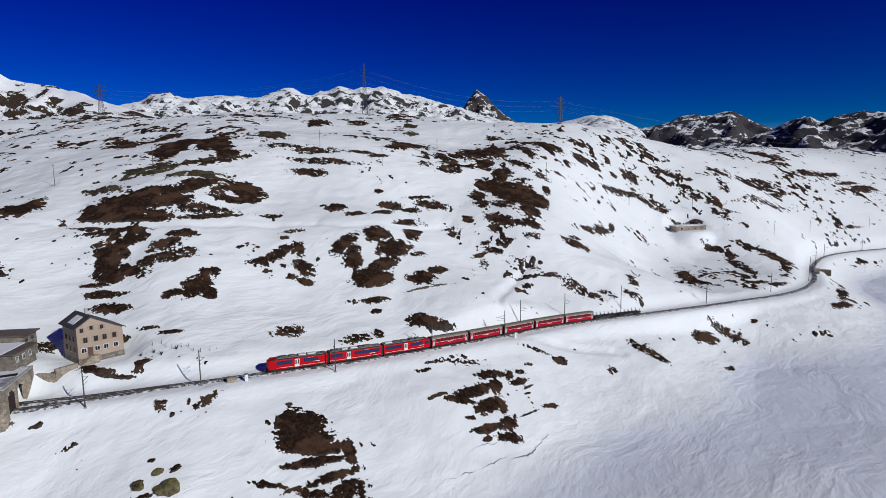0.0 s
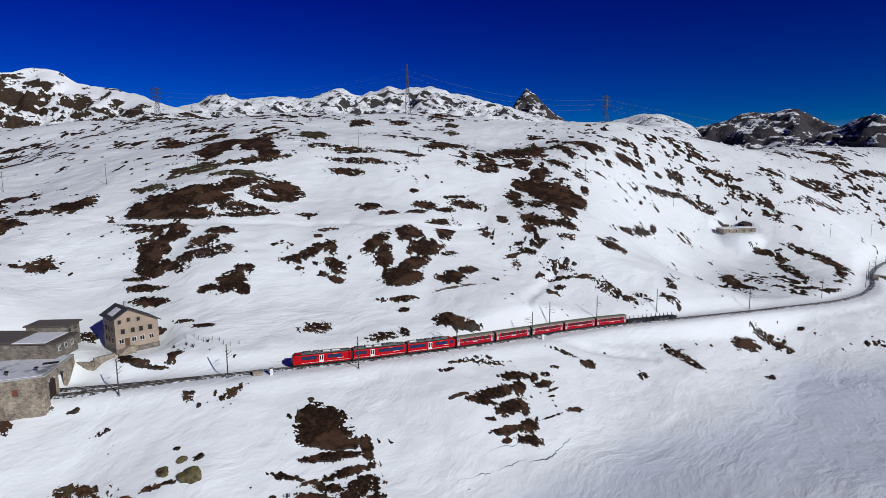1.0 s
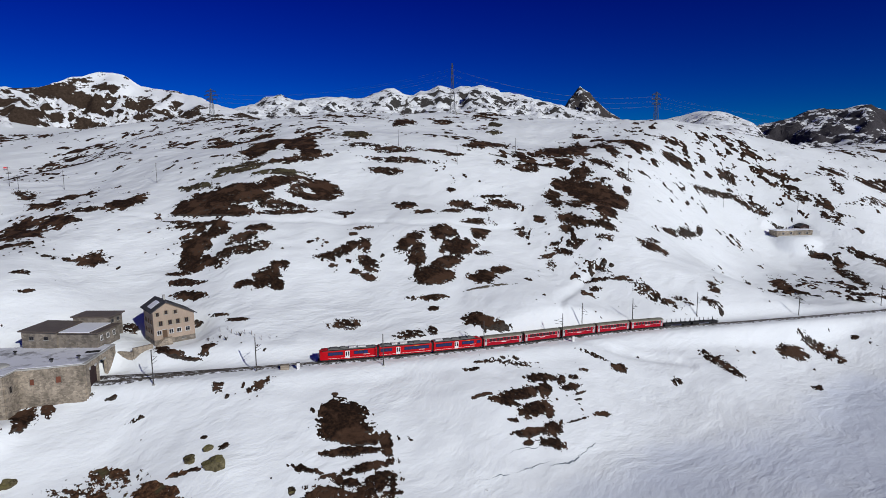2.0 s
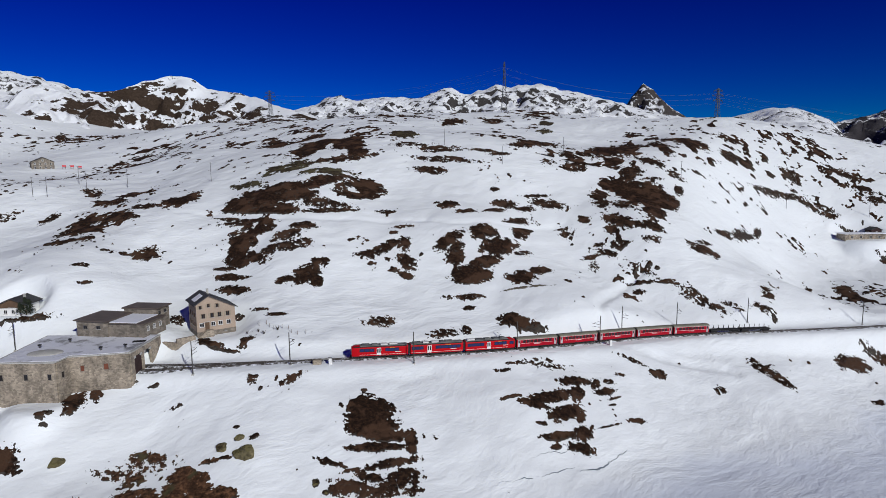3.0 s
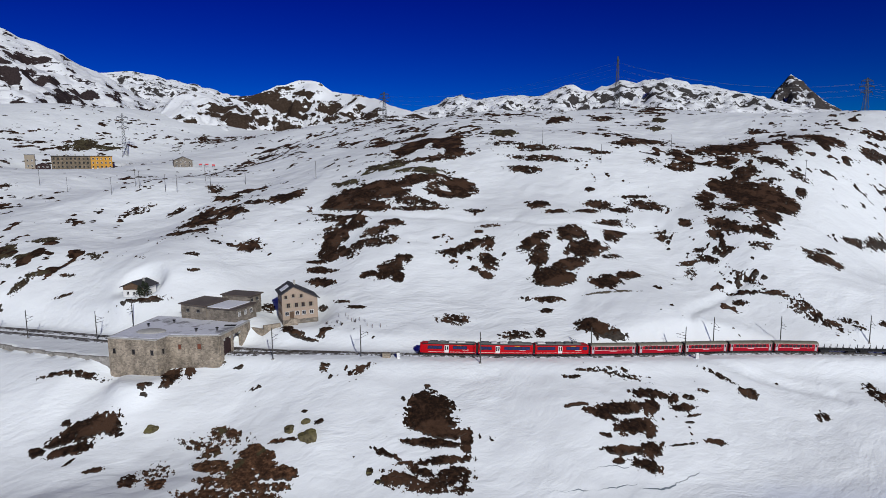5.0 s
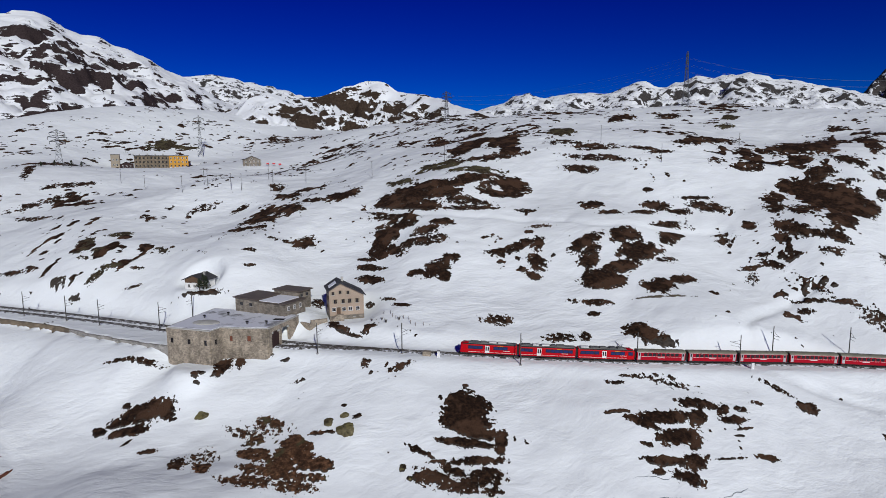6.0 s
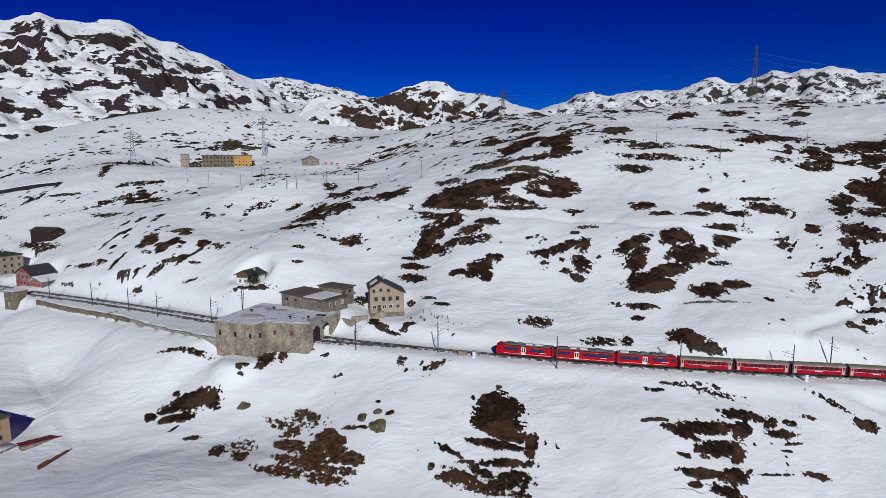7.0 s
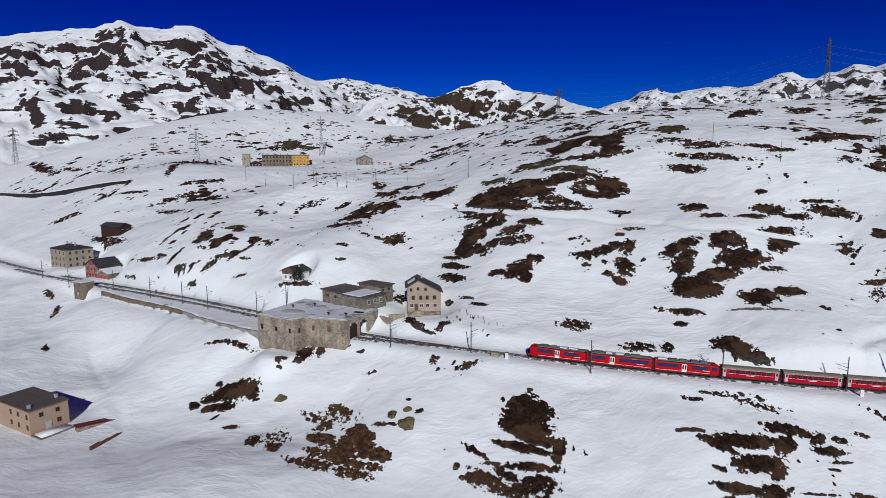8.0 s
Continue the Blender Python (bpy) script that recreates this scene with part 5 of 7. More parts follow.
        for f in ((0, 1, 2), (3, 5, 4), (0, 2, 5, 3), (2, 1, 4, 5), (1, 0, 3, 4)):
            bm.faces.new([v[k] for k in f])
        bmesh.ops.recalc_face_normals(bm, faces=bm.faces[:])
        link_bm("snow_plough", bm, UNDER, car)
    if pantograph:
        bm = bmesh.new()
        for y in (-0.6, 0.6):
            tube(bm, (length - 5.4, y, 3.7), (length - 4.2, y * 0.8, 4.5), 0.04)
            tube(bm, (length - 4.2, y * 0.8, 4.5), (length - 5.3, y * 0.7, 5.2), 0.035)
        tube(bm, (length - 5.3, -0.9, 5.22), (length - 5.3, 0.9, 5.22), 0.05)
        link_bm("pantograph", bm, UNDER, car)
    return car


def coach(m, length, label):
    """An older red coach: doors at both ends, a row of windows, a domed grey-green roof."""
    car = holder("passenger_coach", m, label, "coach", "train on the pass")
    w = 1.28
    prof = [(-w, 0.7), (-w * 1.01, 1.9), (-w, 3.0), (w, 3.0), (w * 1.01, 1.9), (w, 0.7)]
    link_bm("body", extrude_profile(prof, 0.5, length - 0.5), CRIMSON, car)
    rp = [(-w * 1.03, 2.95), (-w * 0.94, 3.22), (-w * 0.6, 3.42), (0, 3.5), (w * 0.6, 3.42), (w * 0.94, 3.22), (w * 1.03, 2.95)]
    roof = link_bm("roof", extrude_profile(rp, 0.4, length - 0.4), OLIVE_ROOF, car, "weathered grey-green roof")
    for k in range(4):
        box("vent", (0.4, 0.5, 0.14), (2.4 + k * (length - 4.8) / 3, 0, 3.53), GREY_METAL, roof)
    box("underframe", (length - 1.4, 2.1, 0.45), (length / 2, 0, 0.58), UNDER, car)
    for x in (2.4, length - 2.4):
        bogie(car, x)
    for end in (0.3, length - 0.3):
        box("gangway", (0.5, 1.3, 2.2), (end, 0, 1.8), UNDER, car)
    for side in (-1, 1):
        y = side * w
        for x in (1.15, length - 1.15):
            d = side_pane("door", x, 1.85, 0.78, 2.05, y, PALE_GREY, car)
            side_pane("door_window", x, 2.35, 0.42, 0.8, y + side * 0.03, DARK_GLASS, d)
        n = 8
        for k in range(n):
            side_pane("window", 2.35 + (k + 0.5) * (length - 4.7) / n, 2.3, 1.02, 0.78, y, DARK_GLASS, car)
        box("stripe", (length - 3.6, 0.03, 0.06), (length / 2, y, 1.72), WHITE, car, "thin white stripe")
        box("stripe", (length - 1.2, 0.03, 0.06), (length / 2, y, 2.86), WHITE, car, "thin white stripe")
        box("lettering", (2.0, 0.03, 0.16), (length / 2, y, 1.45), WHITE, car, "small pale lettering bar")
    return car


def flat_wagon(m, length):
    car = holder("flat_wagon", m, "empty black flat wagon with upright stakes", "wagon", "train on the pass")
    box("deck", (length - 0.8, 2.4, 0.35), (length / 2, 0, 1.05), UNDER, car, "", 0, 0.04)
    for x in (2.0, length - 2.0):
        bogie(car, x)
    for k in range(6):
        for y in (-1.15, 1.15):
            box("stake", (0.14, 0.12, 1.15), (1.2 + k * (length - 2.4) / 5, y, 1.75), UNDER, car)
    return car


def on_line(s, length):
    """The pose of a car whose front stands s metres along the line."""
    p, _ = rail_at(s)
    q, _ = rail_at(s + length)
    run = math.hypot(q[0] - p[0], q[1] - p[1])
    return pose(p[0], p[1], p[2], 0, -math.degrees(math.atan2(q[2] - p[2], run)), math.degrees(math.atan2(q[1] - p[1], q[0] - p[0])))


at = float(np.interp(-46.5, RAIL[:, 0], RAIL_S))
for n, kind in enumerate(("front", "middle", "rear")):
    unit_car(on_line(at, 16.5), 16.5, kind == "front", kind == "rear", "bright red modern railcar with blue tinted windows" + (" and a sloped cab" if kind != "middle" else " and a white door"), kind == "rear")
    at += 16.5
for n in range(5):
    coach(on_line(at, 14.9), 14.9, "red passenger coach with white stripes and dark windows")
    at += 14.9
for n in range(2):
    flat_wagon(on_line(at, 12.6), 12.6)
    at += 12.6


# ---- cracks along the frozen shore ----
ICE_GREY = plain("wet_grey_ice", (0.16, 0.19, 0.22), 0.4, 0.0, 0.3, 0.6, 0.1)


def shore_crack(points, wide, seed):
    """A thin open crack in the crust, widening and closing along a wandering line."""
    rng = random.Random(seed)
    line = smooth_line([(x, y, 0) for x, y in points], 0.8)
    verts, faces = [], []
    for k, (x, y, _) in enumerate(line):
        x, y = x + rng.uniform(-0.25, 0.25), y + rng.uniform(-0.25, 0.25)
        w = wide * max(0.05, 0.5 + 0.9 * float(value_noise(np.array([k * 0.31]), np.array([seed * 1.7]), seed)[0])) * math.sin(math.pi * min(1, (k + 0.5) / len(line)))
        for side in (-1, 1):
            verts.append((x - 0.6 * side * w, y + 0.8 * side * w, land_z(x - 0.6 * side * w, y + 0.8 * side * w) + 0.06))
        if k:
            faces.append((2 * k - 2, 2 * k, 2 * k + 1, 2 * k - 1))
    tagged(mesh_object("ice_crack", verts, faces, ICE_GREY, None, False), "thin grey crack in the crust along the frozen shore", "crack", "cracks along the shore")


shore_crack([(-0.3, 129.7), (4.3, 132.9), (9.7, 136.5), (13.6, 140.9), (17.2, 144.3)], 0.13, 5)
shore_crack([(17.0, 142.5), (21.5, 145.2), (24.1, 148.6), (29.1, 156.5)], 0.22, 6)
shore_crack([(6.6, 140.8), (9.6, 143.8), (15.7, 148.2), (22.1, 152.2)], 0.10, 7)

# ---- boulders ----
LICHEN = turf_material("lichen_boulder", (0.075, 0.06, 0.03), (0.15, 0.13, 0.055), 0.9, (0.13, 0.11, 0.06))


def boulder(x, y, wide, deep, tall, turn, material, label):
    """A weathered boulder sunk into the snow: a rounded block with flattened, broken faces."""
    rng = random.Random(int(x * 31 + y * 17))
    bm = bmesh.new()
    bmesh.ops.create_icosphere(bm, subdivisions=4, radius=1.0)
    cuts = [(Vector((rng.uniform(-1, 1), rng.uniform(-1, 1), rng.uniform(-0.2, 1))).normalized(), rng.uniform(0.45, 0.8)) for k in range(12)]
    for v in bm.verts:
        p = v.co.copy()
        for n, far in cuts:
            over = p.dot(n) - far
            if over > 0:
                p -= n * over * 0.85
        p *= 1 + 0.22 * noise.fractal(p * 1.7 + Vector((x, y, 0)), 1.0, 2.0, 4)
        v.co = Vector((p.x * wide, p.y * deep, p.z * tall + 0.25 * tall))
    ob = link_bm("boulder", bm, material)
    ob.matrix_world = pose(x, y, land_z(x, y), 0, 0, turn)
    return tagged(ob, label, "boulder", "boulders in the snow")


for k, (x, y, wide, tall) in enumerate(((-56.1, 116.1, 3.59, 1.0), (-96.6, 102.8, 2.68, 0.9), (-60.0, 119.5, 1.73, 0.9), (-62.8, 116.3, 2.24, 0.7), (-35.1, 114.2, 0.76, 0.8), (-37.9, 115.1, 0.9, 0.8))):
    boulder(x, y, wide * 0.88, wide * 0.7, wide * 0.50 * tall, 25 + 40 * k, LICHEN, "lichen-covered olive boulder rising out of the snow")


# ---- masts, poles and pylons ----
def rail_mast():
    """A catenary mast with its bracket, standing at the origin, its bracket towards +y."""
    mast = holder("catenary_mast", Matrix(), "weathered steel catenary mast beside the track", "mast", "masts along the railway")
    bm = bmesh.new()
    tube(bm, (0, 0, -1.0), (0, 0, 9.2), 0.17, 8, 0.12)
    link_bm("pole", bm, DARK_POLE, mast)
    box("footing", (0.7, 0.7, 0.9), (0, 0, -0.2), CONCRETE, mast, "concrete footing", 0, 0.05)
    bm = bmesh.new()
    tube(bm, (0, 0, 6.3), (0, 2.9, 6.6), 0.06)
    tube(bm, (0, 0, 7.6), (0, 2.4, 6.55), 0.04)
    tube(bm, (0, 0.1, 5.5), (0, 2.6, 5.6), 0.04)
    link_bm("bracket", bm, DARK_POLE, mast)
    for z in (6.35, 5.52):
        bm = bmesh.new()
        tube(bm, (0, 0.25, z), (0, 0.6, z + 0.03), 0.09, 8)
        link_bm("insulator", bm, UNDER, mast)
    return mast


mast = rail_mast()
MAST_SPOTS = [(-81.6, 131.3), (-60.0, 143.6), (-29.0, 157.3), (-3.2, 179.0), (20.8, 196.1), (27.7, 209.7), (46.6, 224.9), (72.2, 238.9), (-141.0, 130.2),
              (-144.8, 120.3), (-166.4, 111.3), (-182.7, 108.0), (-203.9, 102.9), (-232.0, 96.7), (-264.8, 86.5), (-291.6, 81.0), (116.4, 260.5),
              (161.4, 290.9), (202.7, 328.3), (221.7, 358.8), (237.2, 378.6), (264.3, 413.3), (307.6, 438.0)]
for k, (x, y) in enumerate(MAST_SPOTS):
    near = int(np.argmin(np.hypot(RAIL[:, 0] - x, RAIL[:, 1] - y)))
    face = math.degrees(math.atan2(RAIL[near, 1] - y, RAIL[near, 0] - x)) - 90
    m = pose(x, y, land_z(x, y) - 0.1, 0, 0, face)
    if k == 0:
        mast.matrix_world = m
    else:
        copy_thing(mast, m)


def wood_pole():
    pole = holder("wooden_pole", Matrix(), "thin wooden line pole standing in the snow", "pole", "line poles on the slope")
    bm = bmesh.new()
    tube(bm, (0, 0, -1.0), (0, 0, 9.0), 0.12, 7, 0.08)
    link_bm("post", bm, DARK_POLE, pole)
    bm = bmesh.new()
    box_mesh(bm, (1.3, 0.10, 0.12), (0, 0, 8.6))
    link_bm("crossarm", bm, DARK_POLE, pole)
    for x in (-0.55, 0, 0.55):
        bm = bmesh.new()
        tube(bm, (x, 0, 8.65), (x, 0, 8.92), 0.06, 6)
        link_bm("insulator", bm, WHITE, pole)
    return pole


pole = wood_pole()
POLE_SPOTS = [(-228.0, 212.2), (-245.8, 208.4), (-230.8, 239.7), (-210.0, 248.6), (-160.9, 248.5), (-129.2, 268.6), (-64.3, 316.7), (-30.6, 304.8), (-3.4, 344.2),
              (57.0, 332.5), (120.5, 390.0), (167.0, 402.8), (217.9, 393.6), (269.4, 439.5), (306.5, 463.5), (333.5, 468.9), (-317.1, 215.3), (-247.8, 196.5),
              (-241.6, 207.6), (-223.2, 215.2), (-218.3, 232.1), (-337.1, 211.2)]
for k, (x, y) in enumerate(POLE_SPOTS):
    m = pose(x, y, land_z(x, y), 0, 0, 20 + 13 * k)
    if k == 0:
        pole.matrix_world = m
    else:
        copy_thing(pole, m)


PYLON_STEEL = plain("weathered_pylon_steel", (0.10, 0.105, 0.11), 0.6, 0.5, 0.2, 1.0)


def lattice_pylon(height):
    """A four-legged lattice tower with three pairs of arms."""
    tower = holder("power_pylon", Matrix(), "tall grey steel lattice power pylon", "pylon", "pylons over the pass")
    half = lambda z: 1.9 * (1 - z / height) ** 1.3 + 0.4
    levels = [0]
    while levels[-1] < height * 0.97:
        levels.append(min(height, levels[-1] + max(1.6, half(levels[-1]) * 1.9)))
    corners = ((-1, -1), (1, -1), (1, 1), (-1, 1))
    for cx, cy in corners:
        bm = bmesh.new()
        for a, b in zip(levels, levels[1:]):
            tube(bm, (cx * half(a), cy * half(a), a - (1.5 if a == 0 else 0)), (cx * half(b), cy * half(b), b), 0.15, 4)
        link_bm("leg", bm, PYLON_STEEL, tower)
    bm = bmesh.new()
    for a, b in zip(levels, levels[1:]):
        for k in range(4):
            (ax, ay), (bx, by) = corners[k], corners[(k + 1) % 4]
            tube(bm, (ax * half(a), ay * half(a), a), (bx * half(b), by * half(b), b), 0.06, 4)
            tube(bm, (bx * half(a), by * half(a), a), (ax * half(b), ay * half(b), b), 0.06, 4)
            tube(bm, (ax * half(b), ay * half(b), b), (bx * half(b), by * half(b), b), 0.06, 4)
    link_bm("bracing", bm, PYLON_STEEL, tower)
    for z, reach in ((0.66, 4.6), (0.78, 5.6), (0.90, 4.4)):
        for side in (-1, 1):
            bm = bmesh.new()
            h = half(z * height)
            for y in (-h, h):
                tube(bm, (side * h, y, z * height), (side * reach, 0, z * height + 0.3), 0.22, 4)
                tube(bm, (side * h, y, z * height + 1.7), (side * reach, 0, z * height + 0.35), 0.18, 4)
            arm = link_bm("arm", bm, PYLON_STEEL, tower)
            bm = bmesh.new()
            tube(bm, (side * reach, 0, z * height + 0.3), (side * reach, 0, z * height - 1.6), 0.13, 6)
            link_bm("insulator", bm, UNDER, arm)
    return tower


# x, y, height, turn
PYLONS = [(-65.5, 506.6, 42, 92), (105, 549, 33, 30), (-277, 491, 28, 10), (-408, 207, 25, 68), (-466, 355, 38, 57), (-745, 143, 39, 60)]
for k, (x, y, tall, turn) in enumerate(PYLONS):
    tower = lattice_pylon(tall)
    tower.matrix_world = pose(x, y, land_z(x, y), 0, 0, turn)


def power_line(a, b, sag=9.0):
    """A hanging wire from a to b."""
    bm = bmesh.new()
    a, b = Vector(a), Vector(b)
    pts = [a.lerp(b, u) - Vector((0, 0, sag * 4 * u * (1 - u))) for u in np.linspace(0, 1, 13)]
    for p, q in zip(pts, pts[1:]):
        tube(bm, p, q, 0.03, 3)
    ob = link_bm("power_line", bm, GREY_METAL)
    return tagged(ob, "thin power line hanging between pylons", "power line", "power lines over the pass")


def arm_end(k, level, side):
    x, y, tall, turn = PYLONS[k]
    z, reach = ((0.66, 4.6), (0.78, 5.6), (0.90, 4.4))[level]
    c, s = math.cos(radians(turn)), math.sin(radians(turn))
    return (x + side * reach * c, y + side * reach * s, land_z(x, y) + z * tall - 1.6)


for level in range(3):
    for side in (-1, 1):
        power_line(arm_end(0, level, side), arm_end(1, level, side))
        power_line(arm_end(2, level, side), arm_end(0, level, side))
        x, y, z = arm_end(1, level, side)
        power_line((x, y, z), (520 + 4 * side, 690, 62 + 9 * level), 12.0)

# ---- buildings ----
def stone_material(name, color, scale=1.6, dark=0.5):
    """Rubble masonry: stones of uneven tone, pale joints, damp streaks."""
    m, nt, bsdf = node_material(name)
    at = nt.nodes.new("ShaderNodeTexCoord").outputs["Object"]
    cells = nt.nodes.new("ShaderNodeTexVoronoi")
    cells.inputs["Scale"].default_value = scale
    nt.links.new(mapped(nt, at, (1, 1, 1.5)), cells.inputs["Vector"])
    tone = nt.nodes.new("ShaderNodeSeparateColor")
    nt.links.new(cells.outputs["Color"], tone.inputs[0])
    streak = noise_node(nt, mapped(nt, at, (0.35, 0.35, 0.16)), 1.0, 7, 0.68)
    fine = noise_node(nt, at, 7.0, 5, 0.7)
    base = color_ramp(nt, tone.outputs[0], [(0.0, tuple(c * 0.65 for c in color)), (1.0, tuple(c * 1.25 for c in color))])
    wet = color_ramp(nt, streak, [(0.35, (dark, dark, dark)), (0.6, (1, 1, 1))])
    mul = nt.nodes.new("ShaderNodeMix")
    mul.data_type, mul.blend_type = "RGBA", "MULTIPLY"
    mul.inputs[0].default_value = 0.8
    nt.links.new(base, mul.inputs[6])
    nt.links.new(wet, mul.inputs[7])
    nt.links.new(mul.outputs[2], bsdf.inputs["Base Color"])
    b = nt.nodes.new("ShaderNodeBump")
    b.inputs["Strength"].default_value, b.inputs["Distance"].default_value = 0.5, 0.08
    nt.links.new(math_node(nt, "MULTIPLY_ADD", fine, 0.4, cells.outputs["Distance"]), b.inputs["Height"])
    nt.links.new(b.outputs[0], bsdf.inputs["Normal"])
    bsdf.inputs["Roughness"].default_value = 0.9
    return m


RUBBLE = stone_material("rubble_stone_wall", (0.36, 0.30, 0.23), 1.9, 0.30)
GREY_STONE = stone_material("grey_stone_wall", (0.24, 0.205, 0.165), 1.2)
TAN_RENDER = plain("tan_render", (0.38, 0.29, 0.22), 0.85, 0, 0.16, 0.6, 0.15)
PINK_RENDER = plain("pinkish_tan_render", (0.40, 0.27, 0.19), 0.85, 0, 0.12, 0.5, 0.15)
CREAM_RENDER = plain("cream_render", (0.31, 0.26, 0.195), 0.85, 0, 0.15, 0.6, 0.15)
YELLOW_RENDER = plain("ochre_yellow_render", (0.52, 0.26, 0.035), 0.85, 0, 0.12, 0.5, 0.1)
PALE_STONE = stone_material("pale_grey_stone_wall", (0.34, 0.32, 0.29), 1.0)
BROWN_STONE = stone_material("brown_stone_wall", (0.20, 0.155, 0.105), 0.9)
SLATE = plain("dark_slate_roof", (0.045, 0.043, 0.045), 0.7, 0, 0.35, 1.5, 0.3)
SHEET_ROOF = plain("brown_grey_sheet_roof", (0.125, 0.098, 0.08), 0.65, 0.1, 0.25, 1.0, 0.15)
RED_ROOF = plain("dark_red_sheet_roof", (0.16, 0.02, 0.025), 0.6, 0.1, 0.3, 1.0, 0.1)
BARN_WOOD = plain("dark_red_brown_boards", (0.03, 0.011, 0.010), 0.85, 0, 0.4, 1.5, 0.3)
RED_PAINT = plain("signal_red_paint", (0.55, 0.03, 0.04), 0.6, 0, 0.15, 1.0, 0.05)
TIMBER = plain("aged_brown_timber", (0.12, 0.07, 0.04), 0.8, 0, 0.35, 1.5, 0.2)
ROOF_SNOW = plain("settled_roof_snow", (0.80, 0.81, 0.85), 0.8, 0, 0.06, 0.3, 0.3)


def prism(profile, y0, y1):
    """A body with the profile (x, z) from y0 to y1."""
    bm = bmesh.new()
    a = [bm.verts.new((x, y0, z)) for x, z in profile]
    b = [bm.verts.new((x, y1, z)) for x, z in profile]
    n = len(profile)
    for k in range(n):
        bm.faces.new((a[k], a[(k + 1) % n], b[(k + 1) % n], b[k]))
    bm.faces.new(a[::-1])
    bm.faces.new(b)
    bmesh.ops.recalc_face_normals(bm, faces=bm.faces[:])
    return bm


def on_face(bm, face, w, d):
    """Turn what is built on the front (y = 0, facing -y) to another side of a w by d house."""
    if face == "r":
        bmesh.ops.transform(bm, matrix=Matrix.Translation((w, 0, 0)) @ Matrix.Rotation(math.pi / 2, 4, "Z"), verts=bm.verts[:])
    elif face == "l":
        bmesh.ops.transform(bm, matrix=Matrix.Translation((0, d, 0)) @ Matrix.Rotation(-math.pi / 2, 4, "Z"), verts=bm.verts[:])
    elif face == "b":
        bmesh.ops.transform(bm, matrix=Matrix.Translation((w, d, 0)) @ Matrix.Rotation(math.pi, 4, "Z"), verts=bm.verts[:])
    return bm


def window(parent, face, w, d, u, z, width, height, frame_material=WHITE, pane_material=DARK_GLASS, shutters=None, sill=True):
    """A framed window on a wall; u along the wall, z to its middle."""
    bm = bmesh.new()
    for dx, dz, sx, sz in ((-width / 2, 0, 0.10, height), (width / 2, 0, 0.10, height), (0, height / 2, width + 0.1, 0.10), (0, -height / 2, width + 0.1, 0.10), (0, 0, 0.06, height)):
        box_mesh(bm, (sx, 0.12, sz), (u + dx, -0.03, z + dz))
    win = link_bm("window", on_face(bm, face, w, d), frame_material, parent)
    bm = bmesh.new()
    box_mesh(bm, (width, 0.05, height), (u, -0.015, z))
    link_bm("pane", on_face(bm, face, w, d), pane_material, win)
    if sill:
        bm = bmesh.new()
        box_mesh(bm, (width + 0.3, 0.22, 0.08), (u, -0.09, z - height / 2 - 0.08))
        link_bm("sill", on_face(bm, face, w, d), CONCRETE, win)
    if shutters:
        for side in (-1, 1):
            bm = bmesh.new()
            box_mesh(bm, (width * 0.5, 0.07, height + 0.05), (u + side * width * 0.80, -0.05, z))
            link_bm("shutter", on_face(bm, face, w, d), shutters, win)
    return win


def door(parent, face, w, d, u, width, height, z0=0.0, material=TIMBER):
    bm = bmesh.new()
    box_mesh(bm, (width, 0.14, height), (u, -0.04, z0 + height / 2))
    leaf = link_bm("door", on_face(bm, face, w, d), material, parent)
    bm = bmesh.new()
    box_mesh(bm, (width + 0.3, 0.18, 0.15), (u, -0.05, z0 + height + 0.07))
    link_bm("lintel", on_face(bm, face, w, d), CONCRETE, leaf)
    bm = bmesh.new()
    box_mesh(bm, (0.08, 0.08, 0.2), (u + width * 0.35, -0.14, z0 + height * 0.5))
    link_bm("handle", on_face(bm, face, w, d), GREY_METAL, leaf)


def slab(parent, name, a, b, y0, y1, thick, material, label=""):
    """A roof slope: from a to b in (x, z), between y0 and y1."""
    (ax, az), (bx, bz) = a, b
    return link_bm(name, prism([(ax, az), (bx, bz), (bx, bz + thick), (ax, az + thick)], y0, y1), material, parent, label)


def gable_house(name, label, category, m, w, d, eave, ridge, at, wall, roof, over=0.5, deep=2.5, thick=0.22):
    """A house whose gable looks along -y; at: where the ridge lies across its width."""
    house = holder(name, m, label, category)
    link_bm("wall", prism([(0, -deep), (w, -deep), (w, eave), (at * w, ridge), (0, eave)], 0, d), wall, house)
    for lo, hi, drop in (((0, eave), (at * w, ridge), -1), ((w, eave), (at * w, ridge), 1)):
        slope = (hi[1] - lo[1]) / abs(hi[0] - lo[0])
        foot = (lo[0] + drop * over, lo[1] - over * slope + 0.02)
        slab(house, "roof", foot, (hi[0], hi[1] + 0.02), -over, d + over, thick, roof)
    return house


def flat_house(name, label, category, m, w, d, high, wall, roof, over=0.4, deep=2.5, fall=0.0, thick=0.3):
    """A house with a flat or slightly falling roof."""
    house = holder(name, m, label, category)
    link_bm("wall", prism([(0, -deep), (w, -deep), (w, high), (0, high + fall)], 0, d), wall, house)
    slab(house, "roof", (-over, high + fall + 0.02), (w + over, high + 0.02), -over, d + over, thick, roof)
    return house


def chimney(parent, x, y, z0, z1, size=0.6, material=None):
    stack = box("chimney", (size, size, z1 - z0), (x, y, (z0 + z1) / 2), material or CONCRETE, parent, "", 0, 0.04)
    box("cap", (size + 0.2, size + 0.2, 0.12), (x, y, z1 + 0.06), CONCRETE, stack)


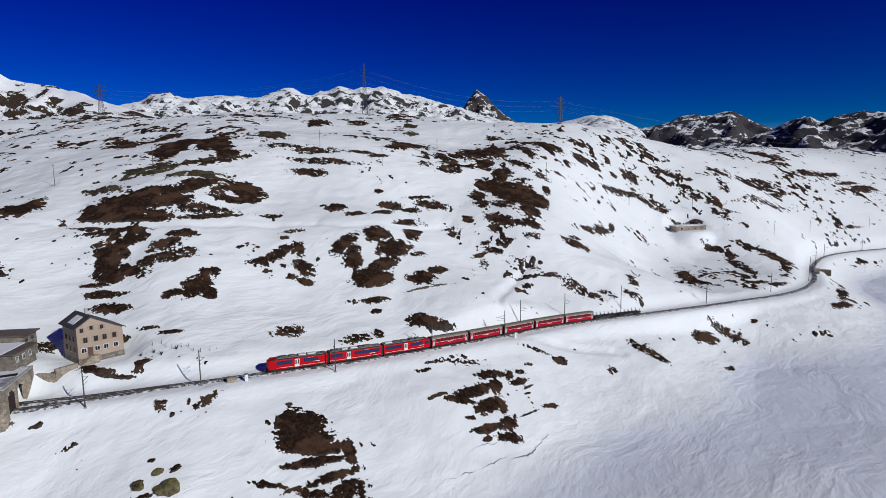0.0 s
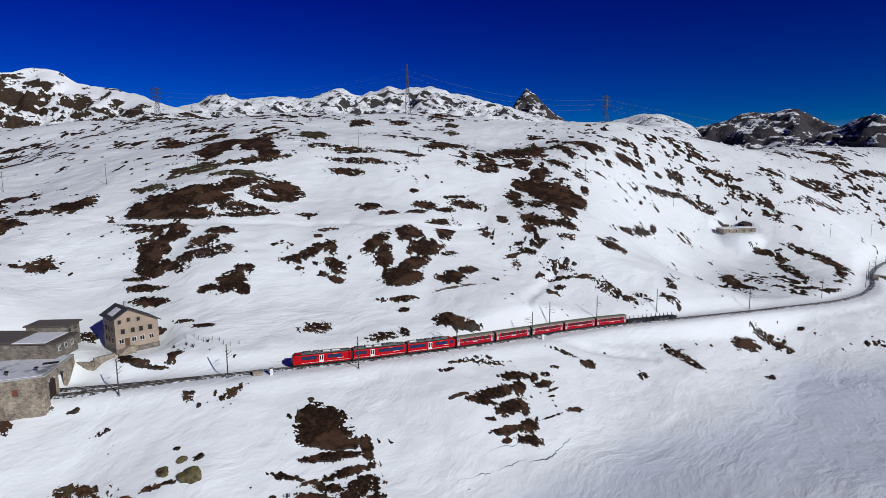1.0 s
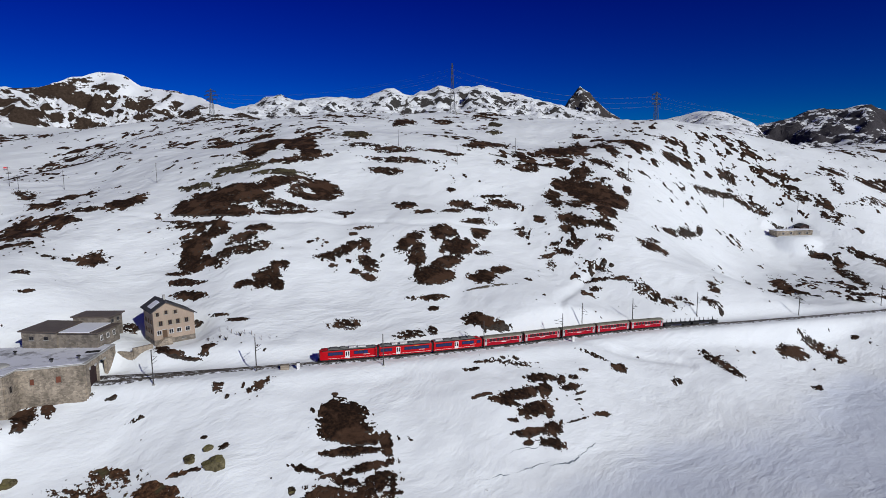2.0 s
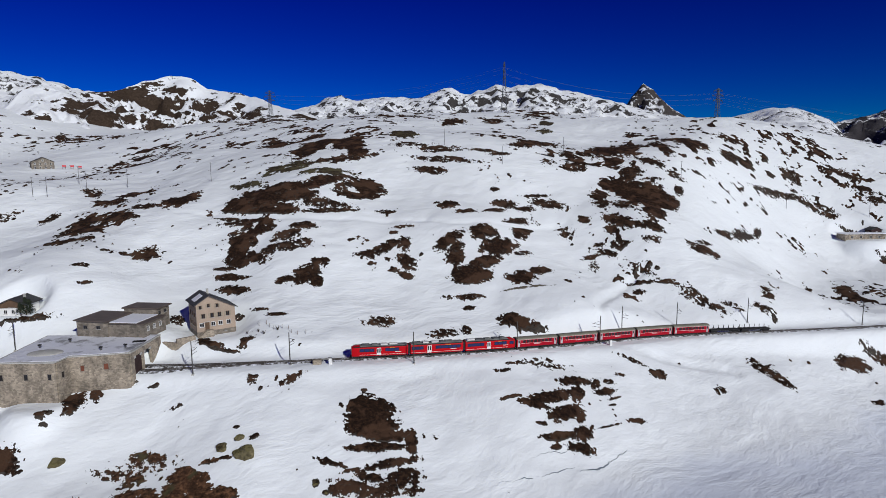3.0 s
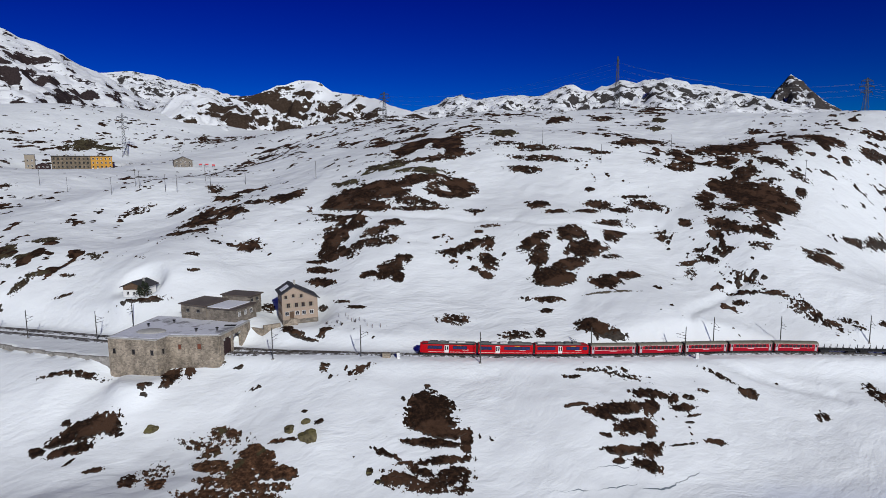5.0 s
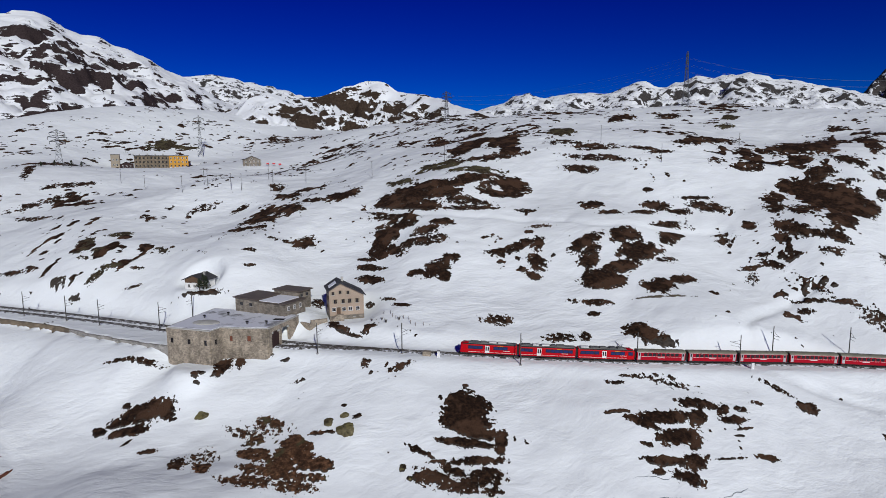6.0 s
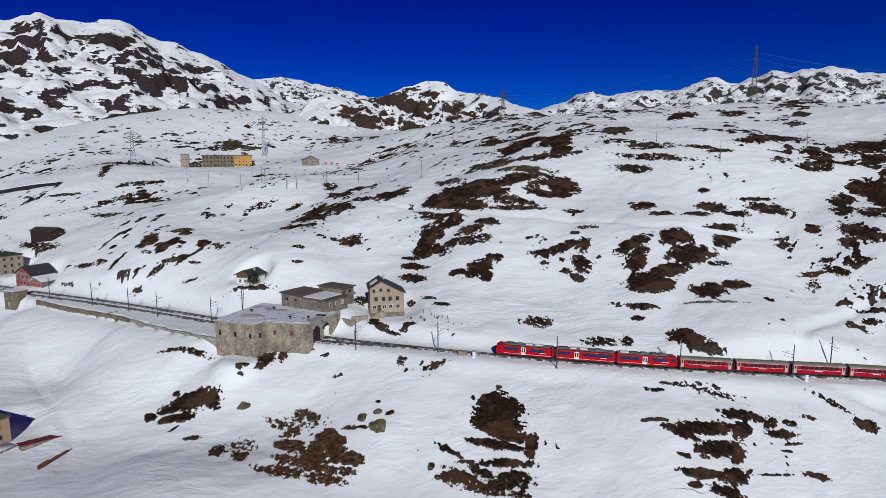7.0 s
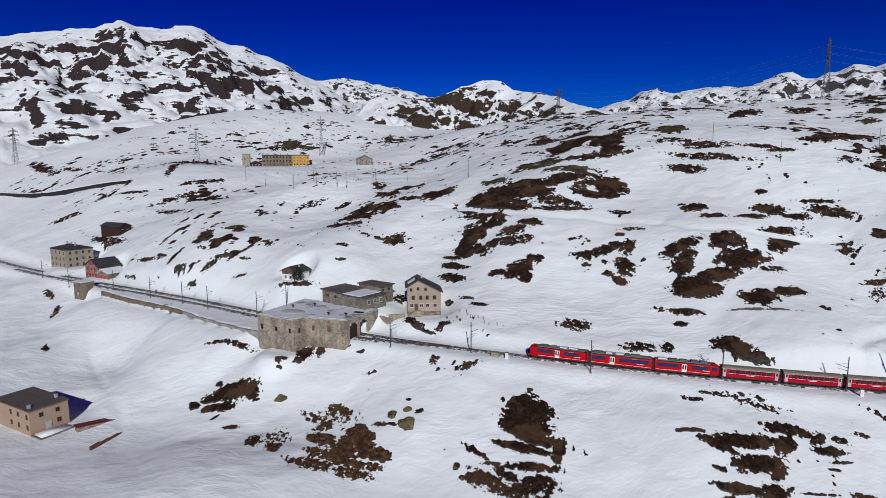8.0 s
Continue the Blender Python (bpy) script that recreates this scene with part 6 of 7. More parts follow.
# the tall gabled house above the track
W, D = 11.1, 9.5
tall_house = holder("tall_house", pose(-92.6, 147.6, 4.6, 0, 0, 50.9), "tall tan rendered house with a dark slate gable roof", "house")
link_bm("wall", prism([(0, -4), (W, -4), (W, 7.2), (0.32 * W, 11.2), (0, 9.0)], 0, D), TAN_RENDER, tall_house)
slab(tall_house, "roof", (-0.7, 8.6), (0.32 * W, 11.22), -0.7, D + 0.6, 0.25, SLATE)
slab(tall_house, "roof", (W + 0.7, 6.85), (0.32 * W, 11.22), -0.7, D + 0.6, 0.25, SLATE)
slab(tall_house, "roof_snow", (0.2, 9.42), (2.6, 10.95), 2.2, 6.0, 0.12, ROOF_SNOW, "patch of snow left on the roof")
link_bm("base_course", prism([(-0.04, -4), (W + 0.04, -4), (W + 0.04, 0.7), (-0.04, 0.7)], -0.05, D + 0.05), GREY_STONE, tall_house, "grey stone base course")
chimney(tall_house, W * 0.45, D * 0.7, 9.8, 12.0)
for u, z in ((1.2, 8.0), (3.5, 8.3), (6.0, 8.1)):
    window(tall_house, "f", W, D, u, z, 0.75, 1.0, TIMBER, DARK_GLASS, CREAM_RENDER)
for u in (1.9, 4.4, 6.5, 8.9):
    window(tall_house, "f", W, D, u, 5.3, 0.95, 1.3, TIMBER, DARK_GLASS, CREAM_RENDER)
for u in (1.4, 4.6, 6.7, 9.1):
    window(tall_house, "f", W, D, u, 2.7, 1.2, 1.2, WHITE, DARK_GLASS)
door(tall_house, "f", W, D, 2.9, 1.2, 2.2, 1.2)
window(tall_house, "f", W, D, 7.9, 0.3, 0.8, 0.5, GREY_METAL, DARK_GLASS)
for u in (2.2, 4.8, 7.4):
    for z in (2.8, 5.6):
        window(tall_house, "l", W, D, u, z, 0.9, 1.25, TIMBER, DARK_GLASS)
bm = prism([(0.0, -3), (4.4, -3), (4.4, 1.2), (2.4, 1.2), (0.0, -0.6)], -1.7, -0.04)
link_bm("stair", bm, RUBBLE, tall_house, "stone front steps")

# the stone engine shed over the tracks
SHED = [(-121.4, 109.3), (-107.0, 113.8), (-107.8, 118.2), (-102.6, 120.6), (-95.1, 124.6), (-99.7, 140.4), (-130.2, 131.8)]
TOP = 5.9
shed = holder("engine_shed", pose(0, 0, 0), "rubble stone engine shed over tracks with flat snowy roof", "shed")


def wall_run(parent, a, b, z0, z1, thick=0.7, material=RUBBLE, name="wall"):
    """A straight wall between two places."""
    run = math.hypot(b[0] - a[0], b[1] - a[1])
    turn = math.atan2(b[1] - a[1], b[0] - a[0])
    bm = bmesh.new()
    box_mesh(bm, (run, thick, z1 - z0), (0, 0, 0))
    bmesh.ops.rotate(bm, cent=(0, 0, 0), matrix=Matrix.Rotation(turn, 3, "Z"), verts=bm.verts[:])
    bmesh.ops.translate(bm, vec=((a[0] + b[0]) / 2, (a[1] + b[1]) / 2, (z0 + z1) / 2), verts=bm.verts[:])
    return link_bm(name, bm, material, parent)


def between(a, b, u):
    return (a[0] + (b[0] - a[0]) * u, a[1] + (b[1] - a[1]) * u)


for k in (0, 1, 2, 3, 5):
    wall_run(shed, SHED[k], SHED[(k + 1) % 7], -8.0, TOP - 0.01 * k)
E1, F1 = SHED[4], SHED[5]
for lo, hi in ((0.0, 0.10), (0.35, 0.41), (0.66, 1.0)):
    wall_run(shed, between(E1, F1, lo), between(E1, F1, hi), -4.0, TOP - 0.07)
for lo, hi in ((0.10, 0.35), (0.41, 0.66)):
    wall_run(shed, between(E1, F1, lo), between(E1, F1, hi), 4.55, TOP - 0.08, 0.7)
    for a, b in ((lo, lo + 0.05), (hi - 0.05, hi)):
        wall_run(shed, between(E1, F1, a), between(E1, F1, b), 3.9, 4.56, 0.66, CONCRETE, "arch_stone")
wall_run(shed, between(E1, F1, 0.105), between(E1, F1, 0.345), -0.5, 4.54, 0.12, BARN_WOOD, "door")
G1, A1 = SHED[6], SHED[0]
for lo, hi in ((0.0, 0.06), (0.60, 1.0)):
    wall_run(shed, between(G1, A1, lo), between(G1, A1, hi), -8.0, TOP - 0.09)
wall_run(shed, between(G1, A1, 0.06), between(G1, A1, 0.60), 4.8, TOP - 0.1)


def plate(name, ring, z0, z1, material, parent, label="", grow=0.0):
    """A level plate with the outline ring."""
    c = np.mean(ring, axis=0)
    pts = [(p[0] + grow * (p[0] - c[0]) / np.hypot(*(np.array(p) - c)), p[1] + grow * (p[1] - c[1]) / np.hypot(*(np.array(p) - c))) for p in ring]
    bm = bmesh.new()
    lo = [bm.verts.new((x, y, z0)) for x, y in pts]
    hi = [bm.verts.new((x, y, z1)) for x, y in pts]
    n = len(pts)
    for k in range(n):
        bm.faces.new((lo[k], lo[(k + 1) % n], hi[(k + 1) % n], hi[k]))
    bm.faces.new(lo[::-1])
    bm.faces.new(hi)
    bmesh.ops.recalc_face_normals(bm, faces=bm.faces[:])
    bmesh.ops.triangulate(bm, faces=[f for f in bm.faces if len(f.verts) > 4])
    return link_bm(name, bm, material, parent, label)


plate("roof", SHED, TOP, TOP + 0.3, CONCRETE, shed, "grey roof slab", 0.45)
def patchy_snow(name):
    """Thin snow blown off in places, wet grey concrete showing."""
    m, nt, bsdf = node_material(name)
    at = nt.nodes.new("ShaderNodeNewGeometry").outputs["Position"]
    lie = color_ramp(nt, noise_node(nt, at, 0.16, 6, 0.62), [(0.36, (0, 0, 0)), (0.47, (1, 1, 1))])
    wet = color_ramp(nt, noise_node(nt, at, 1.2, 5, 0.6), [(0.3, (0.20, 0.20, 0.21)), (0.7, (0.34, 0.34, 0.35))])
    nt.links.new(mix_color(nt, lie, wet, (0.74, 0.75, 0.80)), bsdf.inputs["Base Color"])
    b = nt.nodes.new("ShaderNodeBump")
    b.inputs["Strength"].default_value, b.inputs["Distance"].default_value = 0.5, 0.6
    nt.links.new(noise_node(nt, at, 0.4, 5, 0.6), b.inputs["Height"])
    nt.links.new(b.outputs[0], bsdf.inputs["Normal"])
    bsdf.inputs["Roughness"].default_value = 0.7
    return m


plate("roof_snow", SHED, TOP + 0.3, TOP + 0.42, patchy_snow("patchy_roof_snow"), shed, "thin settled snow on the roof", -0.35)
for x, y in ((-103.5, 124.0), (-99.0, 127.5), (-118.0, 128.0), (-121.0, 121.5)):
    v = box("roof_vent", (0.35, 0.35, 0.9), (x, y, TOP + 0.75), GREY_METAL, shed)
    box("cowl", (0.8, 0.55, 0.3), (x, y, TOP + 1.25), UNDER, v)


dome_at, mat_at = (-115.4, 118.3), (-99.8, 133.1)
bm = bmesh.new()
bmesh.ops.create_uvsphere(bm, u_segments=28, v_segments=14, radius=1.0)
for v in bm.verts:
    v.co = Vector((v.co.x * 4.3, v.co.y * 2.7, max(v.co.z, -0.1) * 0.7))
bmesh.ops.rotate(bm, cent=(0, 0, 0), matrix=Matrix.Rotation(radians(24), 3, "Z"), verts=bm.verts[:])
bmesh.ops.translate(bm, vec=(*dome_at, TOP + 0.40), verts=bm.verts[:])
link_bm("roof_dome", bm, CONCRETE, shed, "low grey domed bump on the roof", True)
box("roof_mat", (3.4, 1.7, 0.12), (*mat_at, TOP + 0.47), UNDER, shed, "dark flat hatch on the roof", radians(28), 0.03)


def wall_window(a, b, u, z, width, height, pane=DARK_GLASS, frame_material=GREY_STONE, parent=None):
    """A window in a straight wall from a to b, on its right-hand side."""
    run = math.hypot(b[0] - a[0], b[1] - a[1])
    turn = math.atan2(b[1] - a[1], b[0] - a[0])
    m = Matrix.Translation((*between(a, b, u), z)) @ Matrix.Rotation(turn, 4, "Z")
    bm = bmesh.new()
    for dx, dz, sx, sz in ((-width / 2, 0, 0.14, height), (width / 2, 0, 0.14, height), (0, height / 2, width + 0.14, 0.16), (0, -height / 2, width + 0.2, 0.14)):
        box_mesh(bm, (sx, 0.14, sz), (dx, -0.38, dz))
    bmesh.ops.transform(bm, matrix=m, verts=bm.verts[:])
    win = link_bm("window", bm, frame_material, parent)
    bm = bmesh.new()
    box_mesh(bm, (width, 0.06, height), (0, -0.355, 0))
    bmesh.ops.transform(bm, matrix=m, verts=bm.verts[:])
    link_bm("pane", bm, pane, win)


BRICK_RED = plain("rusty_red_boards", (0.15, 0.045, 0.022), 0.8, 0, 0.3, 2.0, 0.2)
for u in (0.12, 0.52, 0.90):
    wall_window(SHED[0], SHED[1], u, 2.4, 1.0, 1.6, parent=shed)
wall_window(SHED[1], SHED[2], 0.35, 2.4, 0.9, 1.6, parent=shed)
wall_window(SHED[2], SHED[3], 0.55, 2.9, 1.0, 1.6, BRICK_RED, parent=shed)
wall_window(SHED[3], SHED[4], 0.35, 3.0, 1.2, 1.7, BRICK_RED, parent=shed)

# the workshop behind the shed: a wing, a flat middle under snow, a higher block
shop = holder("stone_workshop", pose(-121.3, 132.8, 6.6, 0, 0, 8.0), "grey stone workshop with sheet roofs, one under snow", "workshop")
link_bm("wall", prism([(0.3, -5), (9.8, -5), (9.8, 4.0), (0.3, 4.2)], 0.3, 11), GREY_STONE, shop)
slab(shop, "roof", (-0.3, 4.22), (10.1, 4.02), -0.3, 11.5, 0.3, SHEET_ROOF, "brown-grey sheet roof")
link_bm("wall", prism([(9.82, -5), (20.4, -5), (20.4, 3.5), (9.82, 3.5)], 0.8, 11), GREY_STONE, shop)
slab(shop, "roof", (10.12, 3.52), (20.9, 3.52), 0.3, 11.0, 0.28, SHEET_ROOF)
slab(shop, "roof_snow", (10.3, 3.8), (18.4, 3.8), 0.6, 10.6, 0.2, ROOF_SNOW, "snow lying on the flat roof")
link_bm("wall", prism([(7.3, -5), (17.6, -5), (17.6, 5.3), (7.3, 5.3)], 11.02, 17.4), GREY_STONE, shop)
slab(shop, "roof", (6.7, 5.32), (18.3, 5.32), 10.7, 18.0, 0.35, SHEET_ROOF)
for u in (3.0, 7.0):
    window(shop, "f", 10, 11, u, 2.4, 1.1, 0.9, GREY_METAL).location.y += 0.3
for u in (2.8, 5.6, 8.4):
    window(shop, "r", 20.4, 11, u, 1.9, 1.0, 1.3, WHITE)
for u in (12.6, 15.4):
    window(shop, "r", 17.6, 17.4, u, 4.0, 1.0, 0.9, GREY_METAL)

# stone terrace wall and ramp between shed and tall house
for a, b, z0, z1 in (((-100.5, 141.2), (-94.6, 141.2), -1.0, 3.9), ((-94.6, 141.2), (-92.0, 145.8), 0.0, 5.0)):
    w = holder("terrace_wall", pose(0, 0, 0), "rubble stone terrace wall below the house", "wall", "terrace walls")
    wall_run(w, a, b, z0, z1, 0.7)

# chalet on the slope
chalet = gable_house("chalet", "small white chalet with a brown timber gable", "house", pose(-151.5, 134.6, 9.9, 0, 0, 20), 7.5, 7.0, 3.6, 5.2, 0.5, WHITE, SLATE, 0.8)
link_bm("gable_boards", prism([(0.1, 2.4), (7.4, 2.4), (7.4, 3.6), (3.75, 5.1), (0.1, 3.6)], -0.06, 0.0), TIMBER, chalet, "dark brown timber gable boards")
for u in (1.8, 4.0):
    window(chalet, "f", 7.5, 7, u, 1.3, 0.9, 1.1)
window(chalet, "f", 7.5, 7, 3.7, 3.3, 1.6, 1.0, TIMBER)
chimney(chalet, 5.2, 4.0, 4.0, 5.8)

# the big tan house by the lake
lake_house = flat_house("lake_house", "large pinkish tan house with a brown-grey sheet roof", "house", pose(-138.5, 49.0, -21.2, 0, 0, 106.5), 10.4, 19.0, 7.1, PINK_RENDER, SHEET_ROOF, 0.35, 3.0)
for u, z in ((3.0, 5.3), (7.4, 5.3), (7.6, 2.2)):
    window(lake_house, "f", 10.4, 19, u, z, 1.0, 1.2, TIMBER)
door(lake_house, "f", 10.4, 19, 4.8, 1.6, 2.2, 0.6, CONCRETE)
for u in (17.6, 13.0, 9.0):
    for z in (5.3, 2.2):
        window(lake_house, "l", 10.4, 19, u, z, 0.9, 1.3, TIMBER)
chimney(lake_house, 1.0, 2.0, 7.0, 8.2, 0.7)
chimney(lake_house, 9.3, 4.0, 7.0, 8.3, 0.7)
terrace = holder("house_terrace", pose(-138.5, 49.0, -21.2, 0, 0, 106.5), "concrete terrace with snow in front of the tan house", "terrace")
box("terrace_wall", (9.5, 0.4, 1.6), (4.6, -5.0, -0.3), GREY_STONE, terrace)
box("terrace_wall", (0.4, 5.0, 1.6), (0.1, -2.6, -0.3), GREY_STONE, terrace)
bm = bmesh.new()
box_mesh(bm, (8.8, 4.6, 0.9), (4.7, -2.6, 0.2), 0, 0.35)
link_bm("snow_bank", bm, ROOF_SNOW, terrace, "", True)
ramp_ob = holder("cellar_ramp", pose(-132.8, 58.7, land_z(-132.8, 58.7), 0, 0, 92), "low concrete ramp shelter with a dark red sheet roof", "shelter")
link_bm("wall", prism([(0, -1), (12.0, -1), (12.0, 0.5), (0, 1.5)], -1.1, 1.1), GREY_STONE, ramp_ob)
link_bm("roof", prism([(-0.3, 1.52), (12.3, 0.52), (12.3, 0.66), (-0.3, 1.66)], -1.5, 1.5), RED_ROOF, ramp_ob)
side_wall = holder("retaining_wall", pose(0, 0, 0), "low rust-stained retaining wall half buried in snow", "wall")
for k in range(4):
    p, q = between((-117.9, 58.6), (-124.8, 69.6), k / 4), between((-117.9, 58.6), (-124.8, 69.6), (k + 1) / 4)
    wall_run(side_wall, p, q, -24, land_z(*p) + 1.0 - 0.25 * k, 0.5, BRICK_RED)

# station houses at the far end of the yard
hotel = holder("station_hotel", pose(-314.5, 89.3, 1.2, 0, 0, 12), "three-storey tan station building with a dark hipped roof", "building")
HW, HD = 17.0, 13.5
link_bm("wall", prism([(0, -3), (HW, -3), (HW, 10.0), (0, 10.0)], 0, HD), CREAM_RENDER, hotel)
bm = bmesh.new()
base_ring = [bm.verts.new(p) for p in ((-0.7, -0.7, 10.0), (HW + 0.7, -0.7, 10.0), (HW + 0.7, HD + 0.7, 10.0), (-0.7, HD + 0.7, 10.0))]
ridge_ring = [bm.verts.new(p) for p in ((HD / 2, HD / 2, 12.2), (HW - HD / 2, HD / 2, 12.2))]
for f in ((0, 1, 5, 4), (1, 2, 5), (2, 3, 4, 5), (3, 0, 4), (3, 2, 1, 0)):
    bm.faces.new([(base_ring + ridge_ring)[k] for k in f])
bmesh.ops.recalc_face_normals(bm, faces=bm.faces[:])
link_bm("roof", bm, SLATE, hotel)
for z in (2.0, 5.0, 8.2):
    for u in (2.2, 6.3, 10.6, 14.8):
        window(hotel, "f", HW, HD, u, z, 1.1, 1.5, CREAM_RENDER, DARK_GLASS, None, False)
    for u in (2.0, 5.2, 8.4, 11.6):
        window(hotel, "r", HW, HD, u, z, 1.1, 1.5, CREAM_RENDER, DARK_GLASS, None, False)
for u in (4.0, 9.0, 13.0):
    chimney(hotel, u, HD / 2, 11.4, 13.0)

red_station = gable_house("station_house", "grey station house with bright red shutters", "station", pose(-273.0, 95.6, 0.0, 0, 0, 16), 10.5, 11, 6.0, 9.2, 0.55, GREY_STONE, SLATE, 0.6)
for z, us in ((1.8, (1.4, 3.8, 6.2, 8.8)), (4.6, (2.2, 5.2, 8.3)), (7.2, (4.6, 6.6))):
    for u in us:
        window(red_station, "f", 10.5, 11, u, z, 0.8, 1.3, RED_PAINT, DARK_GLASS, RED_PAINT, False)
annex = gable_house("station_annex", "low annex with a snowy roof and red doors", "station", pose(-263.0, 98.8, 0.0, 0, 0, 16), 7.5, 9, 3.2, 5.0, 0.3, GREY_STONE, ROOF_SNOW, 0.5)
door(annex, "f", 7.5, 9, 2.0, 1.6, 2.3, 0, RED_PAINT)
door(annex, "f", 7.5, 9, 5.0, 1.6, 2.3, 0, RED_PAINT)
water_tower = flat_house("stone_tower", "small square stone tower with a flat snowy roof", "tower", pose(-252.5, 85.8, -6.5, 0, 0, 18), 6.5, 5.5, 8.3, BROWN_STONE, CONCRETE, 0.4)
slab(water_tower, "roof_snow", (-0.2, 8.62), (6.7, 8.62), -0.2, 5.7, 0.15, ROOF_SNOW)
window(water_tower, "f", 6.5, 5.5, 3.0, 3.0, 0.8, 1.6)

barn = gable_house("barn", "long dark red-brown wooden barn with a black roof", "barn", pose(-309.0, 122.0, land_z(-318, 124) - 0.5, 0, 0, 113), 7.5, 15, 4.4, 6.0, 0.5, BARN_WOOD, SLATE, 0.5)
for u in (2.0, 5.0):
    door(barn, "f", 7.5, 15, u, 1.5, 2.6, 0, BARN_WOOD)

# the hospice on the pass
HZ = 54.2
hospice = holder("hospice", pose(-450.6, 277.9, HZ, 0, 0, 59), "long stone hospice with a yellow rendered end wing", "building")
link_bm("wall", prism([(4.0, -6), (30.4, -6), (30.4, 10.0), (4.0, 10.0)], 0, 12), BROWN_STONE, hospice)
link_bm("wall", prism([(30.42, -6), (45.4, -6), (45.4, 10.0), (30.42, 10.0)], -0.4, 12), YELLOW_RENDER, hospice, "ochre yellow rendered wing")
slab(hospice, "roof", (3.5, 10.02), (45.9, 10.02), -0.9, 12.6, 0.5, SLATE)
for z in (1.8, 5.0, 8.2):
    for k in range(9):
        window(hospice, "f", 45.4, 12, 5.6 + k * 2.85, z, 1.3, 1.6, CREAM_RENDER if z < 2 else BROWN_STONE, DARK_GLASS, None, False)
    for k in range(5):
        window(hospice, "f", 45.4, 12, 32.0 + k * 2.95, z, 1.1, 1.5, WHITE if z > 2 else CREAM_RENDER, DARK_GLASS, None, False).location.y -= 0.4
for k in range(5):
    link_bm("arcade_pier", prism([(31.0 + 3.4 * k, -3), (32.0 + 3.4 * k, -3), (32.0 + 3.4 * k, 1.0), (31.0 + 3.4 * k, 1.0)], -1.9, -1.0), WHITE, hospice)
link_bm("terrace", prism([(20.0, -3), (54.0, -3), (54.0, -0.4), (20.0, -0.2)], -5.0, -2.0), BROWN_STONE, hospice, "low brown stone terrace")
for u in (8.0, 14.0, 20.0, 26.0, 38.0):
    chimney(hospice, u, 6.0, 10.4, 11.9, 0.9)
gate_tower = flat_house("gate_tower", "narrow pale rendered tower beside the hospice", "tower", pose(-457.3, 266.7, HZ, 0, 0, 59), 6.4, 7.0, 11.0, CREAM_RENDER, SLATE, 0.3)
for z in (2.6, 6.8):
    for u in (1.9, 4.5):
        window(gate_tower, "f", 6.4, 7, u, z, 1.0, 1.5, WHITE, DARK_GLASS, None, False)
low_shed = gable_house("low_shed", "low dark shed beside the hospice", "shed", pose(-453.9, 272.3, HZ, 0, 0, 59), 9.6, 7.0, 3.0, 5.0, 0.5, BARN_WOOD, SLATE, 0.4)
for u in (2.0, 4.8, 7.6):
    window(low_shed, "f", 9.6, 7, u, 1.6, 1.0, 1.1, WHITE, DARK_GLASS, None, False)
pass_house = gable_house("pass_house", "grey stone house with a dark gable roof on the pass", "house", pose(-350.0, 314.0, land_z(-345, 320) - 0.4, 0, 0, 55), 13.0, 10.0, 5.5, 8.5, 0.5, GREY_STONE, SLATE, 0.6)
for z, us in ((1.6, (2.0, 5.0, 8.0, 11.0)), (4.2, (2.0, 5.0, 8.0, 11.0)), (6.4, (6.5,))):
    for u in us:
        window(pass_house, "f", 13, 10, u, z, 0.9, 1.2, WHITE, DARK_GLASS, None, False)
for k in range(3):
    x, y = -338 + 3.6 * k, 328 + 3.0 * k
    marker = holder("red_sign_board", pose(x, y, land_z(x, y), 0, 0, 55), "small red board on posts beside the pass house", "sign", "red boards on the pass")
    box("board", (2.2, 0.12, 1.1), (0, 0, 1.9), RED_PAINT, marker)
    for dx in (-0.8, 0.8):
        box("post", (0.12, 0.12, 2.4), (dx, 0.1, 0.8), TIMBER, marker)

# the road gallery under the western mountain
gallery = holder("road_gallery", pose(0, 0, 0), "long dark concrete road gallery across the slope", "gallery")
GX = smooth_line([(-660, 88, 0), (-593, 106, 0), (-500, 128, 0), (-401, 156, 0)], 6.0)
GZ = land(GX[:, 0], GX[:, 1])
GZ = np.convolve(np.pad(GZ, 6, mode="edge"), np.ones(13) / 13, "valid")
for name, y0, y1, lo, hi, m in (("wall", -0.5, 0.5, -5.0, 2.6, UNDER), ("roof", -1.4, 2.6, 2.6, 3.0, ROOF_SNOW)):
    verts, faces = [], []
    for k, (p, z) in enumerate(zip(GX, GZ)):
        for dy, dz in ((y0, lo), (y0, hi), (y1, hi), (y1, lo)):
            verts.append((p[0], p[1] + dy, z + dz))
        if k:
            b = 4 * (k - 1)
            faces += [(b + q, b + (q + 1) % 4, b + 4 + (q + 1) % 4, b + 4 + q) for q in range(4)]
    mesh_object(name, verts, faces, m, gallery, False)

# stone hut on the eastern slope
HUT_Z = land_z(158, 386)
hut = flat_house("stone_hut", "long low stone hut with snow on its roof", "hut", pose(148.0, 379.5, HUT_Z - 0.6, 0, 0, 18), 23, 7, 3.6, RUBBLE, ROOF_SNOW, 0.5, 4)
for u in (4.0, 9.0, 14.5, 19.5):
    window(hut, "f", 23, 7, u, 1.9, 1.2, 1.3, CONCRETE)
cabin = gable_house("black_cabin", "small black cabin beside the stone hut", "hut", pose(164.5, 391.0, land_z(166, 392) + 1.0, 0, 0, 18), 6, 5, 3.2, 4.6, 0.5, BARN_WOOD, SLATE, 0.4)
window(cabin, "f", 6, 5, 3, 1.8, 1.0, 1.0)

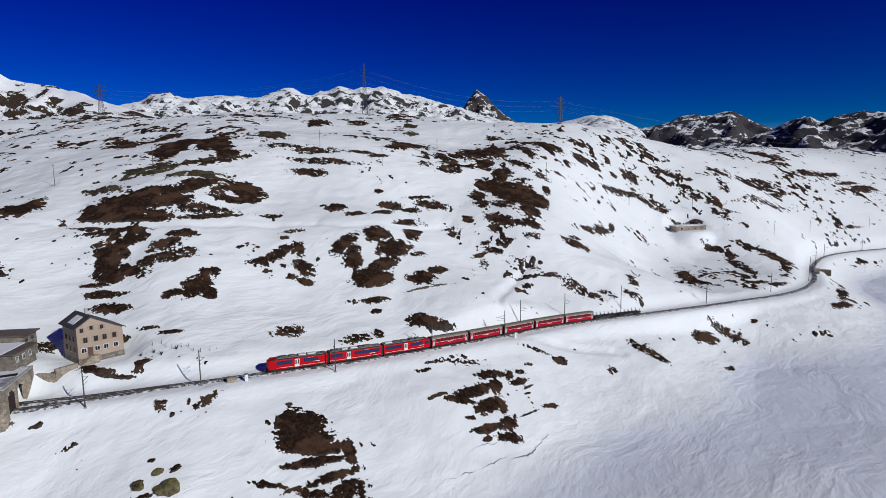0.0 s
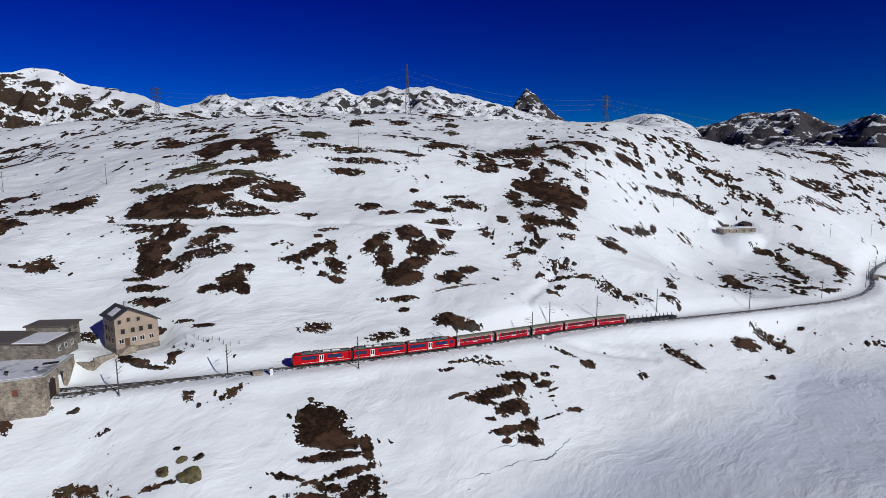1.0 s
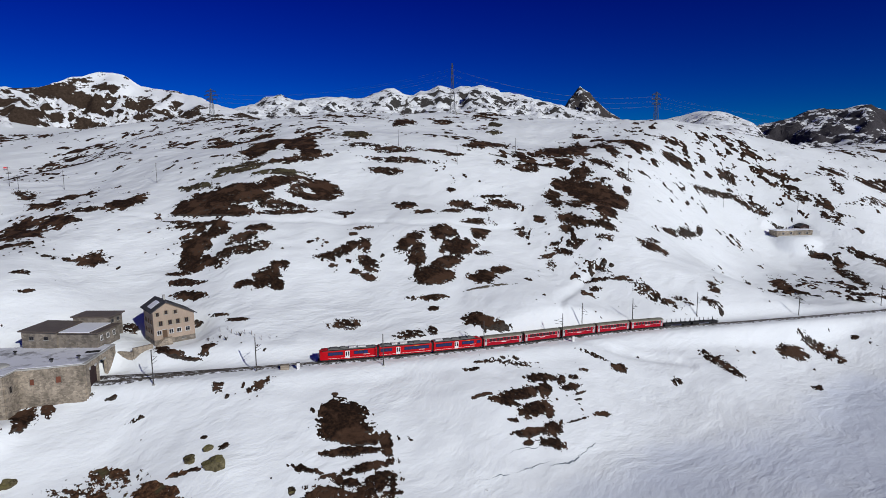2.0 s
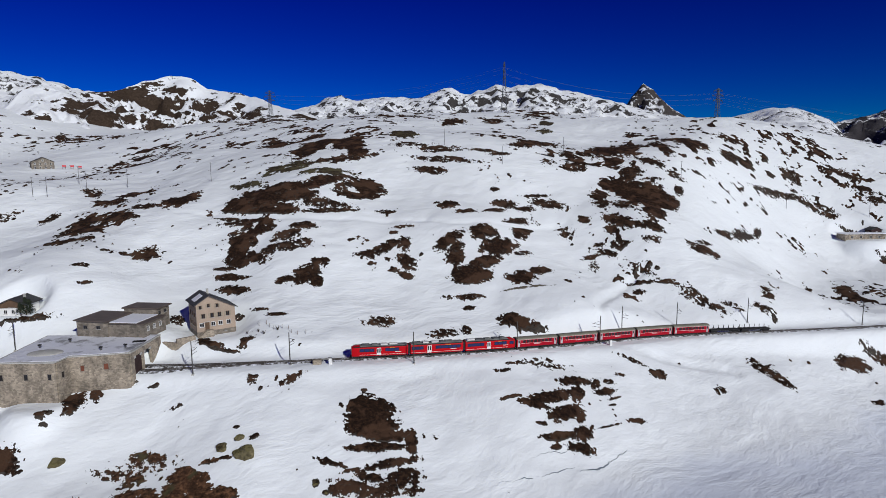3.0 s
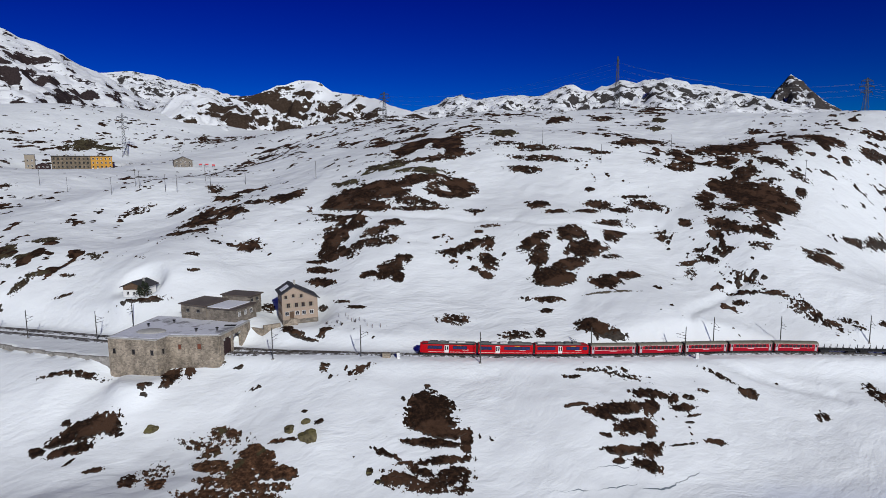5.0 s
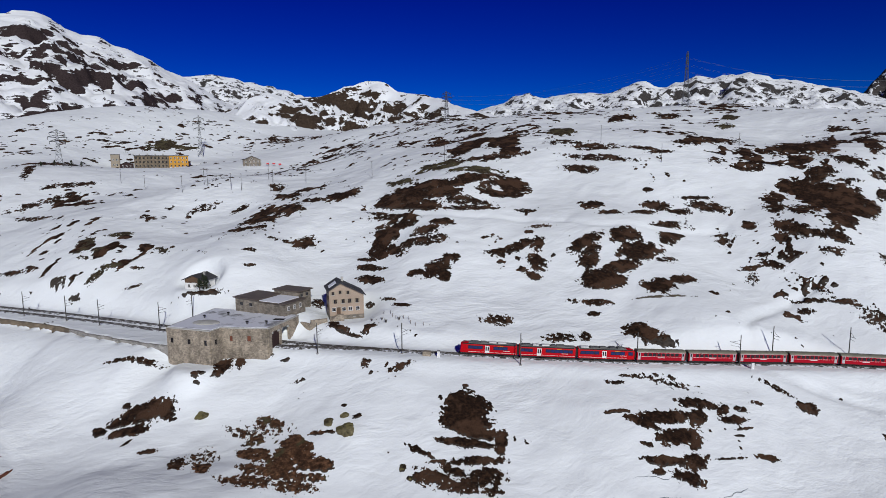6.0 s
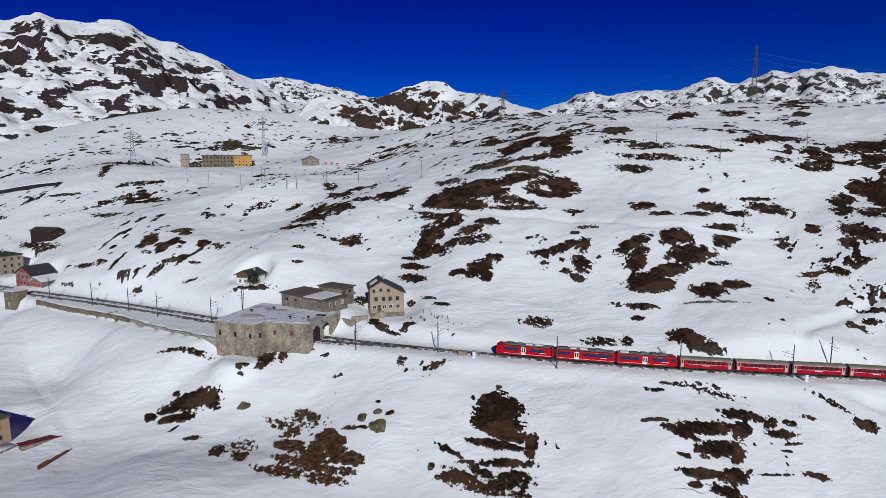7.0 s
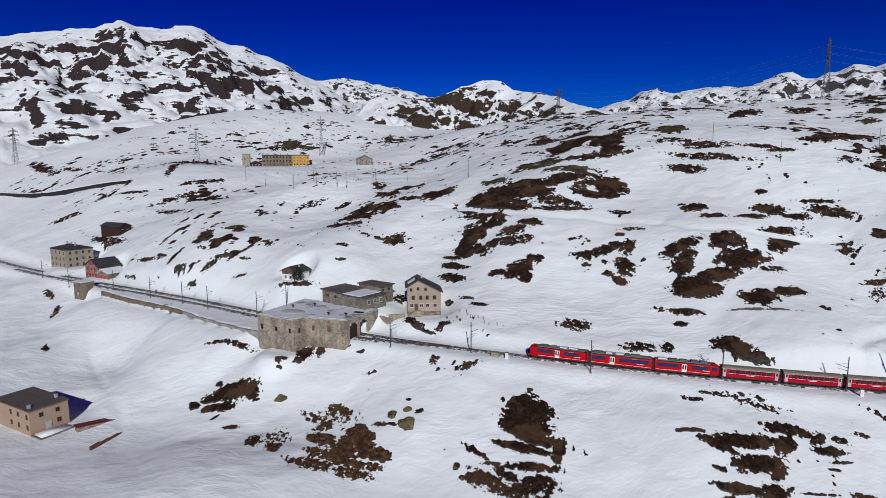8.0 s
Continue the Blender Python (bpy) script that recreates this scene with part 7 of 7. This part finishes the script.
# stone abutment where the line bends, yard walls, small stone block
abutment = holder("stone_abutment", pose(220, 357, -13.5, 0, 0, 58), "tan stone abutment under the railway bend", "abutment")
box("wall", (14, 3.0, 4.0), (0, -4.0, 0.6), RUBBLE, abutment, "", 0, 0.1)
box("wall", (3.0, 9.0, 3.6), (7.5, -7.0, 0.2), BROWN_STONE, abutment, "", 0, 0.1)
yard_wall = holder("yard_wall", pose(0, 0, 0), "weathered stone retaining wall along the station yard", "wall")
YARD = smooth_line([(x, y, 0) for x, y in YARD_WALL[:8]], 4.0)
for k in range(len(YARD) - 1):
    low = -0.10 - 0.12 * (k % 3) if YARD[k][0] > -168 else -0.30 - 0.08 * (k % 2)
    wall_run(yard_wall, YARD[k][:2], YARD[k + 1][:2], -4.0, low, 0.8, PALE_STONE if YARD[k][0] > -168 else BROWN_STONE)
block = holder("stone_block", pose(-53.5, 146.8, land_z(-53.5, 146.8), 0, 0, 20), "square tan stone block beside the track", "stone block")
box("body", (2.3, 1.7, 1.5), (0, 0, 0.5), RUBBLE, block, "", 0, 0.12)


# ---- bushes and small conifers ----
NEEDLES = plain("dark_conifer_needles", (0.016, 0.024, 0.010), 0.9, 0, 0.5, 3.0, 0.3)
TWIGS = plain("bare_brown_twigs", (0.05, 0.032, 0.02), 0.9, 0, 0.4, 3.0, 0.2)


def conifer(x, y, tall, seed):
    """A stunted conifer: a tapered trunk with limbs, and many small drooping sprays of needles."""
    rng = random.Random(seed)
    tree = holder("conifer", pose(x, y, land_z(x, y)), "small dark green stunted conifer in the snow", "tree", "stunted conifers")
    bm = bmesh.new()
    tube(bm, (0, 0, -0.6), (0.1, 0, tall * 0.95), 0.16, 7, 0.03)
    for k in range(14):
        z, a = tall * (0.12 + 0.8 * k / 14), rng.uniform(0, 6.28)
        r = tall * 0.30 * (1 - k / 16)
        tube(bm, (0.05, 0, z), (r * math.cos(a), r * math.sin(a), z - 0.15), 0.04, 4, 0.015)
    link_bm("trunk", bm, TIMBER, tree)
    bm = bmesh.new()
    for k in range(260):
        u = rng.random() ** 0.8
        z = tall * (0.10 + 0.9 * u)
        r = tall * 0.34 * (1.05 - u) * rng.uniform(0.35, 1.1)
        a = rng.uniform(0, 6.28)
        c = Vector((r * math.cos(a), r * math.sin(a), z))
        out = Vector((math.cos(a), math.sin(a), -0.35)) * rng.uniform(0.25, 0.5)
        side = Vector((-math.sin(a), math.cos(a), 0.1)) * rng.uniform(0.12, 0.22)
        v = [bm.verts.new(c - side), bm.verts.new(c + side), bm.verts.new(c + out), bm.verts.new(c + Vector((0, 0, 0.16)))]
        bm.faces.new((v[0], v[1], v[2]))
        bm.faces.new((v[0], v[3], v[2]))
        bm.faces.new((v[1], v[2], v[3]))
    link_bm("crown", bm, NEEDLES, tree)


def bare_bush(x, y, size, seed):
    """A leafless shrub of many thin twigs."""
    rng = random.Random(seed)
    bm = bmesh.new()
    for k in range(40):
        a, lean = rng.uniform(0, 6.28), rng.uniform(0.2, 0.9)
        l = size * rng.uniform(0.5, 1.1)
        mid = Vector((math.cos(a) * lean * l * 0.4, math.sin(a) * lean * l * 0.4, l * 0.55))
        end = mid + Vector((math.cos(a + 0.4) * lean * l * 0.4, math.sin(a + 0.4) * lean * l * 0.4, l * 0.35))
        tube(bm, (0, 0, -0.2), mid, 0.03, 3, 0.02)
        tube(bm, mid, end, 0.02, 3, 0.008)
    ob = link_bm("bare_bush", bm, TWIGS)
    ob.matrix_world = pose(x, y, land_z(x, y))
    tagged(ob, "leafless brown shrub standing out of the snow", "shrub", "leafless shrubs")


conifer(-143.5, 137.8, 4.6, 1)
conifer(-145.2, 136.2, 4.2, 2)
conifer(-144.3, 137.2, 5.4, 8)
conifer(-152.0, 143.5, 3.0, 3)
conifer(-406.5, 214.0, 4.5, 4)
conifer(-401.0, 218.0, 4.0, 5)
conifer(-413.0, 206.0, 4.0, 6)
conifer(-419.0, 200.0, 3.5, 7)
for k, (x, y) in enumerate(((-77.0, 155.0), (-74.5, 154.0), (-72.0, 157.5), (-79.5, 153.0), (-214.0, 108.5), (-222.0, 112.5), (-199.0, 117.0))):
    bare_bush(x, y, 1.1 + 0.2 * (k % 3), 50 + k)


# white post box and relay cabinets beside the line
for x, y in ((24.2, 195.6), (-50.0, 147.6)):
    cab = holder("relay_cabinet", pose(x, y, land_z(x, y), 0, 0, 30), "small pale metal cabinet beside the track", "cabinet", "line-side cabinets")
    box("body", (0.8, 0.6, 1.9), (0, 0, 0.8), WHITE, cab, "", 0, 0.04)
    box("lid", (0.95, 0.75, 0.1), (0, 0, 1.8), GREY_METAL, cab)

# marker stakes in the snow by the tall house
for k in range(9):
    x, y = -79.0 + 1.9 * k, 158.5 + 1.1 * math.sin(k * 1.7)
    stake = holder("snow_stake", pose(x, y, land_z(x, y), 0, 3 * math.sin(k), 0), "thin wooden stake standing in the snow", "stake", "snow stakes")
    box("post", (0.09, 0.09, 1.7), (0, 0, 0.4), TIMBER, stake)
